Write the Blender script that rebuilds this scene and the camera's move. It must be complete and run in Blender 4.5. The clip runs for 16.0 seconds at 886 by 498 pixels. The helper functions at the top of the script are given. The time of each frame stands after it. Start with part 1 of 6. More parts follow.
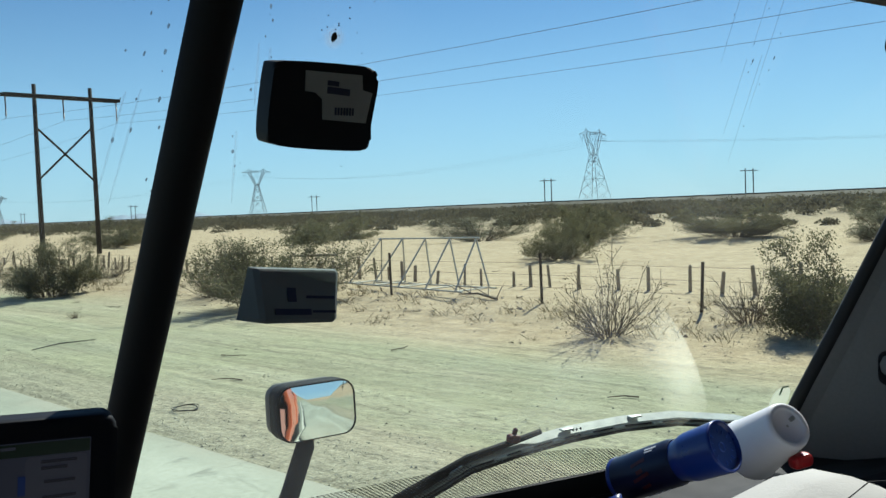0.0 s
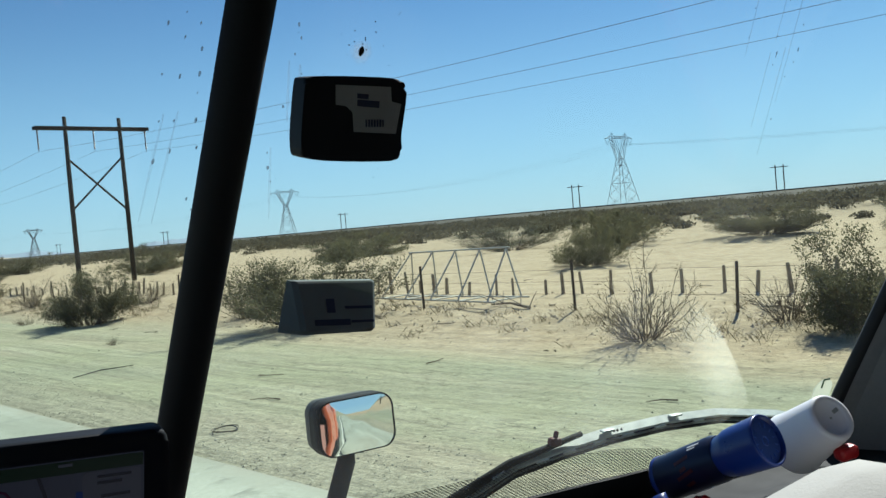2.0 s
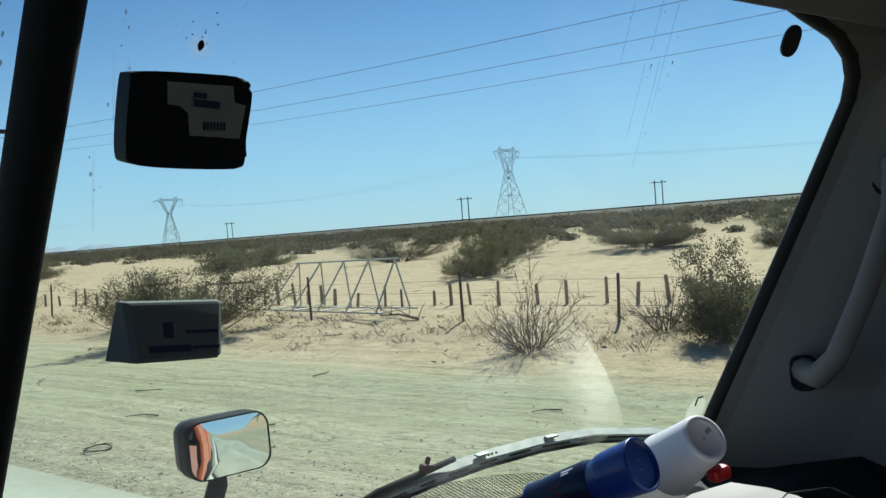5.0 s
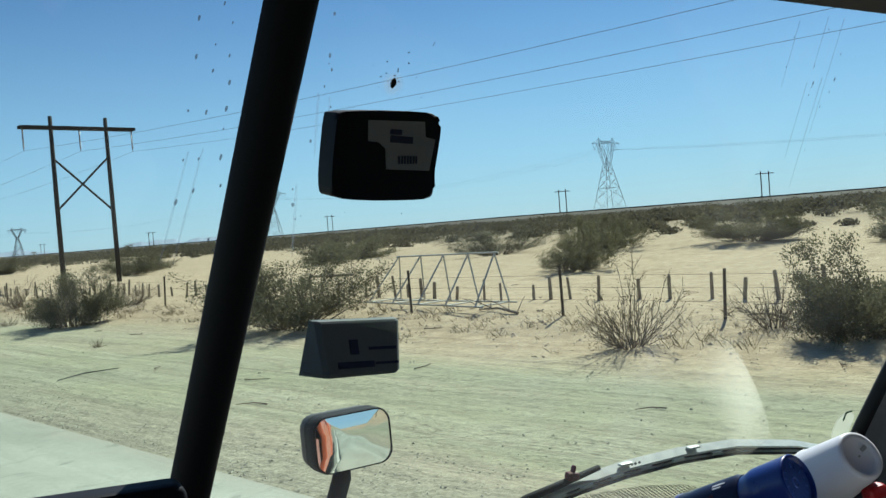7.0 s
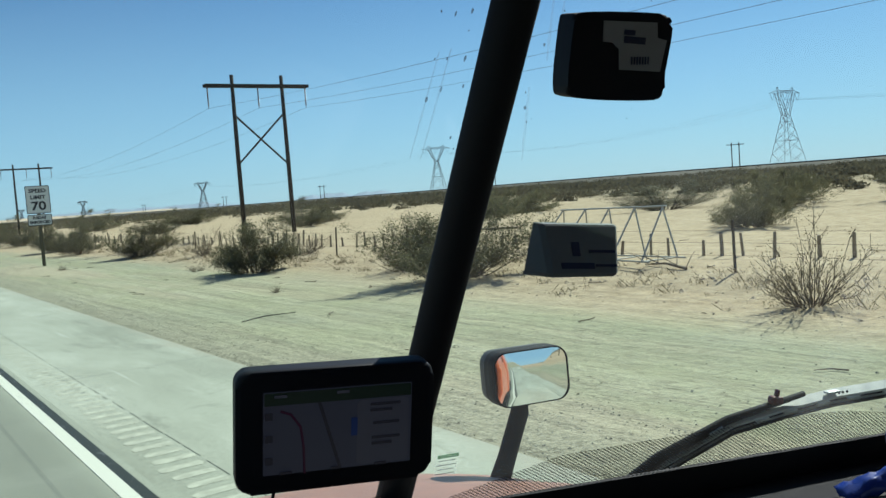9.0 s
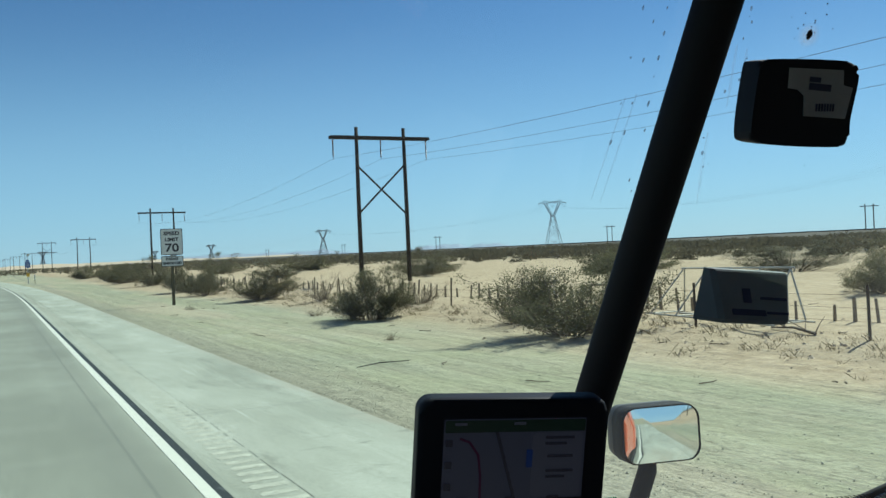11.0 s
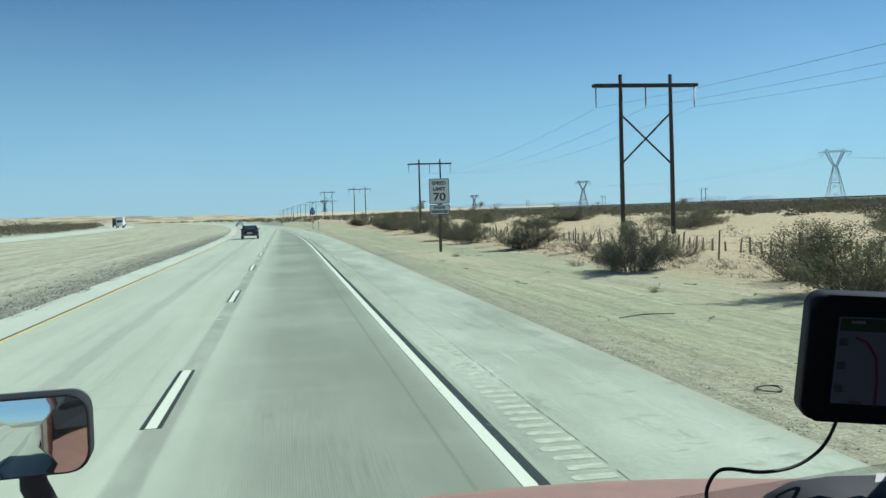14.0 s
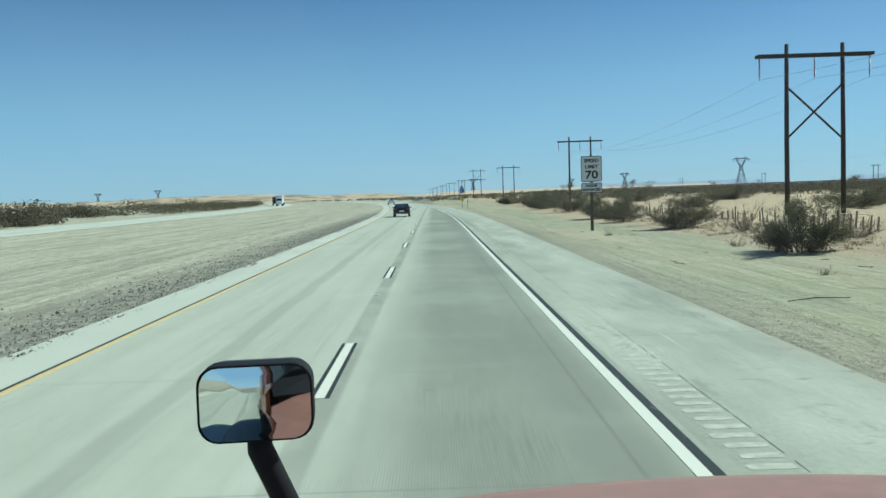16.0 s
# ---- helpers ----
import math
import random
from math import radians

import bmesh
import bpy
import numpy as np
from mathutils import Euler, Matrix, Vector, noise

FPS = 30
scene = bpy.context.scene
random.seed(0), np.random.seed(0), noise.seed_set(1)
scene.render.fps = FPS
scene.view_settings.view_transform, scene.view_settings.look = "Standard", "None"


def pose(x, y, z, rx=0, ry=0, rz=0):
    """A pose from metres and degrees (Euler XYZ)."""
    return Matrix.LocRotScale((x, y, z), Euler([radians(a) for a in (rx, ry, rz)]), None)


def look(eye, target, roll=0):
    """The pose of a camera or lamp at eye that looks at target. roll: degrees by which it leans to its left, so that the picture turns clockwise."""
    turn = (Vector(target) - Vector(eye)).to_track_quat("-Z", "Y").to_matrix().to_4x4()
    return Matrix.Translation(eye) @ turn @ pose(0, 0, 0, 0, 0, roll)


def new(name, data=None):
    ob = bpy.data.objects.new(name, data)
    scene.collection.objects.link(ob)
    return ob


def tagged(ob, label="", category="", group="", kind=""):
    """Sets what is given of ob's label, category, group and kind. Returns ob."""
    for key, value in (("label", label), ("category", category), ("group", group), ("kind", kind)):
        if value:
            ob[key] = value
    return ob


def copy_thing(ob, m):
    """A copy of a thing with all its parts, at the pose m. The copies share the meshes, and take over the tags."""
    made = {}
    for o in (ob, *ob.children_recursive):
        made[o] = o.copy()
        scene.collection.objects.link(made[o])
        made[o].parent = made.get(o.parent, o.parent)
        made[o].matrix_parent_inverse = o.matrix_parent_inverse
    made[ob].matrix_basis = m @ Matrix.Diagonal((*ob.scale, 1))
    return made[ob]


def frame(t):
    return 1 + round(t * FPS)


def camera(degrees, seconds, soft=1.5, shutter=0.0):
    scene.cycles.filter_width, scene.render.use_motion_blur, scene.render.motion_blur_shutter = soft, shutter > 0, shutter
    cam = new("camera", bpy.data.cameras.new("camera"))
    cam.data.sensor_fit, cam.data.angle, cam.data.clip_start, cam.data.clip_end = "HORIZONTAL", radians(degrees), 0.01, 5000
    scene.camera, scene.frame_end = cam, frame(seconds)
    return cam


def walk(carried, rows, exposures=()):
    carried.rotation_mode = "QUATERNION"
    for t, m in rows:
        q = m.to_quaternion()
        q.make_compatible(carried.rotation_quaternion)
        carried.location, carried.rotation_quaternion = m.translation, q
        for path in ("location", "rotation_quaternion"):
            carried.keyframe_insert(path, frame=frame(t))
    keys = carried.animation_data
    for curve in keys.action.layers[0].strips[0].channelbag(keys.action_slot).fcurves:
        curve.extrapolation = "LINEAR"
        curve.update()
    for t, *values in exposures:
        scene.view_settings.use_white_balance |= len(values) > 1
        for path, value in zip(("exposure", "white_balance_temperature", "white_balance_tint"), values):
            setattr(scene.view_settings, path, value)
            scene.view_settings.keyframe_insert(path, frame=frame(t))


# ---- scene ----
cam = camera(54.0, 16.0)


def view(x, y, z, yaw, pitch, roll):
    """Camera pose from the place, the heading to the right of straight ahead, the tilt up and the lean, in degrees."""
    a, p = radians(yaw), radians(pitch)
    way = Vector((math.sin(a) * math.cos(p), math.cos(a) * math.cos(p), math.sin(p)))
    return look((x, y, z), Vector((x, y, z)) + way, -roll)


PATH = [  # seconds, x, y, z, heading, tilt, lean
    (0, 0.105, -0.04, 2.387, 46.474, -2.691, 2.278),
    (0.5, 0.098, -0.038, 2.371, 46.317, -3.49, 1.495),
    (1, 0.105, -0.042, 2.382, 46.427, -2.626, 2.723),
    (1.5, 0.099, -0.041, 2.39, 45.627, -1.505, 4.461),
    (2, 0.094, -0.045, 2.382, 44.552, -1.777, 4.977),
    (2.5, 0.1, -0.04, 2.385, 45.291, -2.027, 4.627),
    (3, 0.103, -0.037, 2.386, 46.99, -2.05, 4.268),
    (3.5, 0.123, -0.029, 2.378, 48.757, -2.138, 3.489),
    (5.8, 0.164, -0.009, 2.399, 52.409, -1.564, 4.906),
    (6, 0.145, -0.004, 2.429, 50.768, -1.709, 5.931),
    (6.5, 0.114, -0.003, 2.423, 48.063, -1.414, 5.505),
    (7, 0.096, 0.008, 2.416, 45.444, -1.642, 4.454),
    (7.5, 0.052, 0.009, 2.407, 39.924, -2.704, 4.508),
    (8, 0.039, 0.012, 2.393, 37.03, -4.06, 4.694),
    (8.2, 0.043, 0.013, 2.389, 36.476, -4.759, 4.824),
    (10.3, -0.012, 0.023, 2.366, 30.403, -0.987, 2.002),
    (10.5, -0.015, 0.023, 2.37, 29.455, -0.801, 2.231),
    (11, -0.03, 0.025, 2.367, 27.32, 0.085, 2.504),
    (11.5, -0.031, 0.03, 2.358, 25.149, -0.4, 3.126),
    (12, -0.047, 0.022, 2.368, 22.357, -0.842, 3.474),
    (12.5, -0.080, 0.020, 2.366, 19.02, -1.585, 2.850),
    (13, -0.089, 0.029, 2.350, 14.616, -1.737, 2.600),
    (13.5, -0.108, 0.033, 2.331, 12.075, -2.203, 2.396),
    (14, -0.118, 0.057, 2.322, 10.252, -2.482, 1.848),
    (14.5, -0.124, 0.100, 2.310, 7.981, -2.949, 2.344),
    (15, -0.159, 0.110, 2.335, 6.542, -2.350, 1.970),
    (15.5, -0.232, 0.145, 2.327, 3.706, -1.437, 1.277),
    (16, -0.270, 0.128, 2.314, 0.493, -3.579, 1.905),
]
walk(cam, [(r[0], view(*r[1:])) for r in PATH], exposures=[(0.0, 0.42, 6060, 2), (1.2, 0.44, 6060, 2), (2.2, 0.37, 6010, 2), (3.5, 0.35, 6010, 2), (6.0, 0.32, 6010, 2), (9.0, 0.32, 5960, 2), (12.0, 0.28, 5820, 1), (14.4, 0.28, 5800, 1), (15.1, 0.18, 5780, 1), (15.5, 0.12, 5780, 1), (16.0, 0.20, 5700, 1)])

# ---- light ----
SUN_AZ, SUN_EL = 70.0, 43.0
world = bpy.data.worlds.new("sky")
scene.world = world
world.use_nodes = True
wn = world.node_tree.nodes
sky = wn.new("ShaderNodeTexSky")
sky.sky_type, sky.sun_disc = "NISHITA", False
sky.sun_elevation, sky.sun_rotation = radians(SUN_EL), radians(SUN_AZ)
sky.air_density, sky.dust_density, sky.ozone_density = 1.0, 0.0, 3.5
# a pale desert haze thins out upward from the horizon
wl_ = world.node_tree.links
way_ = wn.new("ShaderNodeTexCoord")
sep = wn.new("ShaderNodeSeparateXYZ")
wl_.new(way_.outputs["Generated"], sep.inputs[0])
hz = wn.new("ShaderNodeMapRange")
hz.interpolation_type = "SMOOTHERSTEP"
for i_, v_ in enumerate((-0.03, 0.33, 0.58, 0.0)):
    hz.inputs[i_ + 1].default_value = v_
wl_.new(sep.outputs[2], hz.inputs[0])
tint = wn.new("ShaderNodeMix")
tint.data_type = "RGBA"
tint.inputs[7].default_value = (5.0, 7.6, 10.75, 1.0)
wl_.new(hz.outputs[0], tint.inputs[0])
deep = wn.new("ShaderNodeMix")
deep.data_type, deep.blend_type = "RGBA", "MULTIPLY"
deep.inputs[0].default_value = 1.0
deep.inputs[7].default_value = (0.665, 0.78, 0.975, 1.0)
wl_.new(sky.outputs["Color"], deep.inputs[6])
wl_.new(deep.outputs[2], tint.inputs[6])
wl_.new(tint.outputs[2], wn["Background"].inputs["Color"])
wn["Background"].inputs["Strength"].default_value = 0.0735

lamp = bpy.data.lights.new("sun", "SUN")
lamp.energy, lamp.angle, lamp.color = 5.0, radians(0.53), (1.0, 0.955, 0.88)
sun = new("sun", lamp)
sa, se = radians(SUN_AZ), radians(SUN_EL)
sun_way = Vector((math.sin(sa) * math.cos(se), math.cos(sa) * math.cos(se), math.sin(se)))
sun.matrix_world = look(sun_way * 50, (0, 0, 0))

# ---- materials ----


def ramp_set(node, stops):
    els = node.color_ramp.elements
    while len(els) < len(stops):
        els.new(0.5)
    for el, (p, c) in zip(els, stops):
        el.position = p
        el.color = (*c, 1.0) if len(c) == 3 else (c[0], c[0], c[0], 1.0)


class Mat:
    """Small builder for node materials in object or world space."""

    def __init__(self, name, rough=0.8, metal=0.0, spec=0.4):
        self.m = bpy.data.materials.new(name)
        self.m.use_nodes = True
        self.n, self.l = self.m.node_tree.nodes, self.m.node_tree.links
        self.b = self.n["Principled BSDF"]
        self.b.inputs["Roughness"].default_value = rough
        self.b.inputs["Metallic"].default_value = metal
        self.b.inputs["Specular IOR Level"].default_value = spec
        self.co = None

    def link(self, a, b):
        self.l.new(a, b)

    def place(self):
        if self.co is None:
            g = self.n.new("ShaderNodeNewGeometry")
            self.co = g.outputs["Position"]
        return self.co

    def local(self):
        return self.n.new("ShaderNodeTexCoord").outputs["Object"]

    def noise(self, scale, detail=4, stretch=(1, 1, 1), where=None, rough=0.55):
        mp = self.n.new("ShaderNodeMapping")
        mp.inputs["Scale"].default_value = stretch
        self.link(where or self.place(), mp.inputs["Vector"])
        t = self.n.new("ShaderNodeTexNoise")
        t.inputs["Scale"].default_value, t.inputs["Detail"].default_value, t.inputs["Roughness"].default_value = scale, detail, rough
        self.link(mp.outputs["Vector"], t.inputs["Vector"])
        return t.outputs["Fac"]

    def ramp(self, fac, stops):
        r = self.n.new("ShaderNodeValToRGB")
        ramp_set(r, stops)
        self.link(fac, r.inputs["Fac"])
        return r.outputs["Color"]

    def mix(self, fac, a, b, how="MIX"):
        x = self.n.new("ShaderNodeMix")
        x.data_type, x.blend_type = "RGBA", how
        for v, s in ((fac, x.inputs[0]), (a, x.inputs[6]), (b, x.inputs[7])):
            if isinstance(v, (int, float)):
                s.default_value = v
            elif isinstance(v, tuple):
                s.default_value = (*v, 1.0)
            else:
                self.link(v, s)
        return x.outputs[2]

    def math(self, how, a, b=0.0, c=0.0):
        x = self.n.new("ShaderNodeMath")
        x.operation = how
        for v, s in zip((a, b, c), x.inputs):
            if isinstance(v, (int, float)):
                s.default_value = v
            else:
                self.link(v, s)
        return x.outputs[0]

    def axis(self, k, where=None):
        s = self.n.new("ShaderNodeSeparateXYZ")
        self.link(where or self.place(), s.inputs[0])
        return s.outputs[k]

    def span(self, v, a, b, to0=0.0, to1=1.0):
        x = self.n.new("ShaderNodeMapRange")
        x.interpolation_type = "SMOOTHSTEP"
        for i, val in enumerate((a, b, to0, to1)):
            x.inputs[i + 1].default_value = val
        self.link(v, x.inputs[0])
        return x.outputs[0]

    def color(self, v):
        if isinstance(v, tuple):
            self.b.inputs["Base Color"].default_value = (*v, 1.0)
        else:
            self.link(v, self.b.inputs["Base Color"])
        return self

    def bump(self, height, strength=0.3, distance=0.02):
        x = self.n.new("ShaderNodeBump")
        x.inputs["Strength"].default_value, x.inputs["Distance"].default_value = strength, distance
        self.link(height, x.inputs["Height"])
        self.link(x.outputs["Normal"], self.b.inputs["Normal"])
        return self

    def rough(self, v):
        self.link(v, self.b.inputs["Roughness"])
        return self


def plain(name, col, rough=0.6, metal=0.0, spec=0.4, vary=0.12, scale=30.0, bump=0.0):
    """A paint, plastic or metal with slight dirt and grain."""
    a = Mat(name, rough, metal, spec)
    n = a.noise(scale, 5, where=a.local())
    a.color(a.mix(1.0, col, a.ramp(n, [(0.3, (1 - vary,)), (0.7, (1.0,))]), "MULTIPLY"))
    a.rough(a.math("ADD", a.math("MULTIPLY", n, 0.25), rough - 0.12))
    if bump:
        a.bump(n, bump, 0.003)
    return a.m


def shift(y):
    """How far the road bends to the left at the distance y."""
    return 0.0 if y < 60 else (y - 60) ** 2 / 4000.0 if y < 760 else 122.5 + (y - 760) * 0.35


# ground: gravelly dirt verge along the road, pale sand beyond, dry scrubland further off
g = Mat("desert_ground", 0.95, spec=0.1)
gx = g.axis(0)
wob = g.math("MULTIPLY", g.math("SUBTRACT", g.noise(0.12, 3, (1, 0.3, 1)), 0.5), 9.0)
edge = g.math("ADD", gx, wob)
n_fine, n_mid, n_big = g.noise(14, 6), g.noise(2.2, 5), g.noise(0.35, 4)
tracks = g.noise(1.6, 5, (1.0, 0.035, 1.0))
dirt = g.ramp(tracks, [(0.32, (0.33, 0.31, 0.205)), (0.5, (0.405, 0.385, 0.26)), (0.68, (0.475, 0.45, 0.315))])
dirt = g.mix(g.span(n_big, 0.38, 0.64, 0.1, 0.75), dirt, (0.38, 0.375, 0.235))
dirt = g.mix(g.span(g.noise(0.28, 4, (1.0, 0.12, 1.0)), 0.46, 0.62, 0.0, 0.8), dirt, (0.50, 0.43, 0.30))
dirt = g.mix(g.span(g.noise(0.16, 4, (1.0, 0.25, 1.0)), 0.52, 0.64, 0.0, 0.6), dirt, (0.35, 0.35, 0.245))
ruts = g.noise(5.0, 5, (1.0, 0.02, 1.0))
dirt = g.mix(g.span(ruts, 0.56, 0.68, 0.0, 0.55), dirt, (0.25, 0.225, 0.16))
sand = g.ramp(n_mid, [(0.3, (0.44, 0.335, 0.21)), (0.55, (0.535, 0.415, 0.27)), (0.8, (0.61, 0.485, 0.335))])
base = g.mix(g.span(edge, 10.0, 13.5), dirt, sand)
gravel = g.ramp(g.noise(26, 4, rough=0.8), [(0.35, (0.145, 0.135, 0.095)), (0.5, (0.33, 0.31, 0.225)), (0.66, (0.51, 0.48, 0.37))])
near_road = g.math("MULTIPLY", g.span(gx, 4.4, 5.0), g.math("SUBTRACT", 1.0, g.span(g.math("ADD", gx, g.math("MULTIPLY", wob, 0.25)), 5.1, 6.6)))
base = g.mix(g.math("MULTIPLY", near_road, 0.65), base, gravel)
median = g.mix(g.span(g.noise(0.8, 5, (1, 0.08, 1)), 0.35, 0.65), (0.46, 0.435, 0.315), (0.56, 0.525, 0.385))
median = g.mix(g.math("MULTIPLY", g.span(g.math("ADD", gx, g.math("MULTIPLY", wob, 0.3)), -11.0, -7.5), 0.85), median, g.ramp(g.noise(4.5, 7, (1.0, 0.5, 1.0), rough=0.85), [(0.38, (0.10, 0.098, 0.08)), (0.5, (0.27, 0.255, 0.20)), (0.64, (0.46, 0.435, 0.34))]))
median = g.mix(g.span(g.noise(1.5, 6, (1.0, 0.35, 1.0), rough=0.7), 0.52, 0.62, 0.0, 0.5), median, (0.27, 0.255, 0.185))
median = g.mix(g.span(g.noise(0.5, 5, (1.0, 0.03, 1.0)), 0.55, 0.62, 0.0, 0.4), median, (0.30, 0.28, 0.205))
median = g.mix(1.0, median, g.ramp(g.noise(2.6, 8, (1.0, 0.25, 1.0), rough=0.8), [(0.36, (0.82,)), (0.64, (1.08,))]), "MULTIPLY")
base = g.mix(g.span(gx, 0.0, -1.0), base, median)
far = g.span(gx, 55.0, 90.0)
base = g.mix(g.math("MULTIPLY", far, g.span(g.noise(0.05, 4), 0.30, 0.52)), base, (0.25, 0.205, 0.135))
base = g.mix(1.0, base, g.ramp(n_fine, [(0.3, (0.86,)), (0.7, (1.06,))]), "MULTIPLY")
base = g.mix(g.span(gx, 16.0, 12.5), base, g.mix(1.0, base, g.ramp(g.noise(4.5, 8, (1.0, 0.28, 1.0), rough=0.8), [(0.35, (0.88,)), (0.65, (1.06,))]), "MULTIPLY"))
stone = g.ramp(g.noise(5.5, 2, rough=0.9), [(0.26, (0.45,)), (0.33, (1.0,))])
base = g.mix(0.8, base, stone, "MULTIPLY")
speck = g.span(g.noise(7.0, 6, (1.0, 0.30, 1.0), rough=0.75), 0.56, 0.66, 0.0, 0.65)
clod = g.math("MULTIPLY", g.span(g.noise(11.0, 5, (1.0, 0.45, 1.0), rough=0.8), 0.53, 0.62), g.span(g.noise(0.7, 4, (1.0, 0.12, 1.0)), 0.40, 0.58))
base = g.mix(g.math("MULTIPLY", g.math("MULTIPLY", clod, 0.6), g.span(gx, 15.0, 12.0)), base, (0.155, 0.14, 0.10))
base = g.mix(speck, base, g.mix(0.6, base, (0.10, 0.09, 0.065)))
litter = g.math("MULTIPLY", g.span(g.math("ABSOLUTE", g.math("SUBTRACT", g.math("ADD", gx, g.math("MULTIPLY", wob, 0.15)), 14.6)), 2.6, 1.2), g.span(g.noise(1.8, 6, rough=0.7), 0.44, 0.62))
base = g.mix(g.math("MULTIPLY", litter, 0.6), base, (0.36, 0.28, 0.18))
g.color(base)
g.bump(g.math("ADD", g.math("ADD", g.math("MULTIPLY", n_fine, 0.3), n_mid), g.math("MULTIPLY", tracks, 1.4)), 0.7, 0.10)
M_GROUND = g.m

# concrete lanes: streaked along the road, darker where wheels run
c = Mat("lane_concrete", 0.75, spec=0.3)
cx, cy = c.axis(0), c.axis(1)
lengthy = c.noise(1.3, 4, (1.0, 0.02, 1.0))
patch = c.noise(0.22, 4, (1.0, 0.5, 1.0))
col = c.ramp(lengthy, [(0.30, (0.455, 0.46, 0.355)), (0.5, (0.495, 0.50, 0.39)), (0.70, (0.53, 0.535, 0.42))])
worn = c.math("MULTIPLY", c.span(c.math("ADD", cx, c.math("MULTIPLY", c.noise(0.4, 3, (1, 0.06, 1)), 0.8)), -1.2, 0.1), c.math("SUBTRACT", 1.0, c.span(cx, 1.55, 1.85, 0.0, 0.35)))
col = c.mix(c.math("MULTIPLY", worn, c.span(patch, 0.30, 0.62, 0.55, 0.95)), col, (0.252, 0.256, 0.195))
col = c.mix(c.math("MULTIPLY", c.span(c.math("ABSOLUTE", c.math("ADD", cx, 1.60)), 0.22, 0.12), c.span(c.noise(1.1, 5, (1.0, 0.3, 1.0)), 0.25, 0.6, 0.25, 0.85)), col, (0.31, 0.31, 0.245))
col = c.mix(c.math("MULTIPLY", c.span(c.math("ABSOLUTE", c.math("SUBTRACT", cx, 1.25)), 0.55, 0.1), c.span(c.noise(0.9, 4, (1.0, 0.08, 1.0)), 0.3, 0.6, 0.2, 0.55)), col, (0.24, 0.242, 0.19))
wheel = c.span(c.math("ABSOLUTE", c.math("ADD", cx, c.math("ADD", 3.42, c.math("MULTIPLY", c.noise(0.2, 2, (0.2, 1, 1)), 0.25)))), 0.24, 0.10)
col = c.mix(c.math("MULTIPLY", wheel, 0.6), col, (0.36, 0.36, 0.285))
joint = c.math("ABSOLUTE", c.math("SUBTRACT", c.math("FRACT", c.math("DIVIDE", cy, 4.57)), 0.5))
col = c.mix(c.math("MULTIPLY", c.span(joint, 0.006, 0.0025), 0.35), col, (0.2, 0.19, 0.17))
col = c.mix(c.span(c.noise(1.6, 4, (1.4, 0.02, 1)), 0.50, 0.74, 0.0, 0.3), col, (0.28, 0.28, 0.22))
skid = c.math("MULTIPLY", c.span(c.noise(0.33, 4, (0.55, 1.0, 1.0)), 0.53, 0.66), c.span(c.noise(9.0, 4, (0.25, 1.0, 1.0)), 0.35, 0.65, 0.3, 1.0))
col = c.mix(c.math("MULTIPLY", skid, 0.16), col, (0.56, 0.56, 0.46))
scrape = c.math("MULTIPLY", c.span(c.noise(16.0, 3, (1.0, 0.025, 1.0)), 0.60, 0.68), c.span(c.noise(0.45, 3, (1.0, 0.4, 1.0)), 0.50, 0.62))
col = c.mix(c.math("MULTIPLY", scrape, 0.28), col, (0.17, 0.17, 0.14))
col = c.mix(c.math("MULTIPLY", c.span(c.math("ABSOLUTE", c.math("SUBTRACT", cx, 1.36)), 0.03, 0.012), 0.45), col, (0.17, 0.17, 0.14))
oil = c.math("MULTIPLY", c.span(c.noise(6.0, 4, (1.0, 0.5, 1.0), rough=0.7), 0.68, 0.73), 0.5)
col = c.mix(oil, col, (0.16, 0.16, 0.13))
col = c.mix(1.0, col, c.ramp(c.noise(26, 6, (3.0, 0.6, 1)), [(0.3, (0.94,)), (0.7, (1.04,))]), "MULTIPLY")
col = c.mix(0.9, col, c.ramp(c.noise(1.7, 2, rough=0.9), [(0.22, (0.55,)), (0.26, (1.0,))]), "MULTIPLY")
col = c.mix(1.0, col, c.ramp(c.noise(5.5, 7, (1.0, 0.22, 1.0), rough=0.8), [(0.34, (0.95,)), (0.66, (1.04,))]), "MULTIPLY")
tine = c.noise(42, 2, (1.0, 0.02, 1.0))
col = c.mix(c.span(c.noise(0.35, 4, (1.0, 0.5, 1.0)), 0.46, 0.60, 0.0, 1.0), col, c.mix(1.0, col, c.ramp(tine, [(0.36, (0.92,)), (0.60, (1.04,))]), "MULTIPLY"))
groove = c.span(c.math("SINE", c.math("MULTIPLY", c.math("ADD", cx, c.math("MULTIPLY", c.noise(0.8, 2, (1, 0.3, 1)), 0.02)), 240.0)), 0.1, 0.8)
col = c.mix(c.math("MULTIPLY", groove, c.span(c.noise(0.5, 4, (1.0, 0.4, 1.0)), 0.36, 0.56, 0.03, 0.22)), col, (0.12, 0.12, 0.095))
c.color(col).bump(c.math("ADD", c.noise(30, 3, (6, 0.6, 1)), tine), 0.25, 0.004)
M_LANE = c.m

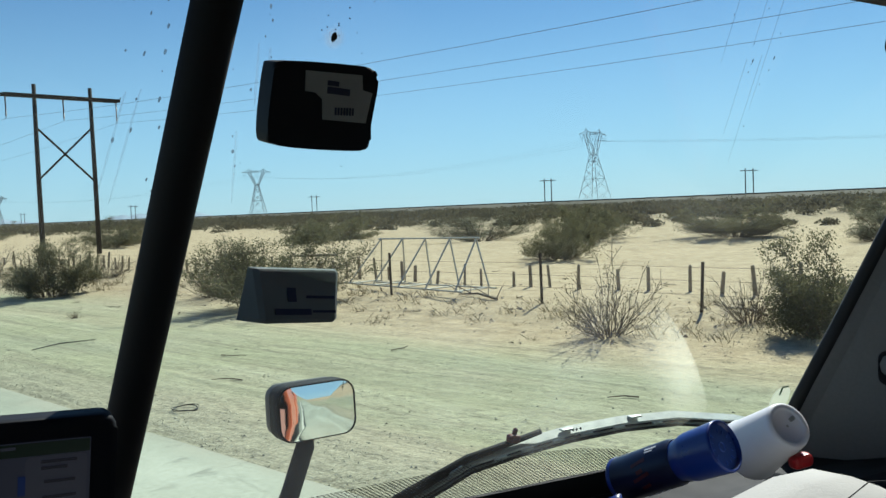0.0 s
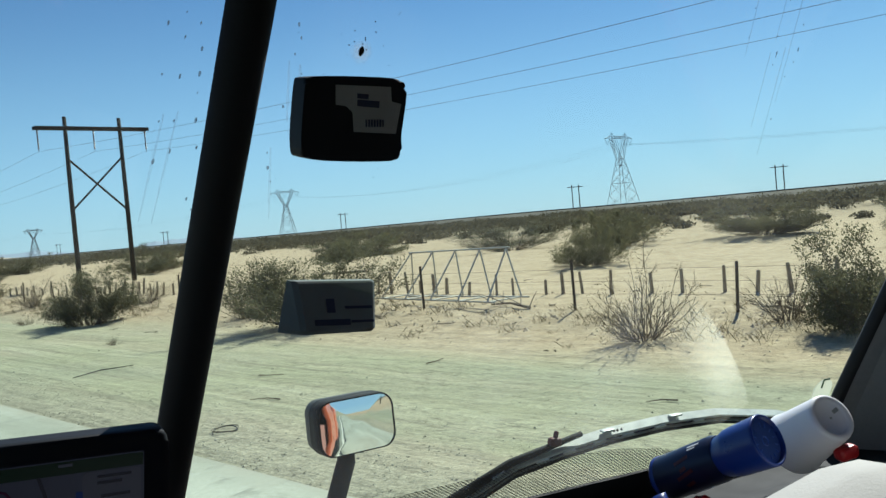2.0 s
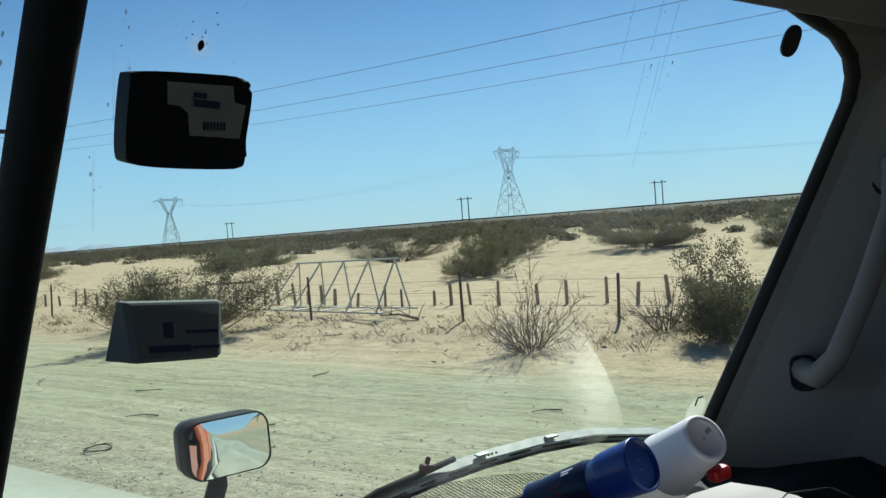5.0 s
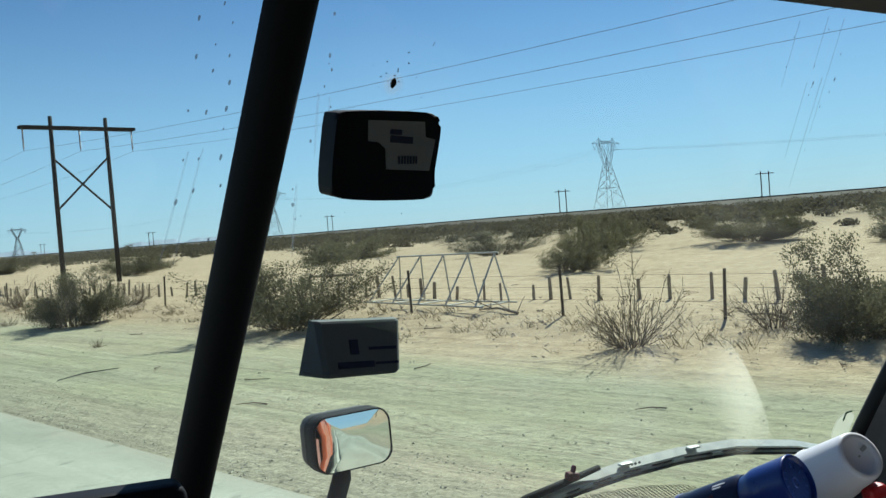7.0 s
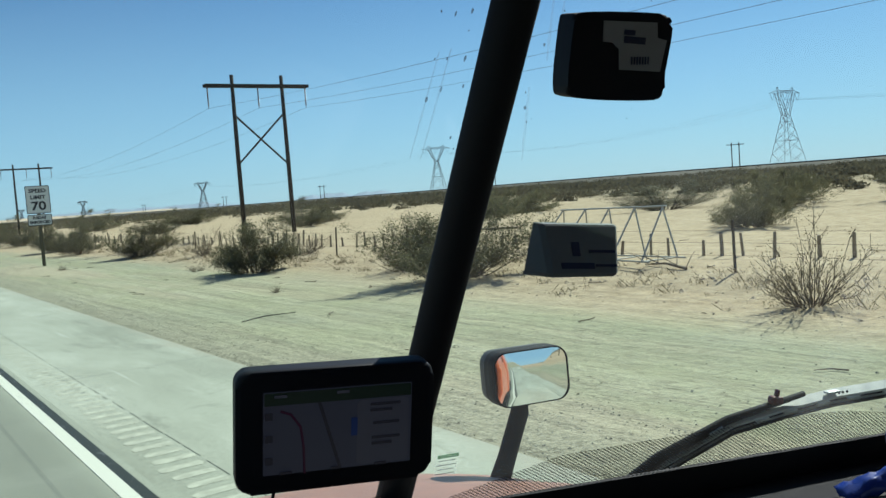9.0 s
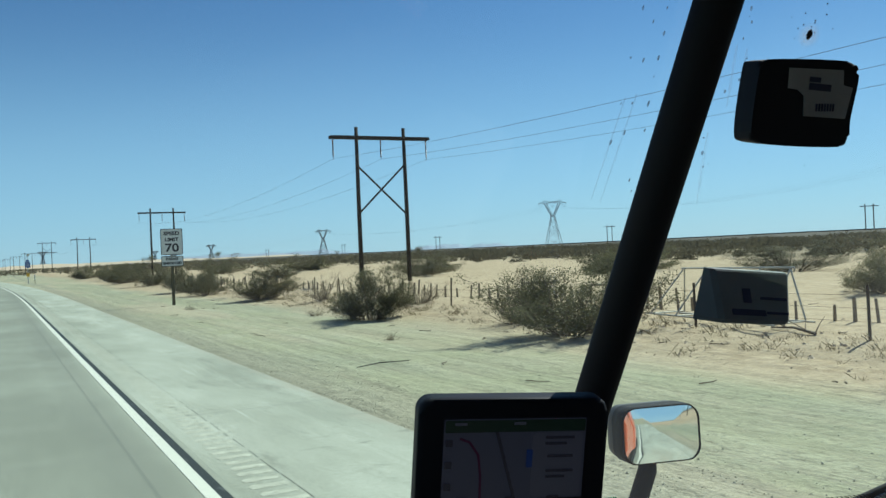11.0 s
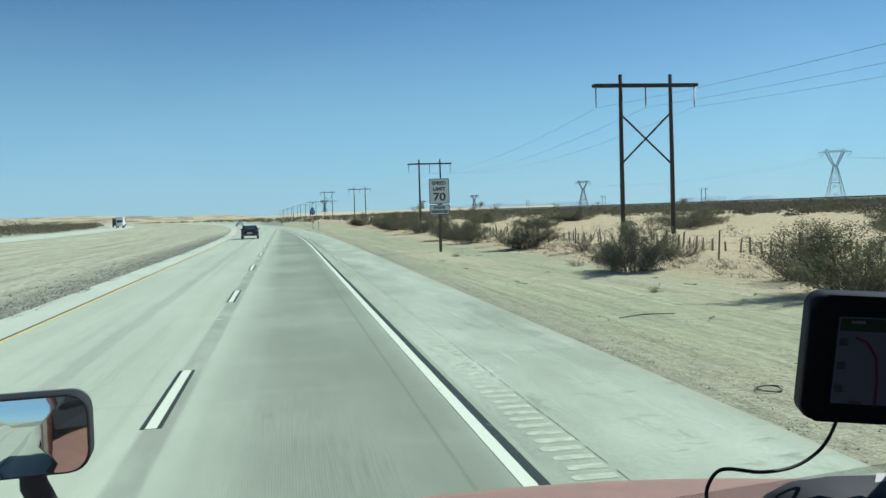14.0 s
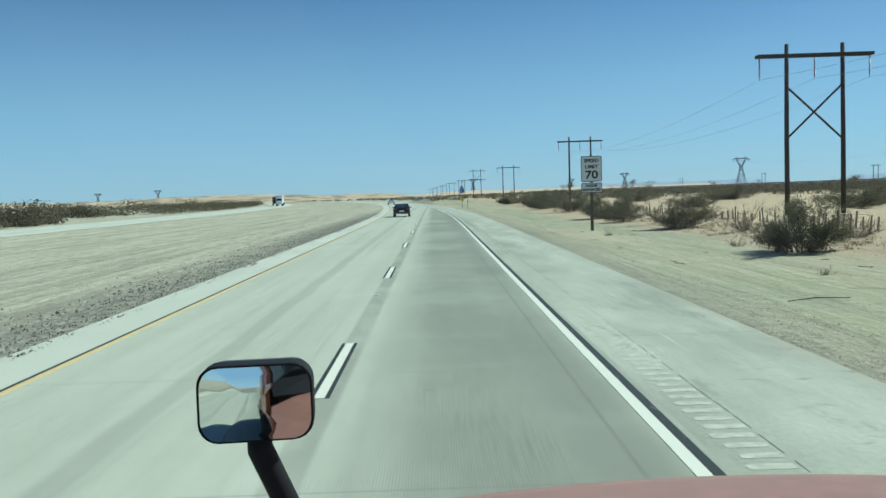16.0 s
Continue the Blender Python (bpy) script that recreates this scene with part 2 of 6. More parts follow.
c = Mat("shoulder_concrete", 0.8, spec=0.3)
blot = c.noise(0.55, 5, (1.0, 0.35, 1.0))
col = c.ramp(blot, [(0.30, (0.33, 0.335, 0.255)), (0.5, (0.425, 0.43, 0.335)), (0.68, (0.515, 0.52, 0.415))])
col = c.mix(c.span(c.noise(0.9, 5, (1.0, 0.12, 1.0)), 0.5, 0.72), col, (0.54, 0.545, 0.435))
col = c.mix(1.0, col, c.ramp(c.noise(17, 6, rough=0.7), [(0.3, (0.80,)), (0.7, (1.10,))]), "MULTIPLY")
sx = c.axis(0)
col = c.mix(c.math("MULTIPLY", c.span(c.math("ADD", sx, c.math("MULTIPLY", c.noise(1.2, 5), 1.2)), 5.0, 5.6), 0.7), col, (0.42, 0.39, 0.30))
col = c.mix(c.span(c.noise(1.3, 6, (1.0, 0.25, 1.0), rough=0.7), 0.57, 0.68, 0.0, 0.6), col, (0.25, 0.254, 0.195))
gouge = c.math("MULTIPLY", c.span(c.noise(13.0, 3, (1.0, 0.03, 1.0)), 0.60, 0.68), c.span(c.noise(0.4, 3, (1.0, 0.45, 1.0)), 0.50, 0.60))
col = c.mix(c.math("MULTIPLY", gouge, 0.6), col, (0.60, 0.605, 0.50))
smudge = c.math("MULTIPLY", c.span(c.noise(2.6, 5, (0.5, 1.0, 1.0), rough=0.65), 0.56, 0.68), c.span(c.noise(0.3, 3), 0.48, 0.60))
col = c.mix(c.math("MULTIPLY", smudge, 0.6), col, (0.17, 0.175, 0.135))
sj = c.math("ABSOLUTE", c.math("SUBTRACT", c.math("FRACT", c.math("DIVIDE", c.axis(1), 9.14)), 0.5))
col = c.mix(c.math("MULTIPLY", c.span(sj, 0.003, 0.0012), 0.5), col, (0.2, 0.19, 0.17))
col = c.mix(1.0, col, c.ramp(c.noise(5.0, 7, (1.0, 0.25, 1.0), rough=0.8), [(0.34, (0.93,)), (0.66, (1.03,))]), "MULTIPLY")
c.color(col).bump(c.noise(24, 4), 0.25, 0.005)
M_SHOULDER = c.m

c = Mat("pale_shoulder_concrete", 0.8, spec=0.3)
col = c.ramp(c.noise(0.5, 5, (1.0, 0.3, 1.0)), [(0.32, (0.49, 0.49, 0.395)), (0.66, (0.61, 0.61, 0.50))])
col = c.mix(c.span(c.noise(1.6, 6, (1.0, 0.2, 1.0), rough=0.7), 0.58, 0.70, 0.0, 0.45), col, (0.36, 0.355, 0.28))
col = c.mix(1.0, col, c.ramp(c.noise(17, 6, rough=0.7), [(0.3, (0.88,)), (0.7, (1.06,))]), "MULTIPLY")
c.color(col).bump(c.noise(24, 4), 0.25, 0.005)
M_SHOULDER_PALE = c.m


def line_paint(name, colr):
    a = Mat(name, 0.6, spec=0.3)
    w = a.noise(7, 6, (1, 0.4, 1))
    a.color(a.mix(a.span(w, 0.60, 0.72), colr, tuple(v * 0.7 + 0.1 for v in colr)))
    return a.m


M_WHITE = line_paint("white_road_paint", (0.74, 0.72, 0.59))
M_BLACKLINE = line_paint("black_road_paint", (0.035, 0.04, 0.032))
M_YELLOW = line_paint("yellow_road_paint", (0.66, 0.50, 0.24))
M_RUMBLE = plain("rumble_strip_dust", (0.58, 0.575, 0.445), 0.9, vary=0.35, scale=7)


def leafy(name, a, b, thin=0.0):
    q = Mat(name, 0.85, spec=0.15)
    info = q.n.new("ShaderNodeObjectInfo").outputs["Random"]
    isl = q.n.new("ShaderNodeNewGeometry").outputs["Random Per Island"]
    colr = q.mix(q.math("MULTIPLY_ADD", info, 0.4, q.math("MULTIPLY", isl, 0.6)), a, b)
    q.color(colr)
    if thin:
        t_ = q.n.new("ShaderNodeBsdfTranslucent")
        q.link(colr, t_.inputs["Color"])
        m_ = q.n.new("ShaderNodeMixShader")
        m_.inputs[0].default_value = thin
        q.link(q.b.outputs[0], m_.inputs[1])
        q.link(t_.outputs[0], m_.inputs[2])
        q.link(m_.outputs[0], q.n["Material Output"].inputs["Surface"])
    return q.m


M_LEAF = leafy("creosote_leaf", (0.095, 0.088, 0.048), (0.225, 0.205, 0.118), 0.35)
M_LEAF_DRY = leafy("dry_scrub_leaf", (0.18, 0.135, 0.075), (0.33, 0.27, 0.17), 0.3)
M_LEAF_FAR = leafy("far_scrub", (0.092, 0.081, 0.054), (0.178, 0.154, 0.104), 0.4)
M_TWIG = plain("grey_twig", (0.20, 0.155, 0.11), 0.9, vary=0.3)
M_STONE = leafy("verge_stone", (0.26, 0.24, 0.17), (0.62, 0.58, 0.44))
M_STONE_DARK = leafy("dark_median_stone", (0.11, 0.105, 0.085), (0.38, 0.36, 0.29))
M_WOOD = plain("weathered_post_wood", (0.31, 0.25, 0.18), 0.9, vary=0.35, scale=9, bump=0.4)
M_POLE = plain("tarred_pole_wood", (0.042, 0.036, 0.030), 0.95, vary=0.35, scale=3, bump=0.4)
M_RUST = plain("rusty_steel_post", (0.10, 0.075, 0.055), 0.8, 0.3, vary=0.35)
M_STEEL = plain("galvanised_steel", (0.34, 0.36, 0.38), 0.55, 0.6, vary=0.2, scale=2)
M_WIRE = plain("aluminium_conductor", (0.13, 0.135, 0.14), 0.6, 0.3)
M_INSUL = plain("brown_insulator", (0.10, 0.06, 0.045), 0.35)
M_SIGNWHITE = plain("white_sign_sheeting", (0.74, 0.74, 0.70), 0.5, vary=0.08, scale=4)
M_SIGNBLACK = plain("black_sign_ink", (0.02, 0.02, 0.022), 0.5)
M_SIGNBLUE = plain("blue_sign_sheeting", (0.02, 0.08, 0.30), 0.45, vary=0.1)
M_CALLBOX = plain("yellow_box_paint", (0.72, 0.42, 0.03), 0.5, vary=0.15)
M_GREYBACK = plain("bare_sign_aluminium", (0.45, 0.46, 0.46), 0.5, 0.7)
M_HILL = plain("far_dune_sand", (0.60, 0.47, 0.33), 0.95, vary=0.15, scale=0.05)
dn = Mat("scrubby_dune", 0.95, spec=0.1)
dn.color(dn.mix(dn.span(dn.noise(0.045, 6, (1, 1, 5), rough=0.7), 0.45, 0.60), (0.54, 0.43, 0.30), (0.24, 0.20, 0.135)))
M_DUNE = dn.m
# distance haze is put into the mountains' blue-grey base colour
M_MOUNT = plain("haze_tinted_mountain", (0.30, 0.36, 0.44), 0.95, vary=0.08, scale=0.01)
M_BANK = plain("dark_scrub_bank", (0.10, 0.08, 0.055), 0.95, vary=0.35, scale=0.6)

M_DARK = plain("black_trim_plastic", (0.014, 0.014, 0.016), 0.75, spec=0.2, vary=0.2)
M_SHELL = plain("dark_grey_mirror_shell", (0.10, 0.10, 0.095), 0.6, spec=0.3, vary=0.2, scale=20)
M_GREYTRIM = plain("grey_cab_plastic", (0.21, 0.21, 0.202), 0.75, spec=0.25, vary=0.1, scale=200, bump=0.15)
M_DASH = plain("pale_grey_dash_plastic", (0.42, 0.41, 0.385), 0.7, spec=0.3, vary=0.06, scale=250, bump=0.2)
M_DASHDARK = plain("dark_dash_plastic", (0.03, 0.03, 0.032), 0.75, spec=0.2)
M_HEAD = plain("headliner_cloth", (0.10, 0.10, 0.10), 0.95, vary=0.1, scale=80, bump=0.2)
# hood and roof red, faded and paled further to carry the sky's sheen
M_RED = plain("faded_sheen_red_paint", (0.40, 0.195, 0.145), 0.42, spec=0.5, vary=0.22, scale=14)
# the same truck red for the sides, its sunlit tone put into the colour
M_REDLIT = plain("sunlit_red_side_paint", (0.52, 0.115, 0.05), 0.3, spec=0.5, vary=0.1, scale=6)
M_RUBBER = plain("black_rubber", (0.015, 0.015, 0.015), 0.7)
M_BLUECAP = plain("glossy_blue_plastic", (0.010, 0.034, 0.21), 0.3, spec=0.5, vary=0.08)
M_BLUECAN = plain("dark_blue_can", (0.008, 0.011, 0.042), 0.35, 0.2)
M_WHITEPL = plain("white_plastic", (0.74, 0.74, 0.78), 0.45, vary=0.04)
M_REDPL = plain("red_plastic", (0.38, 0.012, 0.016), 0.4)
M_DEVICE = plain("black_device_case", (0.013, 0.014, 0.018), 0.6, spec=0.12)
M_DEVICE2 = plain("grey_device_case", (0.165, 0.185, 0.185), 0.65, spec=0.15)
M_LABEL = plain("printed_paper_label", (0.42, 0.43, 0.42), 0.7)
M_LABEL2 = plain("dim_grey_label", (0.27, 0.28, 0.28), 0.7)
M_INK = plain("dark_label_ink", (0.02, 0.025, 0.06), 0.7)
M_CARBLACK = plain("black_car_paint", (0.015, 0.016, 0.02), 0.2, spec=0.6)
M_CARGLASS = plain("dark_car_glass", (0.03, 0.04, 0.05), 0.08, spec=0.6)
M_CARWHITE = plain("white_truck_paint", (0.75, 0.75, 0.75), 0.35, spec=0.5)
M_TAIL = plain("red_tail_lamp", (0.13, 0.012, 0.012), 0.3)
M_TYRE = plain("tyre_rubber", (0.02, 0.02, 0.02), 0.85)
M_GREENINK = plain("green_marker_ink", (0.02, 0.09, 0.03), 0.7)


def backlit(name, col, clear=0.0, falloff=0.0):
    """Thin paper or film that lets light through; clear: the share that passes straight; falloff: soft edges by distance."""
    q_ = Mat(name)
    q_.n.remove(q_.b)
    t_ = q_.n.new("ShaderNodeBsdfTranslucent")
    d_ = q_.n.new("ShaderNodeBsdfDiffuse")
    c_ = q_.n.new("ShaderNodeBsdfTransparent")
    for nd in (t_, d_):
        nd.inputs["Color"].default_value = (*col, 1)
    m1, m2 = q_.n.new("ShaderNodeMixShader"), q_.n.new("ShaderNodeMixShader")
    q_.link(t_.outputs[0], m1.inputs[1])
    q_.link(d_.outputs[0], m1.inputs[2])
    q_.link(m1.outputs[0], m2.inputs[1])
    q_.link(c_.outputs[0], m2.inputs[2])
    m2.inputs[0].default_value = clear
    if falloff:
        ln = q_.n.new("ShaderNodeVectorMath")
        ln.operation = "LENGTH"
        q_.link(q_.local(), ln.inputs[0])
        soft_ = q_.span(ln.outputs["Value"], falloff * 0.15, falloff, clear, 1.0)
        q_.link(q_.math("ADD", soft_, q_.math("MULTIPLY", q_.math("SUBTRACT", q_.noise(60, 4, (1, 1, 0.4)), 0.5), 0.10)), m2.inputs[0])
    q_.link(m2.outputs[0], q_.n["Material Output"].inputs["Surface"])
    return q_.m


M_STICKER = backlit("cream_sticker", (0.90, 0.94, 0.78), 0.45)
M_HALO = backlit("insect_smear", (0.5, 0.5, 0.5), 0.8, 0.012)
M_BUG = plain("dried_splat", (0.03, 0.025, 0.02), 0.9)

a = Mat("mirror_silver", 0.03, 1.0)
a.color((0.82, 0.85, 0.85))
M_MIRROR = a.m


def screen_mat(name, col, glow):
    q = Mat(name, 0.25, spec=0.4)
    q.color(tuple(v * 0.09 for v in col))
    q.b.inputs["Emission Color"].default_value = (*col, 1)
    q.b.inputs["Emission Strength"].default_value = glow
    return q.m


M_SCREEN = screen_mat("lit_map_screen", (0.34, 0.36, 0.55), 0.016)
M_SCREENBAR = screen_mat("lit_green_bar", (0.05, 0.12, 0.08), 0.02)
M_ROUTE = screen_mat("lit_magenta_route", (0.30, 0.06, 0.20), 0.018)
M_SCREENDARK = screen_mat("lit_dark_road", (0.06, 0.06, 0.10), 0.05)
M_SCREENBLUE = screen_mat("lit_blue_marker", (0.03, 0.10, 0.45), 0.04)
M_SCREENPANEL = screen_mat("lit_pale_panel", (0.38, 0.39, 0.54), 0.02)

# windscreen glass: a thin green-tinted sheet with a weak reflection and a film of dust
q = Mat("tinted_windscreen", 0.05)
q.n.remove(q.b)
tr = q.n.new("ShaderNodeBsdfTransparent")
tr.inputs["Color"].default_value = (0.885, 0.968, 0.885, 1)
gl = q.n.new("ShaderNodeBsdfGlossy")
gl.inputs["Roughness"].default_value = 0.02
mx = q.n.new("ShaderNodeMixShader")
mx.inputs[0].default_value = 0.025
q.link(tr.outputs[0], mx.inputs[1])
q.link(gl.outputs[0], mx.inputs[2])
df = q.n.new("ShaderNodeBsdfTranslucent")
df.inputs["Color"].default_value = (0.75, 0.75, 0.72, 1)
film = q.span(q.noise(3.5, 5, (1, 1, 0.5)), 0.42, 0.82, 0.0015, 0.032)
# pale streaky bands that come in towards the right
pale_bands = q.math("MULTIPLY", q.span(q.noise(6.0, 3, (1.0, 0.3, 0.35)), 0.48, 0.66, 0.0, 0.035), q.span(q.axis(0), 0.62, 0.95))
mx2 = q.n.new("ShaderNodeMixShader")
q.link(q.math("ADD", film, pale_bands), mx2.inputs[0])
q.link(mx.outputs[0], mx2.inputs[1])
q.link(df.outputs[0], mx2.inputs[2])
q.link(mx2.outputs[0], q.n["Material Output"].inputs["Surface"])
M_GLASS = q.m

# ---- mesh helpers ----


def part(name, bm, mat, parent=None, label="", smooth=False):
    me = bpy.data.meshes.new(name)
    bm.to_mesh(me)
    bm.free()
    me.materials.append(mat)
    if smooth:
        me.polygons.foreach_set("use_smooth", [True] * len(me.polygons))
    ob = new(name, me)
    if parent is not None:
        ob.parent = parent
    if label:
        ob["label"] = label
    return ob


def mesh_part(name, verts, faces, mat, parent=None, label=""):
    me = bpy.data.meshes.new(name)
    me.from_pydata(verts, [], faces)
    me.materials.append(mat)
    ob = new(name, me)
    if parent is not None:
        ob.parent = parent
    if label:
        ob["label"] = label
    return ob


def thing(name, label, category, at=None, group="", kind=""):
    ob = new(name)
    if at is not None:
        ob.matrix_basis = at
    return tagged(ob, label, category, group, kind)


def box(bm, size, m=None, bevel=0.0, seg=2):
    """A box of that size round the origin, moved by m, its edges rounded by bevel."""
    r = bmesh.ops.create_cube(bm, size=1.0)
    vs = r["verts"]
    bmesh.ops.scale(bm, vec=size, verts=vs)
    if bevel:
        es = list({e for v in vs for e in v.link_edges})
        out = bmesh.ops.bevel(bm, geom=es, offset=bevel, segments=seg, affect="EDGES", profile=0.5)
        vs = list({v for f in out["faces"] for v in f.verts} | {v for v in vs if v.is_valid})
    if m is not None:
        bmesh.ops.transform(bm, matrix=m, verts=vs)
    return bm


def tube(bm, pts, radii, seg=8, caps=True):
    """A round bar through the points, with a radius at each."""
    pts = [Vector(p) for p in pts]
    if isinstance(radii, (int, float)):
        radii = [radii] * len(pts)
    rings, side = [], None
    for i, p in enumerate(pts):
        d = (pts[min(i + 1, len(pts) - 1)] - pts[max(i - 1, 0)]).normalized()
        if side is None:
            side = d.orthogonal().normalized()
        side = (side - d * side.dot(d)).normalized()
        up = d.cross(side)
        rings.append([bm.verts.new(p + (side * math.cos(a) + up * math.sin(a)) * radii[i]) for a in (2 * math.pi * k / seg for k in range(seg))])
    for a, b in zip(rings, rings[1:]):
        for k in range(seg):
            bm.faces.new((a[k], a[(k + 1) % seg], b[(k + 1) % seg], b[k]))
    if caps:
        bm.faces.new(rings[0][::-1])
        bm.faces.new(rings[-1])
    return bm


def lathe(bm, prof, m=None, seg=32):
    """A turned solid from (radius, height) pairs, along z."""
    rings = []
    for r, h in prof:
        if r < 1e-6:
            rings.append([bm.verts.new((0, 0, h))])
        else:
            rings.append([bm.verts.new((r * math.cos(2 * math.pi * k / seg), r * math.sin(2 * math.pi * k / seg), h)) for k in range(seg)])
    for a, b in zip(rings, rings[1:]):
        for k in range(seg):
            k2 = (k + 1) % seg
            if len(a) == 1 and len(b) == 1:
                continue
            if len(a) == 1:
                bm.faces.new((a[0], b[k], b[k2]))
            elif len(b) == 1:
                bm.faces.new((a[k], a[k2], b[0]))
            else:
                bm.faces.new((a[k], a[k2], b[k2], b[k]))
    if m is not None:
        bmesh.ops.transform(bm, matrix=m, verts=[v for r in rings for v in r])
    bmesh.ops.recalc_face_normals(bm, faces=bm.faces)
    return bm


def slab(bm, outline, thick, m=None, bevel=0.0):
    """A plate with that outline in x, y, from z = 0 up to thick."""
    lo = [bm.verts.new((x, y, 0)) for x, y in outline]
    hi = [bm.verts.new((x, y, thick)) for x, y in outline]
    n = len(lo)
    bm.faces.new(lo[::-1])
    top = bm.faces.new(hi)
    for k in range(n):
        bm.faces.new((lo[k], lo[(k + 1) % n], hi[(k + 1) % n], hi[k]))
    vs = lo + hi
    if bevel:
        out = bmesh.ops.bevel(bm, geom=list(top.edges), offset=bevel, segments=3, affect="EDGES", profile=0.5)
        vs = list({v for f in out["faces"] for v in f.verts} | {v for v in vs if v.is_valid})
        vs = list(bm.verts)
    if m is not None:
        bmesh.ops.transform(bm, matrix=m, verts=vs)
    return bm


def rounded(w, h, r, seg=5):
    """The outline of a rectangle w by h round the origin, with rounded corners."""
    pts = []
    for cx_, cy_, a0 in ((w / 2 - r, h / 2 - r, 0), (-w / 2 + r, h / 2 - r, 90), (-w / 2 + r, -h / 2 + r, 180), (w / 2 - r, -h / 2 + r, 270)):
        for k in range(seg + 1):
            a = radians(a0 + 90 * k / seg)
            pts.append((cx_ + r * math.cos(a), cy_ + r * math.sin(a)))
    return pts


def words(text, size, mat, parent, m, name="lettering", thick=0.004, heavy=0.0):
    """Raised lettering as a mesh, its centre at m; heavy: how much the strokes are fattened."""
    cu = bpy.data.curves.new(name, "FONT")
    cu.body, cu.size, cu.align_x, cu.align_y, cu.extrude, cu.offset = text, size, "CENTER", "CENTER", thick, heavy
    tmp = bpy.data.objects.new(name, cu)
    scene.collection.objects.link(tmp)
    me = bpy.data.meshes.new_from_object(tmp.evaluated_get(bpy.context.evaluated_depsgraph_get()))
    bpy.data.objects.remove(tmp)
    me.materials.clear()
    me.materials.append(mat)
    ob = new(name, me)
    ob.parent = parent
    ob.matrix_basis = m
    return ob

# ---- ground and road ----


def smooth(a, b, v):
    k = min(1.0, max(0.0, (v - a) / (b - a)))
    return k * k * (3 - 2 * k)


def fbm(x, y, s):
    return noise.fractal(Vector((x * s, y * s, 3.7)), 1.0, 2.0, 4)


def height(x, y):
    """The height of the ground at x, y."""
    u = x + shift(y)
    if -48.5 < u < -35.5:
        return -0.08
    if u < -6.5:
        z = -0.02 - 0.35 * smooth(-8, -20, u) + 0.35 * smooth(-26, -35, u) + 0.03 * fbm(x, y, 0.5)
        return z + smooth(-50, -70, u) * (0.6 + 0.5 * fbm(x, y, 0.03))
    if u < 5.4:
        return -0.035 if u < 4.7 else -0.03 + 0.02 * fbm(x, y, 1.0)
    z = -0.02 + 0.035 * fbm(x, y, 0.45) * smooth(5.4, 9, u) + 0.02 * fbm(x * 6, y * 0.5, 0.4)
    z += 0.24 * smooth(11.5, 16.5, x) + 0.07 * fbm(x, y, 0.9) * smooth(12, 16, x)
    z += 0.009 * max(0.0, min(x, 115.0) - 17.0)
    z += (0.38 * fbm(x, y, 0.055) + 0.16 * fbm(x, y, 0.21)) * smooth(18, 36, x)
    if x > 40:
        z = min(z, 1.25 + 0.15 * fbm(x, y, 0.02))
    return z


def steps(spans):
    out = [spans[0][0]]
    for a, b, s in spans:
        n = max(1, round((b - a) / s))
        out += [a + (b - a) * (k + 1) / n for k in range(n)]
    return out


def grow(a, b, first, ratio):
    out, s, v = [], first, a
    while v < b:
        v = min(b, v + s)
        s *= ratio
        out.append(v)
    return out


xs = [-v for v in reversed(grow(52, 4500, 4, 1.3))] + steps([(-52, -34, 1.5), (-34, -8, 1.2), (-8, -6, 0.5), (-6, 4, 2.5), (4, 6, 0.25), (6, 20, 0.45), (20, 60, 0.9)]) + grow(60, 4500, 1.2, 1.16)
ys = [-v for v in reversed(grow(20, 600, 2, 1.35))] + steps([(-20, 0, 1.5), (0, 60, 0.6), (60, 140, 1.6)]) + grow(140, 4500, 2.2, 1.09)
gv = [(x, y, height(x, y)) for y in ys for x in xs]
W_ = len(xs)
gf = [(j * W_ + i, j * W_ + i + 1, (j + 1) * W_ + i + 1, (j + 1) * W_ + i) for j in range(len(ys) - 1) for i in range(W_ - 1)]
ground = tagged(mesh_part("ground", gv, gf, M_GROUND), "pale desert sand with gravelly wheel-tracked dirt beside the road", "ground", kind="structure")
ground.data.polygons.foreach_set("use_smooth", [True] * len(gf))

LINE_Y = steps([(-40, 60, 5), (60, 1200, 10)])


def strip(name, u0, u1, z, mat, rows=LINE_Y, thick=0.04, parent=None, label="", category=""):
    """A band along the road from u0 to u1 across it, its top at z."""
    v, f = [], []
    for y in rows:
        s = shift(y)
        v += [(u0 - s, y, z - thick), (u0 - s, y, z), (u1 - s, y, z), (u1 - s, y, z - thick)]
    for k in range(len(rows) - 1):
        a, b = 4 * k, 4 * k + 4
        f += [(a, a + 1, b + 1, b), (a + 1, a + 2, b + 2, b + 1), (a + 2, a + 3, b + 3, b + 2)]
    e = 4 * (len(rows) - 1)
    f += [(0, 3, 2, 1), (e, e + 1, e + 2, e + 3)]
    ob = mesh_part(name, v, f, mat, parent)
    if parent is None:
        tagged(ob, label, category, kind="structure")
    elif label:
        ob["label"] = label
    return ob


EDGE, DASH, YEL = 1.83, -1.68, -5.78
road = strip("road", -5.95, 1.62 + 0.45, 0.0, M_LANE, label="streaked grey concrete highway lanes, worn by wheels", category="road")
strip("shoulder_right", 2.07, 4.80, -0.002, M_SHOULDER, label="pale blotchy concrete shoulder beside the highway", category="road shoulder")
strip("shoulder_left", -7.1, -5.95, -0.002, M_SHOULDER_PALE, label="narrow pale concrete shoulder by the median", category="road shoulder")
strip("road_opposite", -47.5, -36.5, 0.0, M_SHOULDER_PALE, label="pale concrete lanes of the opposite carriageway", category="road")
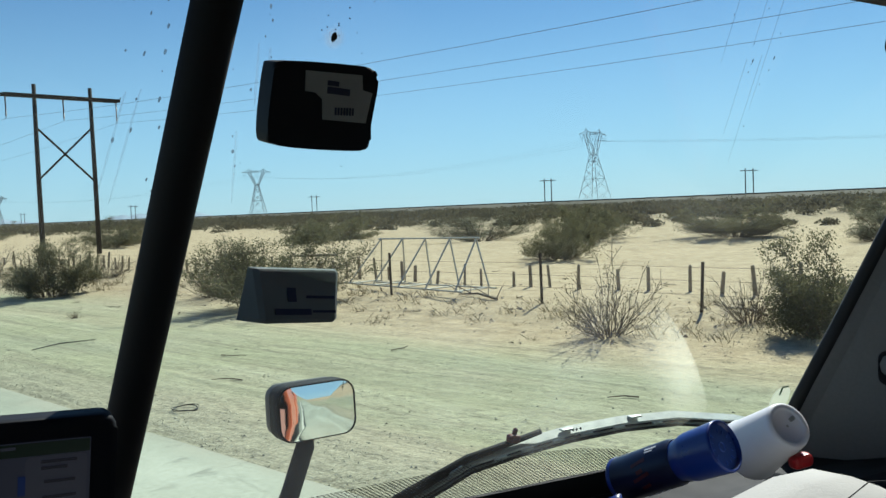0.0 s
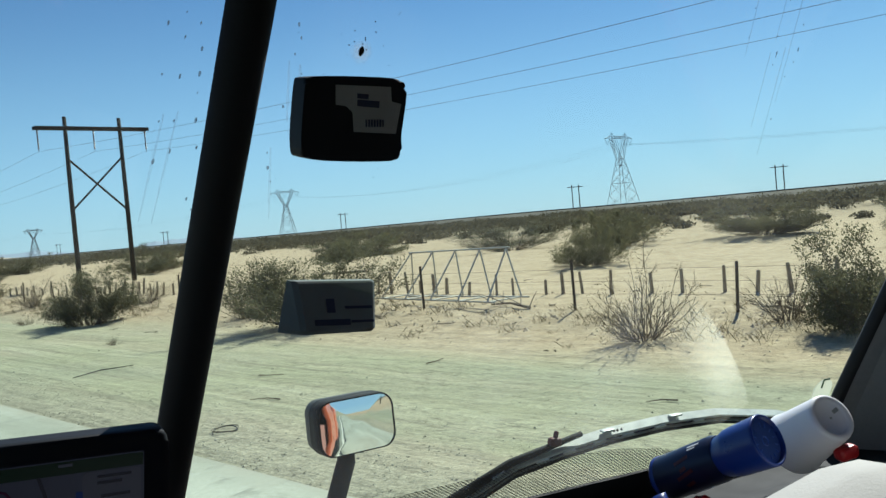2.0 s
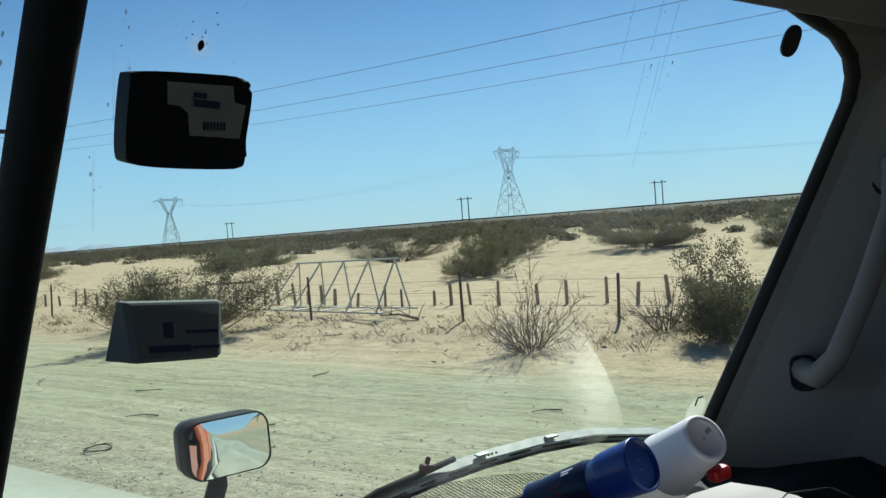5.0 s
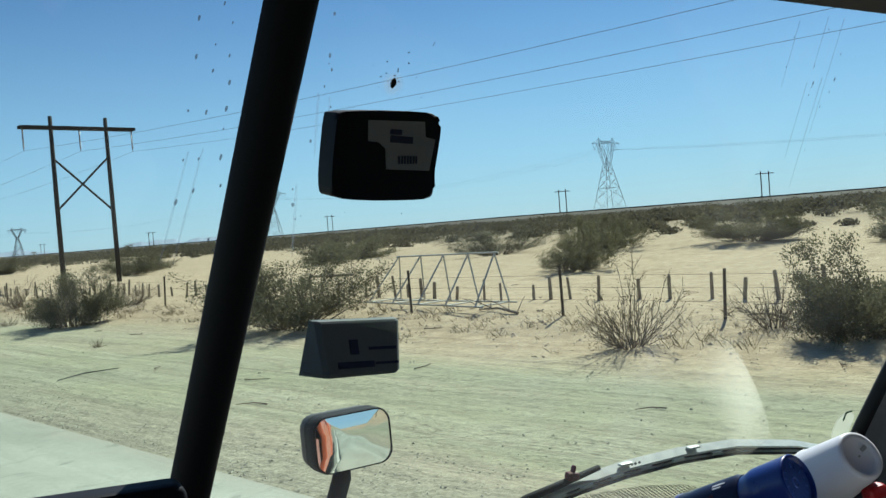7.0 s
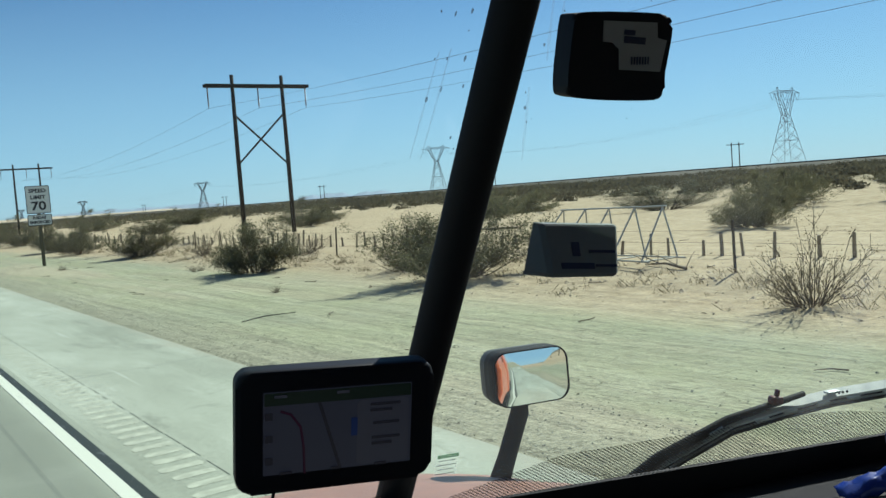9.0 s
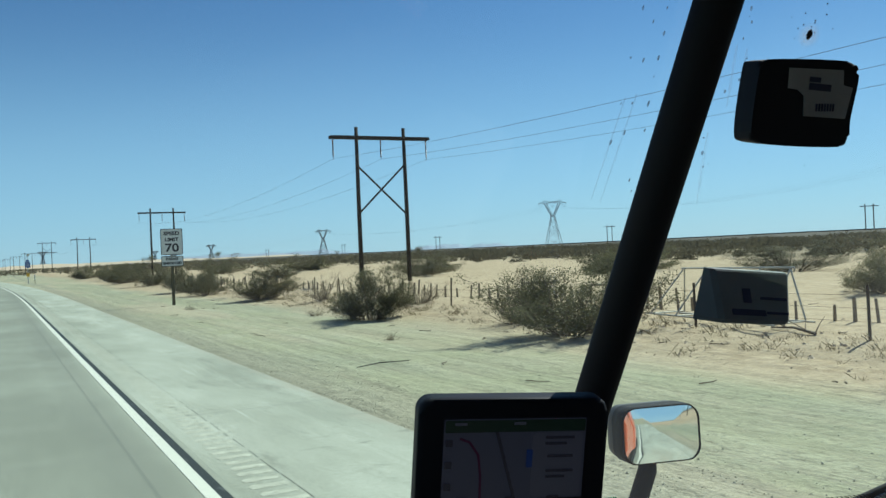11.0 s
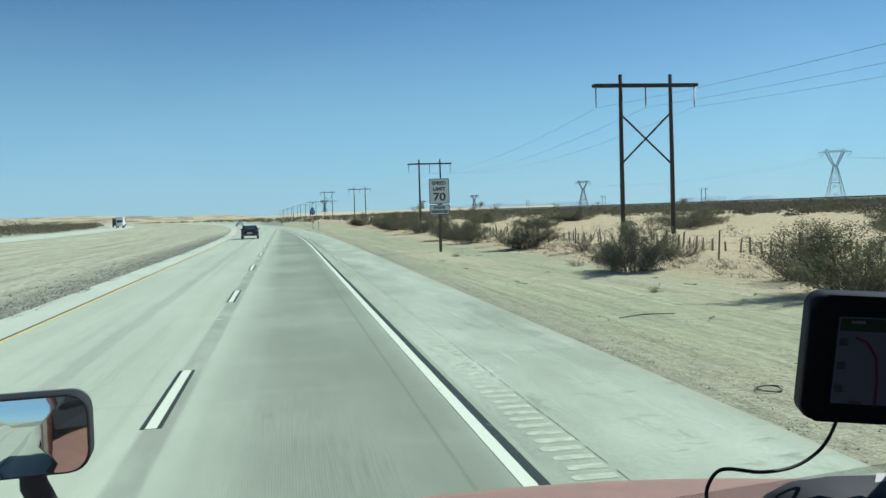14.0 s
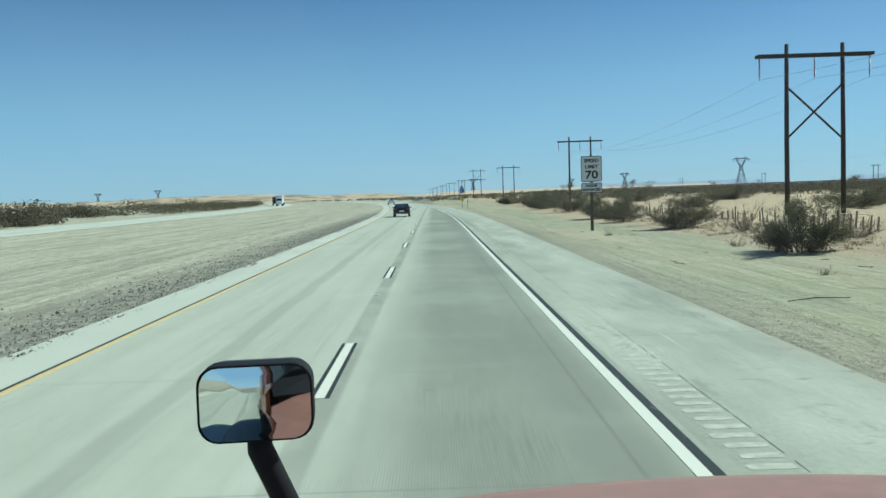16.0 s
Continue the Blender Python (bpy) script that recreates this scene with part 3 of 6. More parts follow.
edge_line = strip("edge_line", EDGE - 0.075, EDGE + 0.06, 0.005, M_WHITE, thick=0.004, label="white painted edge line with a black border", category="road marking")
strip("border", EDGE + 0.06, EDGE + 0.165, 0.005, M_BLACKLINE, thick=0.004, parent=edge_line)
yellow_line = strip("yellow_line", YEL - 0.055, YEL + 0.06, 0.005, M_YELLOW, thick=0.004, label="worn yellow edge line by the median", category="road marking")
strip("border", YEL - 0.12, YEL - 0.055, 0.005, M_BLACKLINE, thick=0.004, parent=yellow_line)
for k in range(-2, 22):
    y0 = 10.1 + 14.63 * k
    d = strip("lane_dash", DASH - 0.065, DASH + 0.065, 0.006, M_WHITE, rows=[y0, y0 + 1.9, y0 + 3.75], thick=0.004, label="white painted lane dash with black borders", category="road marking")
    d["group"] = "lane dashes"
    for a, b in ((-0.12, -0.065), (0.065, 0.12)):
        strip("border", DASH + a, DASH + b, 0.0055, M_BLACKLINE, rows=[y0, y0 + 1.9, y0 + 3.75], thick=0.004, parent=d)

bm = bmesh.new()
slab(bm, rounded(0.11, 0.09, 0.02, 2), 0.016, bevel=0.006)
stud_mesh = part("road_stud", bm, M_SIGNWHITE)
tagged(stud_mesh, "small pale reflective stud on the lane joint", "road stud", "road studs")
stud_mesh.matrix_basis = pose(DASH, 20.5, 0.0)
for k in range(1, 8):
    y0 = 20.5 + 14.63 * k
    copy_thing(stud_mesh, pose(DASH - shift(y0), y0, 0.0))

# rumble strip: shallow dust-filled bars across the shoulder's inner edge
rv, rf = [], []
rr = random.Random(77)
y0 = 3.0
while y0 < 90:
    jit = rr.uniform(-0.02, 0.02)
    a = len(rv)
    s = shift(y0)
    w = rr.uniform(0.94, 1.06)
    for dx, dy in ((2.245, 0.01), (2.33, 0.0), (2.44, 0.005), (2.60, 0.0), (2.63, 0.06), (2.615, 0.14), (2.45, 0.15), (2.28, 0.155), (2.235, 0.11)):
        rv += [(2.43 + (dx - 2.43) * w + jit + rr.uniform(-0.010, 0.010) - s, y0 + dy * w + rr.uniform(-0.012, 0.012), 0.0008)]
    rf += [tuple(range(a, a + 9))]
    y0 += 0.31
jr = random.Random(31)
y = 2.0
jv, jf = [], []
while y < 70:
    ln = jr.uniform(0.15, 0.6)
    u = 2.67 + jr.uniform(-0.006, 0.006)
    jv += [(u - shift(y), y, 0.0008), (u + 0.007 - shift(y), y, 0.0008), (u + 0.008 - shift(y + ln), y + ln, 0.0008), (u - shift(y + ln), y + ln, 0.0008)]
    jf.append((len(jv) - 4, len(jv) - 3, len(jv) - 2, len(jv) - 1))
    y += ln + jr.uniform(0.02, 0.25)
tagged(mesh_part("joint_sealant", jv, jf, plain("dusty_joint_filler", (0.17, 0.17, 0.14), 0.9, vary=0.4, scale=12)), "thin broken dark joint line beside the rumble bars", "joint", kind="stuff")
tagged(mesh_part("rumble_strip", rv, rf, M_RUMBLE), "row of dusty rumble bars cut across the concrete", "rumble strip", kind="stuff")


def scatter(name, count, where, size, mat, label, category, seed, flat=0.6):
    """Many small angular stones, one object."""
    rnd = random.Random(seed)
    v, f = [], []
    for _ in range(count):
        x, y = where(rnd)
        s = size(rnd)
        z = height(x, y) + s * 0.15
        a0 = rnd.random() * 6.28
        b = len(v)
        for k in range(4):
            a = a0 + k * 1.57 + rnd.uniform(-0.4, 0.4)
            r = s * rnd.uniform(0.7, 1.2)
            v.append((x + r * math.cos(a), y + r * math.sin(a), z - s * 0.3))
        v.append((x + rnd.uniform(-.3, .3) * s, y + rnd.uniform(-.3, .3) * s, z + s * flat * rnd.uniform(0.6, 1.2)))
        f += [(b, b + 1, b + 4), (b + 1, b + 2, b + 4), (b + 2, b + 3, b + 4), (b + 3, b, b + 4)]
    return tagged(mesh_part(name, v, f, mat), label, category, kind="stuff")


scatter("gravel", 12000, lambda r: (4.75 + abs(r.gauss(0, 1.1)), 2 + 70 * r.random() ** 1.6), lambda r: 0.007 + 0.019 * r.random() ** 3, M_STONE, "loose grey gravel along the shoulder's edge", "gravel", 1, 0.35)
scatter("verge_pebbles", 9000, lambda r: (r.uniform(5, 14), 2 + 60 * r.random() ** 1.5), lambda r: 0.005 + 0.024 * r.random() ** 7, M_STONE, "scattered small stones on the dirt verge", "pebbles", 2, 0.4)
scatter("median_gravel", 20000, lambda r: (-6.8 - abs(r.gauss(0, 1.2)), 6 + 120 * r.random() ** 1.5), lambda r: 0.012 + 0.05 * r.random() ** 4, M_STONE_DARK, "dark loose gravel along the median shoulder", "gravel", 3)
scatter("sand_clods", 4500, lambda r: (r.gauss(14.6, 1.3), 2 + 60 * r.random() ** 1.3), lambda r: 0.015 + 0.06 * r.random() ** 5, M_HILL, "crumbled sandy clods below the fence", "clods", 4, 0.4)

# long dark bank on the skyline, far dunes, mountains
v, f = [], []
for j, y in enumerate(steps([(-700, 1500, 40)])):
    t0 = 2.75 + 0.12 * fbm(y, 0, 0.01)
    v += [(150, y, 1.2), (166, y, t0), (176, y, t0), (195, y, 1.2)]
n = len(v) // 4
for j in range(n - 1):
    for k in range(3):
        f.append((4 * j + k, 4 * j + k + 1, 4 * j + k + 5, 4 * j + k + 4))
f.append((4 * n - 4, 4 * n - 3, 4 * n - 2, 4 * n - 1))
bank = tagged(mesh_part("railway_bank", v, f, M_BANK), "long low dark embankment along the skyline", "embankment", kind="structure")
v, f = [], []
for j, y in enumerate(steps([(-700, 1500, 40)])):
    t0 = 2.75 + 0.12 * fbm(y, 0, 0.01)
    v += [(167, y, t0 - 0.1), (167.3, y, t0 + 0.26), (169.5, y, t0 + 0.26), (170, y, t0 - 0.1)]
f = [(4 * j + k, 4 * j + k + 1, 4 * j + k + 5, 4 * j + k + 4) for j in range(n - 1) for k in range(3)]
f += [(0, 3, 2, 1), (4 * n - 4, 4 * n - 3, 4 * n - 2, 4 * n - 1)]
mesh_part("track_bed", v, f, M_DARK, bank, "dark line of track along the top")


def ridge(name, az0, az1, dist, low, high, scale, mat, label, seed, fade=0.15):
    v, f, n = [], [], 90
    for k in range(n + 1):
        q = k / n
        a = radians(az0 + (az1 - az0) * q)
        e = min(1.0, q / fade, (1 - q) / fade)
        h = (low + (high - low) * (0.5 + 0.5 * noise.fractal(Vector((q * scale, seed, 0)), 1.0, 2.0, 5))) * smooth(0, 1, e)
        for d, z in ((dist * 0.86, -3.0), (dist * 0.95, h * 0.6), (dist, h), (dist * 1.1, -3.0)):
            v.append((d * math.sin(a), d * math.cos(a), z))
    for k in range(n):
        for j in range(3):
            f.append((4 * k + j, 4 * k + 4 + j, 4 * k + 5 + j, 4 * k + 1 + j))
    ob = tagged(mesh_part(name, v, f, mat), label, "hills", kind="structure")
    return ob


ridge("backdrop_dune", -60, 1.5, 900, 4, 10, 6, M_DUNE, "low tan dune hills far across the road", 5, 0.1)
ridge("backdrop_sand_ridge", -4, 22, 1900, 5, 11, 5, M_HILL, "distant pale sand ridge on the horizon", 9, 0.2)
# these two ridges get their haze from the blue-grey colour alone
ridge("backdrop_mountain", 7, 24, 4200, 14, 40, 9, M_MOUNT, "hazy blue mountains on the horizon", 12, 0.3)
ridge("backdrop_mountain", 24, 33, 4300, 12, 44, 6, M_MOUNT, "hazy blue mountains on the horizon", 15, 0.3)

# ---- the truck ----
XC = 0.48  # middle of the truck


def glass_y(x, z):
    return 0.622 - 0.33 * (abs(x - XC) + XC - 0.62) - 0.49 * (z - 2.3)


def axes(at, xdir, ydir):
    """A pose at a point, its x along xdir and its y as near ydir as may be."""
    x = Vector(xdir).normalized()
    y = Vector(ydir)
    y = (y - x * y.dot(x)).normalized()
    z = x.cross(y)
    m = Matrix((x, y, z)).transposed().to_4x4()
    m.translation = at
    return m


truck = thing("truck", "red lorry with a split windscreen and black hood mirrors", "truck")

# centre post of the windscreen: a flat oval bar
bm = bmesh.new()
pts = [(0.455 - 0.024 * (z - 2.3), 0.634 - 0.575 * (z - 2.3), z) for z in (1.98, 2.2, 2.4, 2.66)]
tube(bm, pts, 0.0179, 16)
part("windscreen_post", bm, M_DARK, truck, "black centre post between the panes", True)

# panes
for side in (1, -1):
    bm = bmesh.new()
    lo, hi, w = 2.0, 2.70, 0.955
    rows = []
    for z in (lo, 2.3, hi):
        rows.append([bm.verts.new((XC + side * s, glass_y(XC + side * s, z), z)) for s in (0.0, 0.3, 0.65, w)])
    for r0, r1 in zip(rows, rows[1:]):
        for k in range(3):
            bm.faces.new((r0[k], r0[k + 1], r1[k + 1], r1[k]))
    pane = part("windscreen_pane", bm, M_GLASS, truck, "green-tinted dusty windscreen pane")
    pane.visible_shadow = False


def wall(name, quads, mat, label="", thick=0.03):
    """Panels given by corners in space, thickened outward."""
    bm = bmesh.new()
    for qd in quads:
        vs = [bm.verts.new(p) for p in qd]
        bm.faces.new(vs)
    bmesh.ops.remove_doubles(bm, verts=bm.verts, dist=1e-4)
    bmesh.ops.recalc_face_normals(bm, faces=bm.faces)
    bmesh.ops.solidify(bm, geom=list(bm.faces), thickness=thick)
    return part(name, bm, mat, truck, label)


# headliner with its rounded front edge, roof, rear wall, floor
def rise(x):
    return 0.022 - 0.042 * abs(x - XC)


quads = []
cols = [XC + s for s in (-1.0, -0.6, -0.3, 0.0, 0.3, 0.6, 1.0)]
prof = [(-0.012, 2.642), (-0.025, 2.610), (-0.06, 2.597), (-0.14, 2.608), (-0.4, 2.66)]
for xa, xb in zip(cols, cols[1:]):
    for (d0, z0), (d1, z1) in zip(prof, prof[1:]):
        quads.append([(xa, glass_y(xa, 2.61) + d0, z0 + rise(xa)), (xb, glass_y(xb, 2.61) + d0, z0 + rise(xb)), (xb, glass_y(xb, 2.61) + d1, z1 + rise(xb)), (xa, glass_y(xa, 2.61) + d1, z1 + rise(xa))])
    quads.append([(xa, glass_y(xa, 2.61) - 0.4, 2.66 + rise(xa)), (xb, glass_y(xb, 2.61) - 0.4, 2.66 + rise(xb)), (xb, -1.3, 2.72), (xa, -1.3, 2.72)])
wall("headliner", quads, M_HEAD, "dark cloth headliner", 0.012)
bm = bmesh.new()
box(bm, (2.08, 2.1, 0.06), pose(XC, -0.62, 2.80), 0.02)
box(bm, (2.08, 0.16, 0.05), pose(XC, 0.50, 2.80), 0.02)
part("cab_roof", bm, M_RED, truck)
bm = bmesh.new()
box(bm, (2.04, 0.06, 1.75), pose(XC, -1.33, 1.93))
box(bm, (2.04, 2.3, 0.06), pose(XC, -0.3, 1.05))
part("cab_inner_wall", bm, M_GREYTRIM, truck, "grey plastic rear wall and floor")
bm = bmesh.new()
box(bm, (1.7, 0.05, 0.7), pose(XC, 0.93, 1.31), 0.01)
part("cowl", bm, M_DARK, truck, "black cowl below the windscreen")
for side in (1, -1):
    x = XC + side * 1.01
    bm = bmesh.new()
    box(bm, (0.06, 1.75, 0.92), pose(x, -0.52, 1.5), 0.015)
    box(bm, (0.06, 0.6, 0.95), pose(x, -1.1, 2.3), 0.015)
    part("door", bm, M_REDLIT, truck, "red cab door")
    # pillar trim from the pane's edge back to the door
    qd = []
    zs = [1.9, 2.08, 2.2, 2.3, 2.4, 2.5, 2.53, 2.557, 2.58, 2.597, 2.64]
    cut = [0.915, 0.908, 0.912, 0.914, 0.915, 0.913, 0.900, 0.872, 0.825, 0.757, 0.60]
    for (z0, c0), (z1, c1) in zip(zip(zs, cut), zip(zs[1:], cut[1:])):
        e = []
        for z, cc in ((z0, c0), (z1, c1)):
            xe = XC + side * cc
            xo = XC + side * max(cc, 0.912)
            e.append([(xe, glass_y(xe, z) - 0.010, z), (xo + side * 0.012, glass_y(xo, z) - 0.035, z), (XC + side * 0.965, glass_y(xo, z) - 0.20, z), (XC + side * 0.99, -0.12 - 0.10 * (z - 2.0), z)])
        for k in range(3):
            qd.append([e[0][k], e[0][k + 1], e[1][k + 1], e[1][k]])
    wall("pillar_trim", qd, M_GREYTRIM, "grey plastic windscreen pillar trim", 0.01)
    # black gasket along the pane
    bm = bmesh.new()
    pts = [(XC + side * cc, glass_y(XC + side * cc, z) - 0.012, z) for z, cc in zip(zs, cut)]
    pts += [(XC + side * s, glass_y(XC + side * s, 2.62) - 0.012, 2.628 + rise(XC + side * s)) for s in (0.4, 0.05)]
    tube(bm, pts, 0.011, 8)
    part("gasket", bm, M_RUBBER, truck, "black rubber windscreen gasket", True)

# grab handle on the passenger pillar
bm = bmesh.new()
pts = [(1.395, 0.335, 2.145), (1.33, 0.30, 2.15), (1.31, 0.27, 2.18), (1.318, 0.235, 2.26), (1.33, 0.20, 2.36), (1.36, 0.20, 2.41), (1.43, 0.215, 2.42)]
tube(bm, pts, [0.018, 0.016, 0.014, 0.014, 0.014, 0.016, 0.018], 10)
handle = part("grab_handle", bm, M_GREYTRIM, truck, "dark grey grab handle", True)
for p in ((1.402, 0.338, 2.14), (1.425, 0.225, 2.40)):
    bm = bmesh.new()
    slab(bm, rounded(0.036, 0.048, 0.012), 0.012, axes(p, (0.35, -0.93, 0), (0, 0, 1)), 0.004)
    base_ = part("handle_base", bm, M_DARK, handle)
    bm = bmesh.new()
    lathe(bm, [(0, 0.0), (0.007, 0.0), (0.008, 0.003), (0.006, 0.006), (0, 0.006)], axes(p, (0.35, -0.93, 0), (0, 0, 1)) @ pose(0, 0, 0.011), 12)
    part("bolt", bm, M_STEEL, base_)

# dashboard: dark tray under the glass, pale hump before it
bm = bmesh.new()
for xa, xb in zip(cols, cols[1:]):
    vs = []
    for x in (xa, xb):
        gy = glass_y(x, 2.0)
        vs.append([(x, gy + 0.05, 1.985), (x, gy - 0.03, 1.995), (x, gy - 0.10, 1.995), (x, gy - 0.22, 2.02 if x > 0.7 else 1.98), (x, gy - 0.36, 1.96), (x, gy - 0.46, 1.90), (x, gy - 0.5, 1.75), (x, gy - 0.5, 1.3)])
    for k in range(7):
        bm.faces.new([bm.verts.new(p) for p in (vs[0][k], vs[1][k], vs[1][k + 1], vs[0][k + 1])])
bmesh.ops.remove_doubles(bm, verts=bm.verts, dist=1e-4)
bmesh.ops.recalc_face_normals(bm, faces=bm.faces)
bmesh.ops.solidify(bm, geom=list(bm.faces), thickness=0.02)
dash = part("dashboard", bm, M_DASHDARK, truck, "dark dashboard tray", True)
bm = bmesh.new()
hx = [(0.72, 0.0), (0.80, 0.055), (0.95, 0.075), (1.02, 0.088), (1.08, 0.086), (1.125, 0.066), (1.155, 0.015)]
rows = []
for x, r in hx:
    gy = glass_y(x, 2.0) - 0.30
    rows.append([bm.verts.new((x, gy + dy, z)) for dy, z in ((0.035, 1.97), (0.03, 1.985 + r * 0.8), (0.012, 1.993 + r), (-0.03, 1.992 + r), (-0.12, 1.97 + r * 0.9), (-0.26, 1.93), (-0.27, 1.8))])
for r0, r1 in zip(rows, rows[1:]):
    for k in range(6):
        bm.faces.new((r0[k], r1[k], r1[k + 1], r0[k + 1]))
bmesh.ops.recalc_face_normals(bm, faces=bm.faces)
hump = part("dash_hump", bm, M_DASH, truck, "pale grey passenger dashboard hump", True)
bm = bmesh.new()
hm = axes((1.030, 0.225, 2.079), (1, -0.337, 0.03), (0, 1, 0.18))
for k in range(2):
    box(bm, (0.07, 0.0014, 0.003), hm @ pose(0, -0.03 + 0.03 * k, 0.0))
tube(bm, [hm @ Vector(p) for p in ((-0.06, -0.07, 0.001), (-0.055, 0.02, 0.002), (0.0, 0.035, 0.002), (0.05, 0.02, 0.001), (0.06, -0.07, -0.002))], 0.0008, 6)
part("air_vent", bm, M_DASHDARK, truck, "narrow dark vent slots")

# dark instrument pod below the navigator, with a reflection on its crown put in as a pale sheet
bm = bmesh.new()
rows = []
for x, z in ((0.205, 2.00), (0.215, 2.085), (0.232, 2.104), (0.255, 2.110), (0.30, 2.105), (0.36, 2.093), (0.42, 2.079), (0.48, 2.062), (0.56, 2.04), (0.62, 1.99)):
    gy = glass_y(x, z) - 0.03
    rows.append([bm.verts.new((x, gy + dy, max(1.985, z + dz))) for dy, dz in ((0.012, -0.10), (0.008, -0.012), (0.0, -0.003), (-0.012, 0.0), (-0.05, -0.004), (-0.11, -0.03), (-0.17, -0.10))])
for r0, r1 in zip(rows, rows[1:]):
    for k in range(6):
        bm.faces.new((r0[k], r1[k], r1[k + 1], r0[k + 1]))
bmesh.ops.recalc_face_normals(bm, faces=bm.faces)
part("instrument_pod", bm, M_DASHDARK, truck, "dark instrument pod on the dashboard", True)
# thin pale sheet in place of a bright reflection on the crown
bm = bmesh.new()
q = []
for x, z in ((0.345, 2.0965), (0.40, 2.0835), (0.48, 2.0635), (0.52, 2.053)):
    gy = glass_y(x, z) - 0.03
    q.append([bm.verts.new((x - 0.03 * t, gy - 0.014 - 0.036 * t, z + 0.0025 - 0.004 * t)) for t in (0, 1)])
for r0, r1 in zip(q, q[1:]):
    bm.faces.new((r0[0], r1[0], r1[1], r0[1]))
bmesh.ops.recalc_face_normals(bm, faces=bm.faces)
bmesh.ops.solidify(bm, geom=list(bm.faces), thickness=0.001)
part("pod_glare", bm, M_DASH, truck, "pale sheet standing for the reflection on the instrument pod")

# dotted border along the foot of the glass
q = Mat("dotted_glass_border", 0.8)
vor = q.n.new("ShaderNodeTexVoronoi")
vor.inputs["Scale"].default_value, vor.inputs["Randomness"].default_value = 600.0, 0.0
q.link(q.local(), vor.inputs["Vector"])
dots = q.math("LESS_THAN", vor.outputs["Distance"], 0.455)
tr = q.n.new("ShaderNodeBsdfTransparent")
mx = q.n.new("ShaderNodeMixShader")
q.color((0.02, 0.02, 0.02))
q.link(dots, mx.inputs[0])
q.link(tr.outputs[0], mx.inputs[1])
q.link(q.b.outputs[0], mx.inputs[2])
q.link(mx.outputs[0], q.n["Material Output"].inputs["Surface"])
M_DOTS = q.m
for side in (1, -1):
    bm = bmesh.new()
    xs_ = [XC + side * s for s in ((0.05, 0.165, 0.27, 0.47, 0.53, 0.60, 0.63, 0.645) if side == 1 else (0.03, 0.18, 0.28, 0.41, 0.53, 0.68, 0.92))]
    lows = [(x, glass_y(x, 2.0) - 0.004, 2.0) for x in xs_]
    tops = [2.052, 2.081, 2.081, 2.080, 2.074, 2.060, 2.05, 2.036] if side == 1 else [2.080, 2.092, 2.101, 2.112, 2.124, 2.124, 2.10]
    his = [(x, glass_y(x, z) - 0.004, z) for x, z in zip(xs_, tops)]
    for k in range(len(xs_) - 1):
        bm.faces.new([bm.verts.new(p) for p in (lows[k], lows[k + 1], his[k + 1], his[k])])
    bmesh.ops.remove_doubles(bm, verts=bm.verts, dist=1e-5)
    part("glass_border", bm, M_DOTS, truck, "black dotted border printed on the glass")

for side in (1, -1):
    bm = bmesh.new()
    xs_ = [XC + side * s for s in (0.03, 0.3, 0.6, 0.92)]
    top_ = 2.040 if side == 1 else 2.004
    for xa, xb in zip(xs_, xs_[1:]):
        bm.faces.new([bm.verts.new((x, glass_y(x, z) - 0.007, z)) for x, z in ((xa, 1.985), (xb, 1.985), (xb, top_ - 0.018 * (abs(xb - XC))), (xa, top_ - 0.018 * (abs(xa - XC))))])
    bmesh.ops.remove_doubles(bm, verts=bm.verts, dist=1e-5)
    bmesh.ops.solidify(bm, geom=list(bm.faces), thickness=0.004)
    part("lower_gasket", bm, M_RUBBER, truck, "black rubber lip at the foot of the glass")

# hood: crowned, rounded to the sides
bm = bmesh.new()
rows = []
for y, w, z in ((0.95, 0.80, 1.78), (1.3, 0.83, 1.73), (1.8, 0.88, 1.64), (2.1, 0.92, 1.59), (2.35, 0.93, 1.548), (2.52, 0.90, 1.50), (2.62, 0.86, 1.41), (2.66, 0.82, 1.25), (2.66, 0.80, 0.7)):
    row = []
    for k in range(-10, 11):
        s = k / 10
        row.append(bm.verts.new((XC + w * (1.25 * s if abs(s) < 0.7 else math.copysign(0.875 + (abs(s) - 0.7) * 1.35, s)), y - (0.13 * s * s if y > 2 else 0.0), z - 0.04 * s * s - (0.0 if abs(s) < 0.7 else 0.28 * (abs(s) - 0.7) ** 1.35))))
    rows.append(row)
for r0, r1 in zip(rows, rows[1:]):
    for k in range(20):
        bm.faces.new((r0[k], r0[k + 1], r1[k + 1], r1[k]))
bmesh.ops.recalc_face_normals(bm, faces=bm.faces)
hood = part("hood", bm, M_RED, truck, "red hood paled by fading and a painted-in sky sheen", True)
# sleeper and trailer body behind
bm = bmesh.new()
box(bm, (2.14, 2.2, 2.7), pose(XC, -2.5, 2.35), 0.06)
part("sleeper_box", bm, M_REDLIT, truck, "red sleeper box behind the cab")
# cowl panel from the hood's back edge up to the glass
qd = []
for xa, xb in zip(cols, cols[1:]):
    qd.append([(xa, 0.96, 1.76), (xb, 0.96, 1.76), (xb, glass_y(xb, 2.0) + 0.07, 1.93), (xa, glass_y(xa, 2.0) + 0.07, 1.93)])
wall("cowl_panel", qd, M_DARK, "black cowl panel below the glass", 0.01)
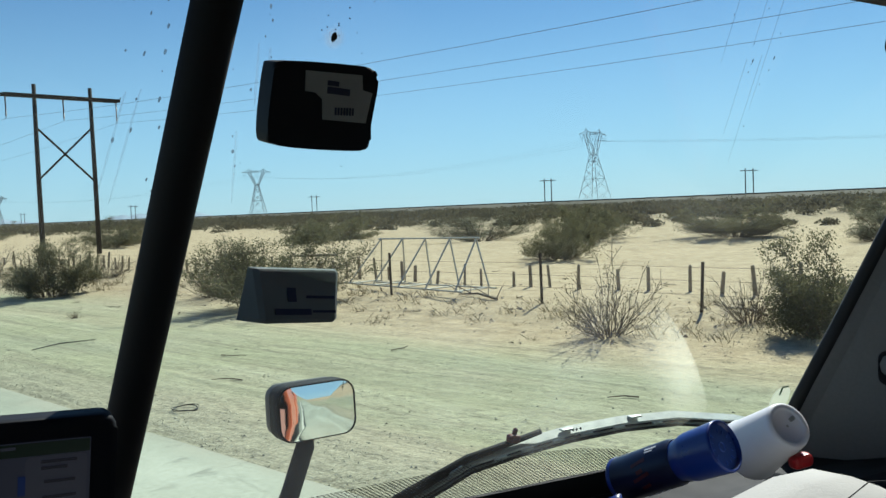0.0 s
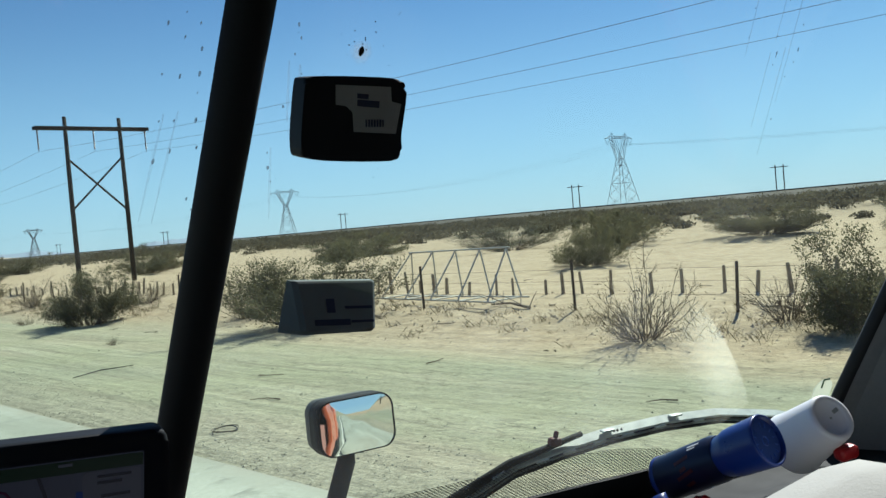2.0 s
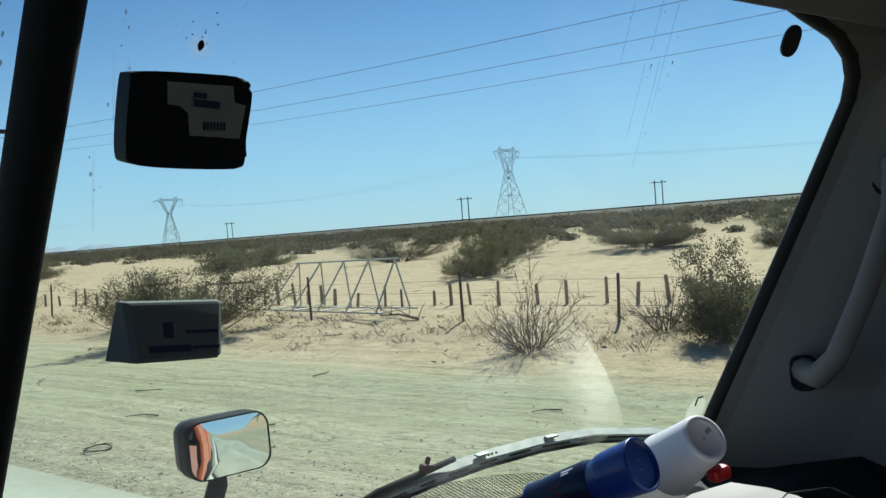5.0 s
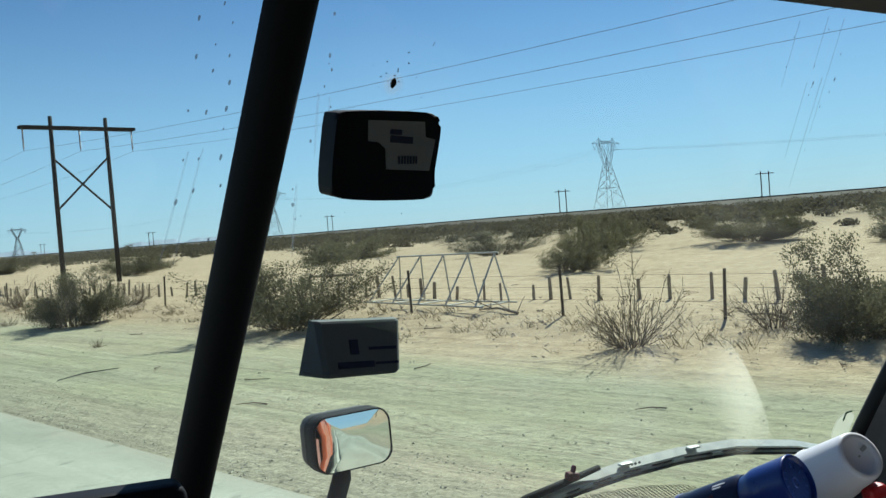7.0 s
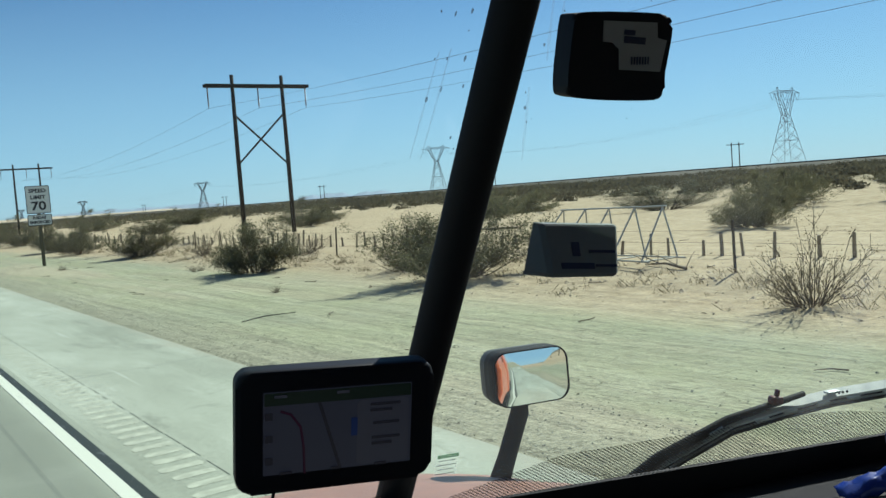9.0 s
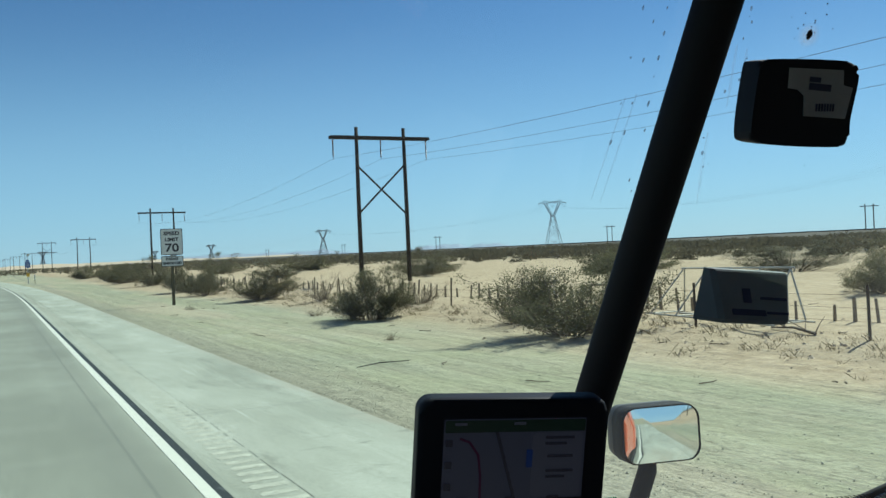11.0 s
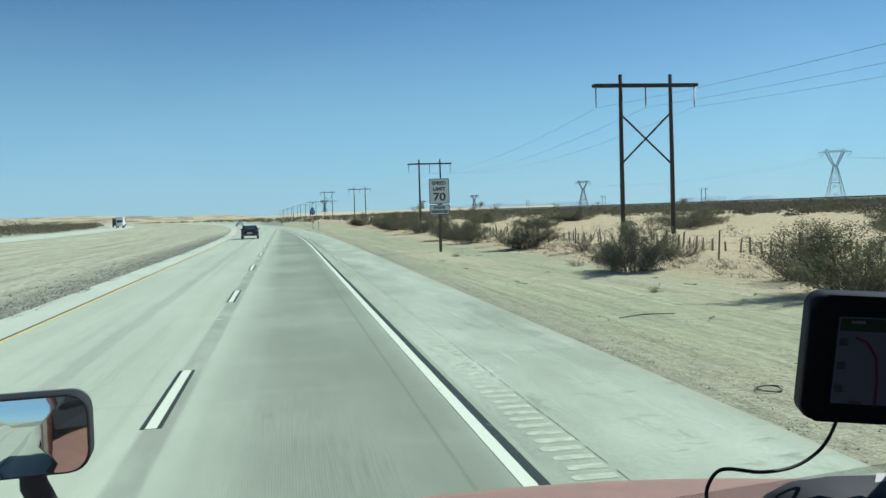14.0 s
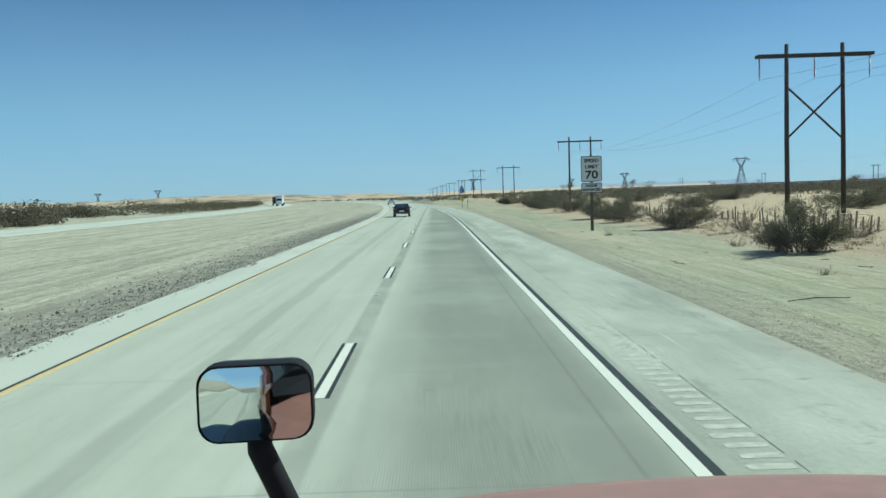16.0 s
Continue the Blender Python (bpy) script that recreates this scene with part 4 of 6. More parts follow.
for x in (-0.5, 1.46):
    for y in (1.7, -2.4, -3.7):
        bm = bmesh.new()
        lathe(bm, [(0.0, -0.14), (0.28, -0.14), (0.30, -0.10), (0.46, -0.14), (0.51, -0.09), (0.51, 0.09), (0.46, 0.14), (0.30, 0.10), (0.28, 0.14), (0, 0.14)], pose(x, y, 0.515, 0, 90, 0), 24)
        part("wheel", bm, M_TYRE, truck, smooth=False)
bm = bmesh.new()
box(bm, (0.9, 6.6, 0.25), pose(XC, -1.0, 0.95))
box(bm, (0.12, 0.1, 1.0), pose(XC - 0.5, 1.7, 0.75))
part("chassis", bm, M_DARK, truck)

# hood mirrors


def hood_mirror(at, aim, foot, label):
    """A mirror in a rounded housing on a stem; aim: the way its face points."""
    nrm = Vector(aim).normalized()
    xa = Vector((0, 0, 1)).cross(nrm).normalized()
    m = axes(at, xa, nrm.cross(xa))
    w, h = 0.255, 0.172

    def shell(rows_, closed):
        bm = bmesh.new()
        rings = [[bm.verts.new((x * sc, y * sc, dz)) for x, y in rounded(w, h, 0.045, 5)] for dz, sc in rows_]
        n_ = len(rings[0])
        for r0, r1 in zip(rings, rings[1:]):
            for k in range(n_):
                bm.faces.new((r0[k], r1[k], r1[(k + 1) % n_], r0[(k + 1) % n_]))
        if closed:
            bm.faces.new(rings[-1])
        bmesh.ops.recalc_face_normals(bm, faces=bm.faces)
        bmesh.ops.transform(bm, matrix=m, verts=bm.verts)
        return bm
    house = part("hood_mirror", shell(((-0.002, 0.945), (0.004, 0.98), (-0.006, 1.0), (-0.075, 1.0), (-0.079, 0.96)), False), M_DARK, truck, label, True)
    part("mirror_shell", shell(((-0.076, 0.97), (-0.080, 0.985), (-0.125, 0.95), (-0.155, 0.84), (-0.168, 0.6)), True), M_SHELL, house, "dark grey mirror shell", True)
    n_ = len(rounded(w, h, 0.045, 5))
    bm = bmesh.new()
    cv = bm.verts.new((0, 0, 0.008))
    last = None
    for q_ in (0.25, 0.5, 0.75, 1.0):
        ring = []
        for x, y in rounded(w * 0.955, h * 0.945, 0.042, 5):
            x, y = x * q_, y * q_
            ring.append(bm.verts.new((x, y, 0.008 - (x * x + y * y) / 1.8)))
        for k in range(n_):
            if last is None:
                bm.faces.new((cv, ring[k], ring[(k + 1) % n_]))
            else:
                bm.faces.new((last[k], ring[k], ring[(k + 1) % n_], last[(k + 1) % n_]))
        last = ring
    bmesh.ops.transform(bm, matrix=m, verts=bm.verts)
    part("mirror_glass", bm, M_MIRROR, house, "convex mirror glass", True)
    bm = bmesh.new()
    a_ = m @ Vector((-0.025 if at[0] > 0 else 0.0, -0.085, -0.06))
    tube(bm, [a_, a_ + Vector((0, 0, -0.03)), (Vector(foot) + a_) / 2 + Vector((0.0, 0, -0.02)), foot], [0.028, 0.03, 0.03, 0.036], 10)
    part("stem", bm, M_DARK, house, "black mirror stem", True)


hood_mirror((1.735, 2.06, 1.785), (-0.245, -0.965, 0.045), (1.60, 2.12, 1.42), "black hood mirror on the passenger side")
hood_mirror((-0.680, 2.03, 1.867), (0.10, -0.985, 0.042), (-0.50, 2.16, 1.27), "black hood mirror on the driver side")

# wiper outside the passenger pane
blade = [(0.80, 0.80, 1.970), (0.865, 0.775, 2.006), (0.956, 0.733, 2.047), (1.03, 0.706, 2.058), (1.105, 0.68, 2.064), (1.20, 0.65, 2.064), (1.302, 0.618, 2.056), (1.437, 0.584, 2.028), (1.54, 0.562, 1.995)]


def ribbon(bm, pts, tall, deep, drop=0.0, slope=0.0):
    """A flat bar through the points; tall and deep: its section; slope: how far its face leans back."""
    rings = []
    for k, p in enumerate(pts):
        t_ = 0.55 + 0.45 * math.sin(math.pi * min(1, max(0, (k + 0.6) / len(pts))))
        h_ = tall * t_ / 2
        rings.append([bm.verts.new((p[0] + dx * 0.3, p[1] + dx, p[2] + dz + dx * slope - drop)) for dx, dz in ((-deep / 2, -h_), (deep / 2, -h_), (deep / 2, h_), (-deep / 2, h_))])
    for r0, r1 in zip(rings, rings[1:]):
        for k in range(4):
            bm.faces.new((r0[k], r0[(k + 1) % 4], r1[(k + 1) % 4], r1[k]))
    bm.faces.new(rings[0][::-1])
    bm.faces.new(rings[-1])
    bmesh.ops.recalc_face_normals(bm, faces=bm.faces)
    return bm


M_WIPER = plain("galvanised_wiper_steel", (0.72, 0.72, 0.68), 0.42, 0.15, vary=0.2, scale=60)
wiper = part("wiper", ribbon(bmesh.new(), blade, 0.0030, 0.0115, 0.0, 0.7), M_WIPER, truck, "bright metal wiper blade")
part("wiper_spring", ribbon(bmesh.new(), blade, 0.0020, 0.0052, 0.0112, 0.7), M_WIPER, wiper)
part("wiper_rubber", ribbon(bmesh.new(), blade, 0.005, 0.006, 0.0145), M_RUBBER, wiper)
part("wiper_slot", ribbon(bmesh.new(), blade, 0.004, 0.006, 0.0072), M_RUBBER, wiper)
for q_ in (2.55, 3.1, 3.75, 4.3, 4.9, 5.6):
    i_ = int(q_)
    p_ = Vector(blade[i_]).lerp(Vector(blade[i_ + 1]), q_ - i_)
    bm = bmesh.new()
    box(bm, (0.020, 0.012, 0.0032), axes(p_ + Vector((0, -0.001, -0.0076)), Vector(blade[i_ + 1]) - Vector(blade[i_]), (0.3, 1, 0)), 0.0008)
    part("wiper_link", bm, M_WIPER, wiper)
for dx in (-0.006, 0.0, 0.007):
    bm = bmesh.new()
    lathe(bm, [(0.0, 0.0), (0.0018, 0.0), (0.0018, 0.001), (0.0, 0.001)], axes((1.115 + dx, 0.672 - 0.3 * dx, 2.0655), (1, -0.3, 0), (0, 0.2, 1)), 10)
    part("rivet_hole", bm, M_RUBBER, wiper)
bm = bmesh.new()
tube(bm, [(0.70, 0.86, 1.90), (0.80, 0.81, 1.965), (0.86, 0.775, 2.013), (0.95, 0.733, 2.052), (1.06, 0.694, 2.071)], [0.012, 0.010, 0.0075, 0.006, 0.004], 8)
part("wiper_arm", bm, M_DARK, wiper, "black wiper arm", True)
bm = bmesh.new()
box(bm, (0.018, 0.014, 0.012), pose(1.015, 0.706, 2.069, 0, 10, -18), 0.004)
box(bm, (0.006, 0.006, 0.010), pose(1.019, 0.706, 2.078, 0, 30, 0), 0.002)
part("wiper_clip", bm, plain("dark_red_clip", (0.16, 0.03, 0.025), 0.6), wiper)
for k, (x, y, z) in enumerate(((0.93, 0.738, 2.043), (1.10, 0.678, 2.0695), (1.22, 0.641, 2.0685))):
    bm = bmesh.new()
    box(bm, (0.020, 0.010, 0.003), pose(x, y, z - 0.0015, 0, 0 if k else -22, -20), 0.001)
    part("wiper_bridge", bm, M_WIPER, wiper)

# ---- things in the cab ----
GC = Vector((0.327, 0.614, 2.202))
gps_m = axes(GC, (0.144, -0.0395, -0.010), (-0.006, -0.0125, 0.092)) @ Matrix.Scale(0.80, 4)
gps = thing("gps_navigator", "black satellite navigator with a dim map before the windscreen post", "navigator", gps_m)
bm = bmesh.new()
slab(bm, rounded(0.192, 0.120, 0.014, 5), 0.022, pose(0, 0, -0.016), 0.006)
part("case", bm, M_DEVICE, gps, "", True)


def plate(name, w, h, x, y, mat, parent, z=0.0065, label="", r=0.0, rot=0.0, thick=0.0008):
    bm = bmesh.new()
    slab(bm, rounded(w, h, r or min(w, h) * 0.08, 2), thick, pose(x, y, z, 0, 0, rot))
    return part(name, bm, mat, parent, label)


screen = plate("screen", 0.144, 0.082, 0.001, 0.0, M_SCREEN, gps, label="dim bluish map display", r=0.001)
plate("status_bar", 0.142, 0.012, 0.001, 0.034, M_SCREENBAR, screen, 0.0075)
plate("side_panel", 0.052, 0.066, 0.044, -0.006, M_SCREENPANEL, screen, 0.0075)
plate("road_line", 0.003, 0.072, -0.008, -0.006, M_SCREENDARK, screen, 0.0077, rot=17)
plate("marker", 0.006, 0.018, 0.0155, 0.001, M_SCREENBLUE, screen, 0.0088)
bm = bmesh.new()
tube(bm, [(-0.055, 0.022, 0.008), (-0.045, 0.018, 0.008), (-0.036, 0.005, 0.008), (-0.033, -0.015, 0.008), (-0.032, -0.042, 0.008)], 0.0013, 5)
part("route_line", bm, M_ROUTE, screen)
for k, (w, x, y) in enumerate(((0.03, 0.046, 0.022), (0.022, 0.042, 0.016), (0.026, 0.047, 0.003), (0.028, 0.047, -0.012), (0.02, 0.043, -0.018), (0.012, -0.05, -0.039), (0.012, 0.042, -0.039), (0.008, -0.003, -0.039), (0.012, 0.004, 0.037), (0.012, -0.055, 0.037))):
    plate("text_bar", w, 0.0026, x, y, M_SCREENDARK if y < 0.03 else M_SCREENPANEL, screen, 0.009)
for k in range(3):
    plate("button", 0.007, 0.007, -0.066, 0.018 - 0.022 * k, M_SCREENDARK, screen, 0.009)
bm = bmesh.new()
tube(bm, [(0.01, -0.01, -0.018), (0.025, -0.01, -0.035), (0.05, -0.03, -0.05)], [0.02, 0.012, 0.014], 10)
part("mount", bm, M_DARK, gps, "black ball mount", True)
inv = gps_m.inverted()
bm = bmesh.new()
run = [Vector(p) for p in ((0.283, 0.635, 2.165), (0.280, 0.647, 2.138), (0.266, 0.648, 2.126), (0.246, 0.644, 2.121), (0.216, 0.633, 2.124), (0.195, 0.622, 2.131), (0.179, 0.614, 2.136), (0.170, 0.612, 2.135), (0.166, 0.617, 2.124), (0.167, 0.621, 2.114), (0.19, 0.66, 1.99))]
for _ in range(2):
    cut_ = [run[0]]
    for p0, p1 in zip(run, run[1:]):
        cut_ += [p0.lerp(p1, 0.25), p0.lerp(p1, 0.75)]
    run = cut_ + [run[-1]]
tube(bm, [inv @ p for p in run], 0.0017, 8)
part("power_cable", bm, M_RUBBER, gps, "", True)

def chaikin(pts, rounds=2):
    """The outline with its corners cut round."""
    for _ in range(rounds):
        nxt = []
        for (x0, y0), (x1, y1) in zip(pts, pts[1:] + pts[:1]):
            nxt += [(x0 * 0.75 + x1 * 0.25, y0 * 0.75 + y1 * 0.25), (x0 * 0.25 + x1 * 0.75, y0 * 0.25 + y1 * 0.75)]
        pts = nxt
    return pts


tm = axes((0.554, 0.512, 2.4735), (0.096, -0.022, -0.001), (-0.001, -0.011, 0.060)) @ Matrix.Diagonal((1.0, 0.99, 0.9, 1))
tran = thing("transponder", "black toll transponder box with a grey label stuck on the windscreen", "transponder", tm)
bm = bmesh.new()
ol = [(-0.044, 0.034), (-0.047, 0.029), (-0.052, -0.026), (-0.046, -0.034), (0.035, -0.037), (0.0415, -0.032), (0.0395, -0.016), (0.0415, -0.004), (0.0455, 0.022), (0.0425, 0.030), (0.036, 0.034)]
slab(bm, chaikin(ol[::-1]), 0.027, pose(0, 0, -0.019), 0.0045)
part("case", bm, M_DEVICE, tran)
bm = bmesh.new()
slab(bm, [(-0.021, 0.027), (-0.021, 0.011), (-0.012, 0.010), (-0.006, 0.005), (-0.005, -0.011), (0.034, -0.013), (0.039, 0.012), (0.030, 0.014), (0.029, 0.026)][::-1], 0.0008, pose(0, 0, 0.0085))
lab = part("label", bm, M_LABEL2, tran, "grey printed label")
bm = bmesh.new()
box(bm, (0.020, 0.0055, 0.0008), pose(0.008, 0.012, 0.0097, 0, 0, -4))
box(bm, (0.010, 0.004, 0.0008), pose(0.003, 0.018, 0.0097, 0, 0, -4))
for k in range(7):
    box(bm, (0.0012, 0.006, 0.0008), pose(0.006 + 0.0026 * k, -0.004, 0.0097))
part("print", bm, M_INK, lab)

bm_m = axes((0.593, 0.608, 2.311), (0.092, -0.008, -0.009), (0.005, -0.004, 0.04)) @ Matrix.Diagonal((1.29, 1.03, 1.08, 1))
dev = thing("toll_tag", "grey wedge-shaped toll tag with faint print stuck on the windscreen", "toll tag", bm_m)
bm = bmesh.new()
rows = []
for y_, lf_, rt_, zf in ((0.0235, -0.033, 0.036, -0.0125), (0.0228, -0.0325, 0.0375, -0.0100), (0.021, -0.0315, 0.0385, -0.0088), (-0.020, -0.0300, 0.0325, 0.0055), (-0.0235, -0.0295, 0.0305, 0.0040)):
    back = -0.035 - 0.12 * (0.0235 - y_)
    rows.append([bm.verts.new(v_) for v_ in ((back, y_, -0.018), (lf_ - 0.002, y_, zf - 0.004), (lf_ + 0.0015, y_, zf), (rt_ - 0.004, y_, zf), (rt_ - 0.001, y_, zf - 0.0025), (rt_ + 0.001, y_, -0.018))])
for r0, r1 in zip(rows, rows[1:]):
    for k in range(6):
        bm.faces.new((r0[k], r1[k], r1[(k + 1) % 6], r0[(k + 1) % 6]))
bm.faces.new(rows[0])
bm.faces.new(rows[-1][::-1])
bmesh.ops.recalc_face_normals(bm, faces=bm.faces)
part("case", bm, M_DEVICE2, dev)
tilt_ = -math.degrees(math.atan(0.349))


def tag_print(name, w, h, x, y, label=""):
    bm = bmesh.new()
    slab(bm, rounded(w, h, min(w, h) * 0.08, 2), 0.0006, pose(x, y, -0.0014 - 0.349 * y, tilt_, 0, -1))
    part(name, bm, M_INK, dev, label)


tag_print("logo", 0.007, 0.013, -0.006, 0.001)
tag_print("print", 0.024, 0.0026, 0.018, -0.001)
tag_print("print", 0.030, 0.0055, -0.006, -0.0135)
tag_print("print", 0.020, 0.0022, 0.020, -0.0135)


def lying(end, other):
    """A pose whose z runs from the far end towards the end that faces the seats."""
    e, o = Vector(end), Vector(other)
    z = (e - o).normalized()
    m = z.to_track_quat("Z", "Y").to_matrix().to_4x4()
    m.translation = o
    return m, (e - o).length


m, L = lying((1.040, 0.412, 2.101), (1.046, 0.560, 2.030))
can = thing("spray_can", "blue-capped dark blue spray can lying in the dashboard tray", "can", m)
bm = bmesh.new()
lathe(bm, [(0, 0.0), (0.025, 0.0), (0.0275, 0.004), (0.0285, 0.008), (0.0285, 0.092), (0.026, 0.100)], seg=32)
part("can_body", bm, M_BLUECAN, can, "dark blue printed can", True)
bm = bmesh.new()
lathe(bm, [(0.020, 0.094), (0.0240, 0.096), (0.0252, 0.100), (0.0262, 0.108), (0.0285, 0.114), (0.0290, 0.118), (0.0293, 0.122), (0.0308, L - 0.005), (0.0310, L - 0.002), (0.0300, L), (0.0280, L), (0.0272, L - 0.005), (0.018, L - 0.0055), (0, L - 0.0055)], seg=48)
cap = part("cap", bm, M_BLUECAP, can, "glossy blue plastic cap", True)
bm = bmesh.new()
for k in range(14):
    a = k * 2 * math.pi / 14
    if k % 5 != 4:
        box(bm, (0.005, 0.0012, 0.0008), pose(0.019 * math.cos(a), 0.019 * math.sin(a), L - 0.0044, 0, 0, math.degrees(a)))
lathe(bm, [(0.004, L - 0.0054), (0.0055, L - 0.0042), (0.007, L - 0.0054)], seg=16)
bm2 = bmesh.new()
lathe(bm2, [(0.0, L - 0.0050), (0.0268, L - 0.0050), (0.0268, L - 0.0056)], seg=40)
part("cap_disc", bm2, plain("frosted_blue_plastic", (0.035, 0.085, 0.33), 0.55), cap, "frosted blue disc")
part("moulded_marks", bm, plain("pale_blue_moulding", (0.05, 0.12, 0.5), 0.4), cap)
bm = bmesh.new()
for a, hh in ((150, 0.022), (172, 0.010), (186, 0.026), (212, 0.014)):
    box(bm, (0.0012, 0.0045, hh), Matrix.Rotation(radians(a), 4, "Z") @ pose(0.0283, 0, 0.056, 12))
part("print", bm, plain("dark_red_print", (0.07, 0.009, 0.014), 0.5), can, "dark red printed marks")
bm = bmesh.new()
lathe(bm, [(0.0283, 0.003), (0.0291, 0.004), (0.0291, 0.0085), (0.0284, 0.0095)], seg=32)
part("rim", bm, M_BLUECAP, can, "blue bottom rim", True)
for a, zc, hh in ((118, 0.074, 0.018), (127, 0.072, 0.012), (255, 0.06, 0.03), (266, 0.052, 0.03)):
    bm = bmesh.new()
    box(bm, (0.0012, 0.0022, hh), Matrix.Rotation(radians(a), 4, "Z") @ pose(0.0283, 0, zc))
    part("print", bm, M_WHITEPL, can, "white printed mark")

m, L = lying((1.177, 0.393, 2.099), (1.205, 0.460, 2.049))
cup = thing("white_cup", "white foam cup lying upside on the dashboard, base outward", "cup", m)
bm = bmesh.new()
lathe(bm, [(0.0, 0.0), (0.0405, 0.0), (0.0415, 0.006), (0.0395, 0.012), (0.0315, L - 0.010), (0.0310, L - 0.005), (0.0295, L - 0.001), (0.0265, L), (0.0232, L - 0.0006), (0.0216, L - 0.0025), (0.0210, L - 0.0042), (0.0, L - 0.0045)], seg=40)
part("cup_body", bm, M_WHITEPL, cup, "", True)
bm = bmesh.new()
lathe(bm, [(0.0, L - 0.0035), (0.0016, L - 0.0035), (0.0016, L - 0.0055)], seg=12)
box(bm, (0.010, 0.005, 0.002), pose(0.012, 0.008, L - 0.0042, 0, 0, 20))
part("moulded_mark", bm, M_LABEL, cup)
bm = bmesh.new()
box(bm, (0.03, 0.02, 0.018), pose(1.19, 0.385, 2.052, 0, -6, -25), 0.007, 3)
tagged(part("red_bottle", bm, M_REDPL), "red plastic bottle end beside the white cup", "bottle")


def crumpled(w, d, m, seed):
    """A creased scrap of plastic film, bent over its length."""
    v, f, nx, ny = [], [], 13, 7
    for j in range(ny):
        for i in range(nx):
            u, t_ = i / (nx - 1) - 0.5, j / (ny - 1) - 0.5
            h = 0.010 * math.cos(t_ * 3.0) + 0.007 * noise.noise(Vector((u * 5, t_ * 4, seed))) + 0.003 * noise.noise(Vector((u * 14, t_ * 9, seed + 3)))
            v.append((u * w + 0.004 * noise.noise(Vector((t_ * 6, seed, u * 3))), t_ * d * (1 + 0.3 * noise.noise(Vector((u * 4, seed, 1)))), h))
    for j in range(ny - 1):
        for i in range(nx - 1):
            f.append((j * nx + i, j * nx + i + 1, (j + 1) * nx + i + 1, (j + 1) * nx + i))
    bm = bmesh.new()
    vs = [bm.verts.new(m @ Vector(p)) for p in v]
    for q_ in f:
        bm.faces.new([vs[k] for k in q_])
    bmesh.ops.recalc_face_normals(bm, faces=bm.faces)
    bmesh.ops.solidify(bm, geom=list(bm.faces), thickness=0.0012)
    return bm


tagged(part("blue_wrapper", crumpled(0.085, 0.034, pose(0.955, 0.54, 2.012, 18, -20, -40), 2.0), M_BLUECAP, smooth=True), "crumpled blue plastic wrapper in the dashboard tray", "wrapper")
tagged(part("red_wrapper", crumpled(0.062, 0.034, pose(0.995, 0.50, 2.014, 15, -8, -22), 7.0), M_REDPL, smooth=True), "crumpled red plastic wrapper in the dashboard tray", "wrapper")

# stickers and marks on the glass
def on_glass(x, z, off=0.004):
    return axes((x, glass_y(x, z) - off, z), (1, -0.33, 0), (0, -0.49, 1))


bm = bmesh.new()
slab(bm, rounded(0.038, 0.05, 0.018), 0.001, on_glass(1.356, 2.085))
st = tagged(part("corner_sticker", bm, M_STICKER), "pale sticker with a green mark in the windscreen corner", "sticker")
bm = bmesh.new()
box(bm, (0.012, 0.0025, 0.001), on_glass(1.354, 2.107, 0.0055))
box(bm, (0.0025, 0.014, 0.001), on_glass(1.349, 2.101, 0.0055))
part("ink_mark", bm, M_GREENINK, st)
bm = bmesh.new()
slab(bm, rounded(0.026, 0.031, 0.003), 0.0004, on_glass(0.518, 2.094))
FAINT_GREEN, FAINT_INK = backlit("faint_green_print", (0.05, 0.22, 0.08), 0.5), backlit("faint_grey_print", (0.10, 0.13, 0.12), 0.6)
ds = tagged(part("oil_change_sticker", bm, backlit("clear_sticker_film", (0.85, 0.90, 0.85), 0.93)), "clear service sticker with small print low on the windscreen", "sticker")
for k, (w_, h_, mt) in enumerate(((0.023, 0.0045, FAINT_GREEN), (0.019, 0.0010, FAINT_INK), (0.022, 0.0010, FAINT_INK), (0.017, 0.0010, FAINT_INK), (0.020, 0.0010, FAINT_INK))):
    bm = bmesh.new()
    box(bm, (w_, h_, 0.0004), on_glass(0.518, 2.104 - 0.0052 * k, 0.0047))
    part("print_bar", bm, mt, ds)
bm = bmesh.new()
slab(bm, rounded(0.031, 0.038, 0.0152, 6), 0.003, on_glass(1.24, 2.568))
tagged(part("glass_button", bm, M_RUBBER), "black oval mounting pad on the windscreen", "pad")
bm = bmesh.new()
rnd = random.Random(8)
slab(bm, [(0.0026 * math.cos(a) * rnd.uniform(0.75, 1.15), 0.0034 * math.sin(a) * rnd.uniform(0.75, 1.2)) for a in (k * 0.524 for k in range(12))], 0.001, on_glass(0.574, 2.532))
for k in range(9):
    slab(bm, [(r * math.cos(a), r * math.sin(a)) for r, a in ((rnd.uniform(0.0004, 0.0008), j * 1.05) for j in range(6))], 0.0006, on_glass(0.574 + rnd.gauss(0, 0.008), 2.536 + rnd.gauss(0, 0.008)))
for k in range(3):
    slab(bm, [(r * math.cos(a), 1.3 * r * math.sin(a)) for r, a in ((rnd.uniform(0.0012, 0.0018), j * 0.785) for j in range(8))], 0.0008, on_glass(0.574 + rnd.gauss(0, 0.0012), 2.5335 - 0.002 * k))
splat = tagged(part("insect_splat", bm, M_BUG), "dried dark insect splat on the windscreen", "splat")
bm = bmesh.new()
slab(bm, [(0.012 * math.cos(k * 0.4), 0.012 * math.sin(k * 0.4)) for k in range(15)], 0.0003)
o = part("halo", bm, M_HALO, splat)
o.matrix_basis = on_glass(0.575, 2.531, 0.0025)

# a pale arc on the glass, crisp outside and fading inward and to its ends
ARC, WIDE, HALF = 0.73, 0.085, 0.135
q = Mat("pale_glass_arc")
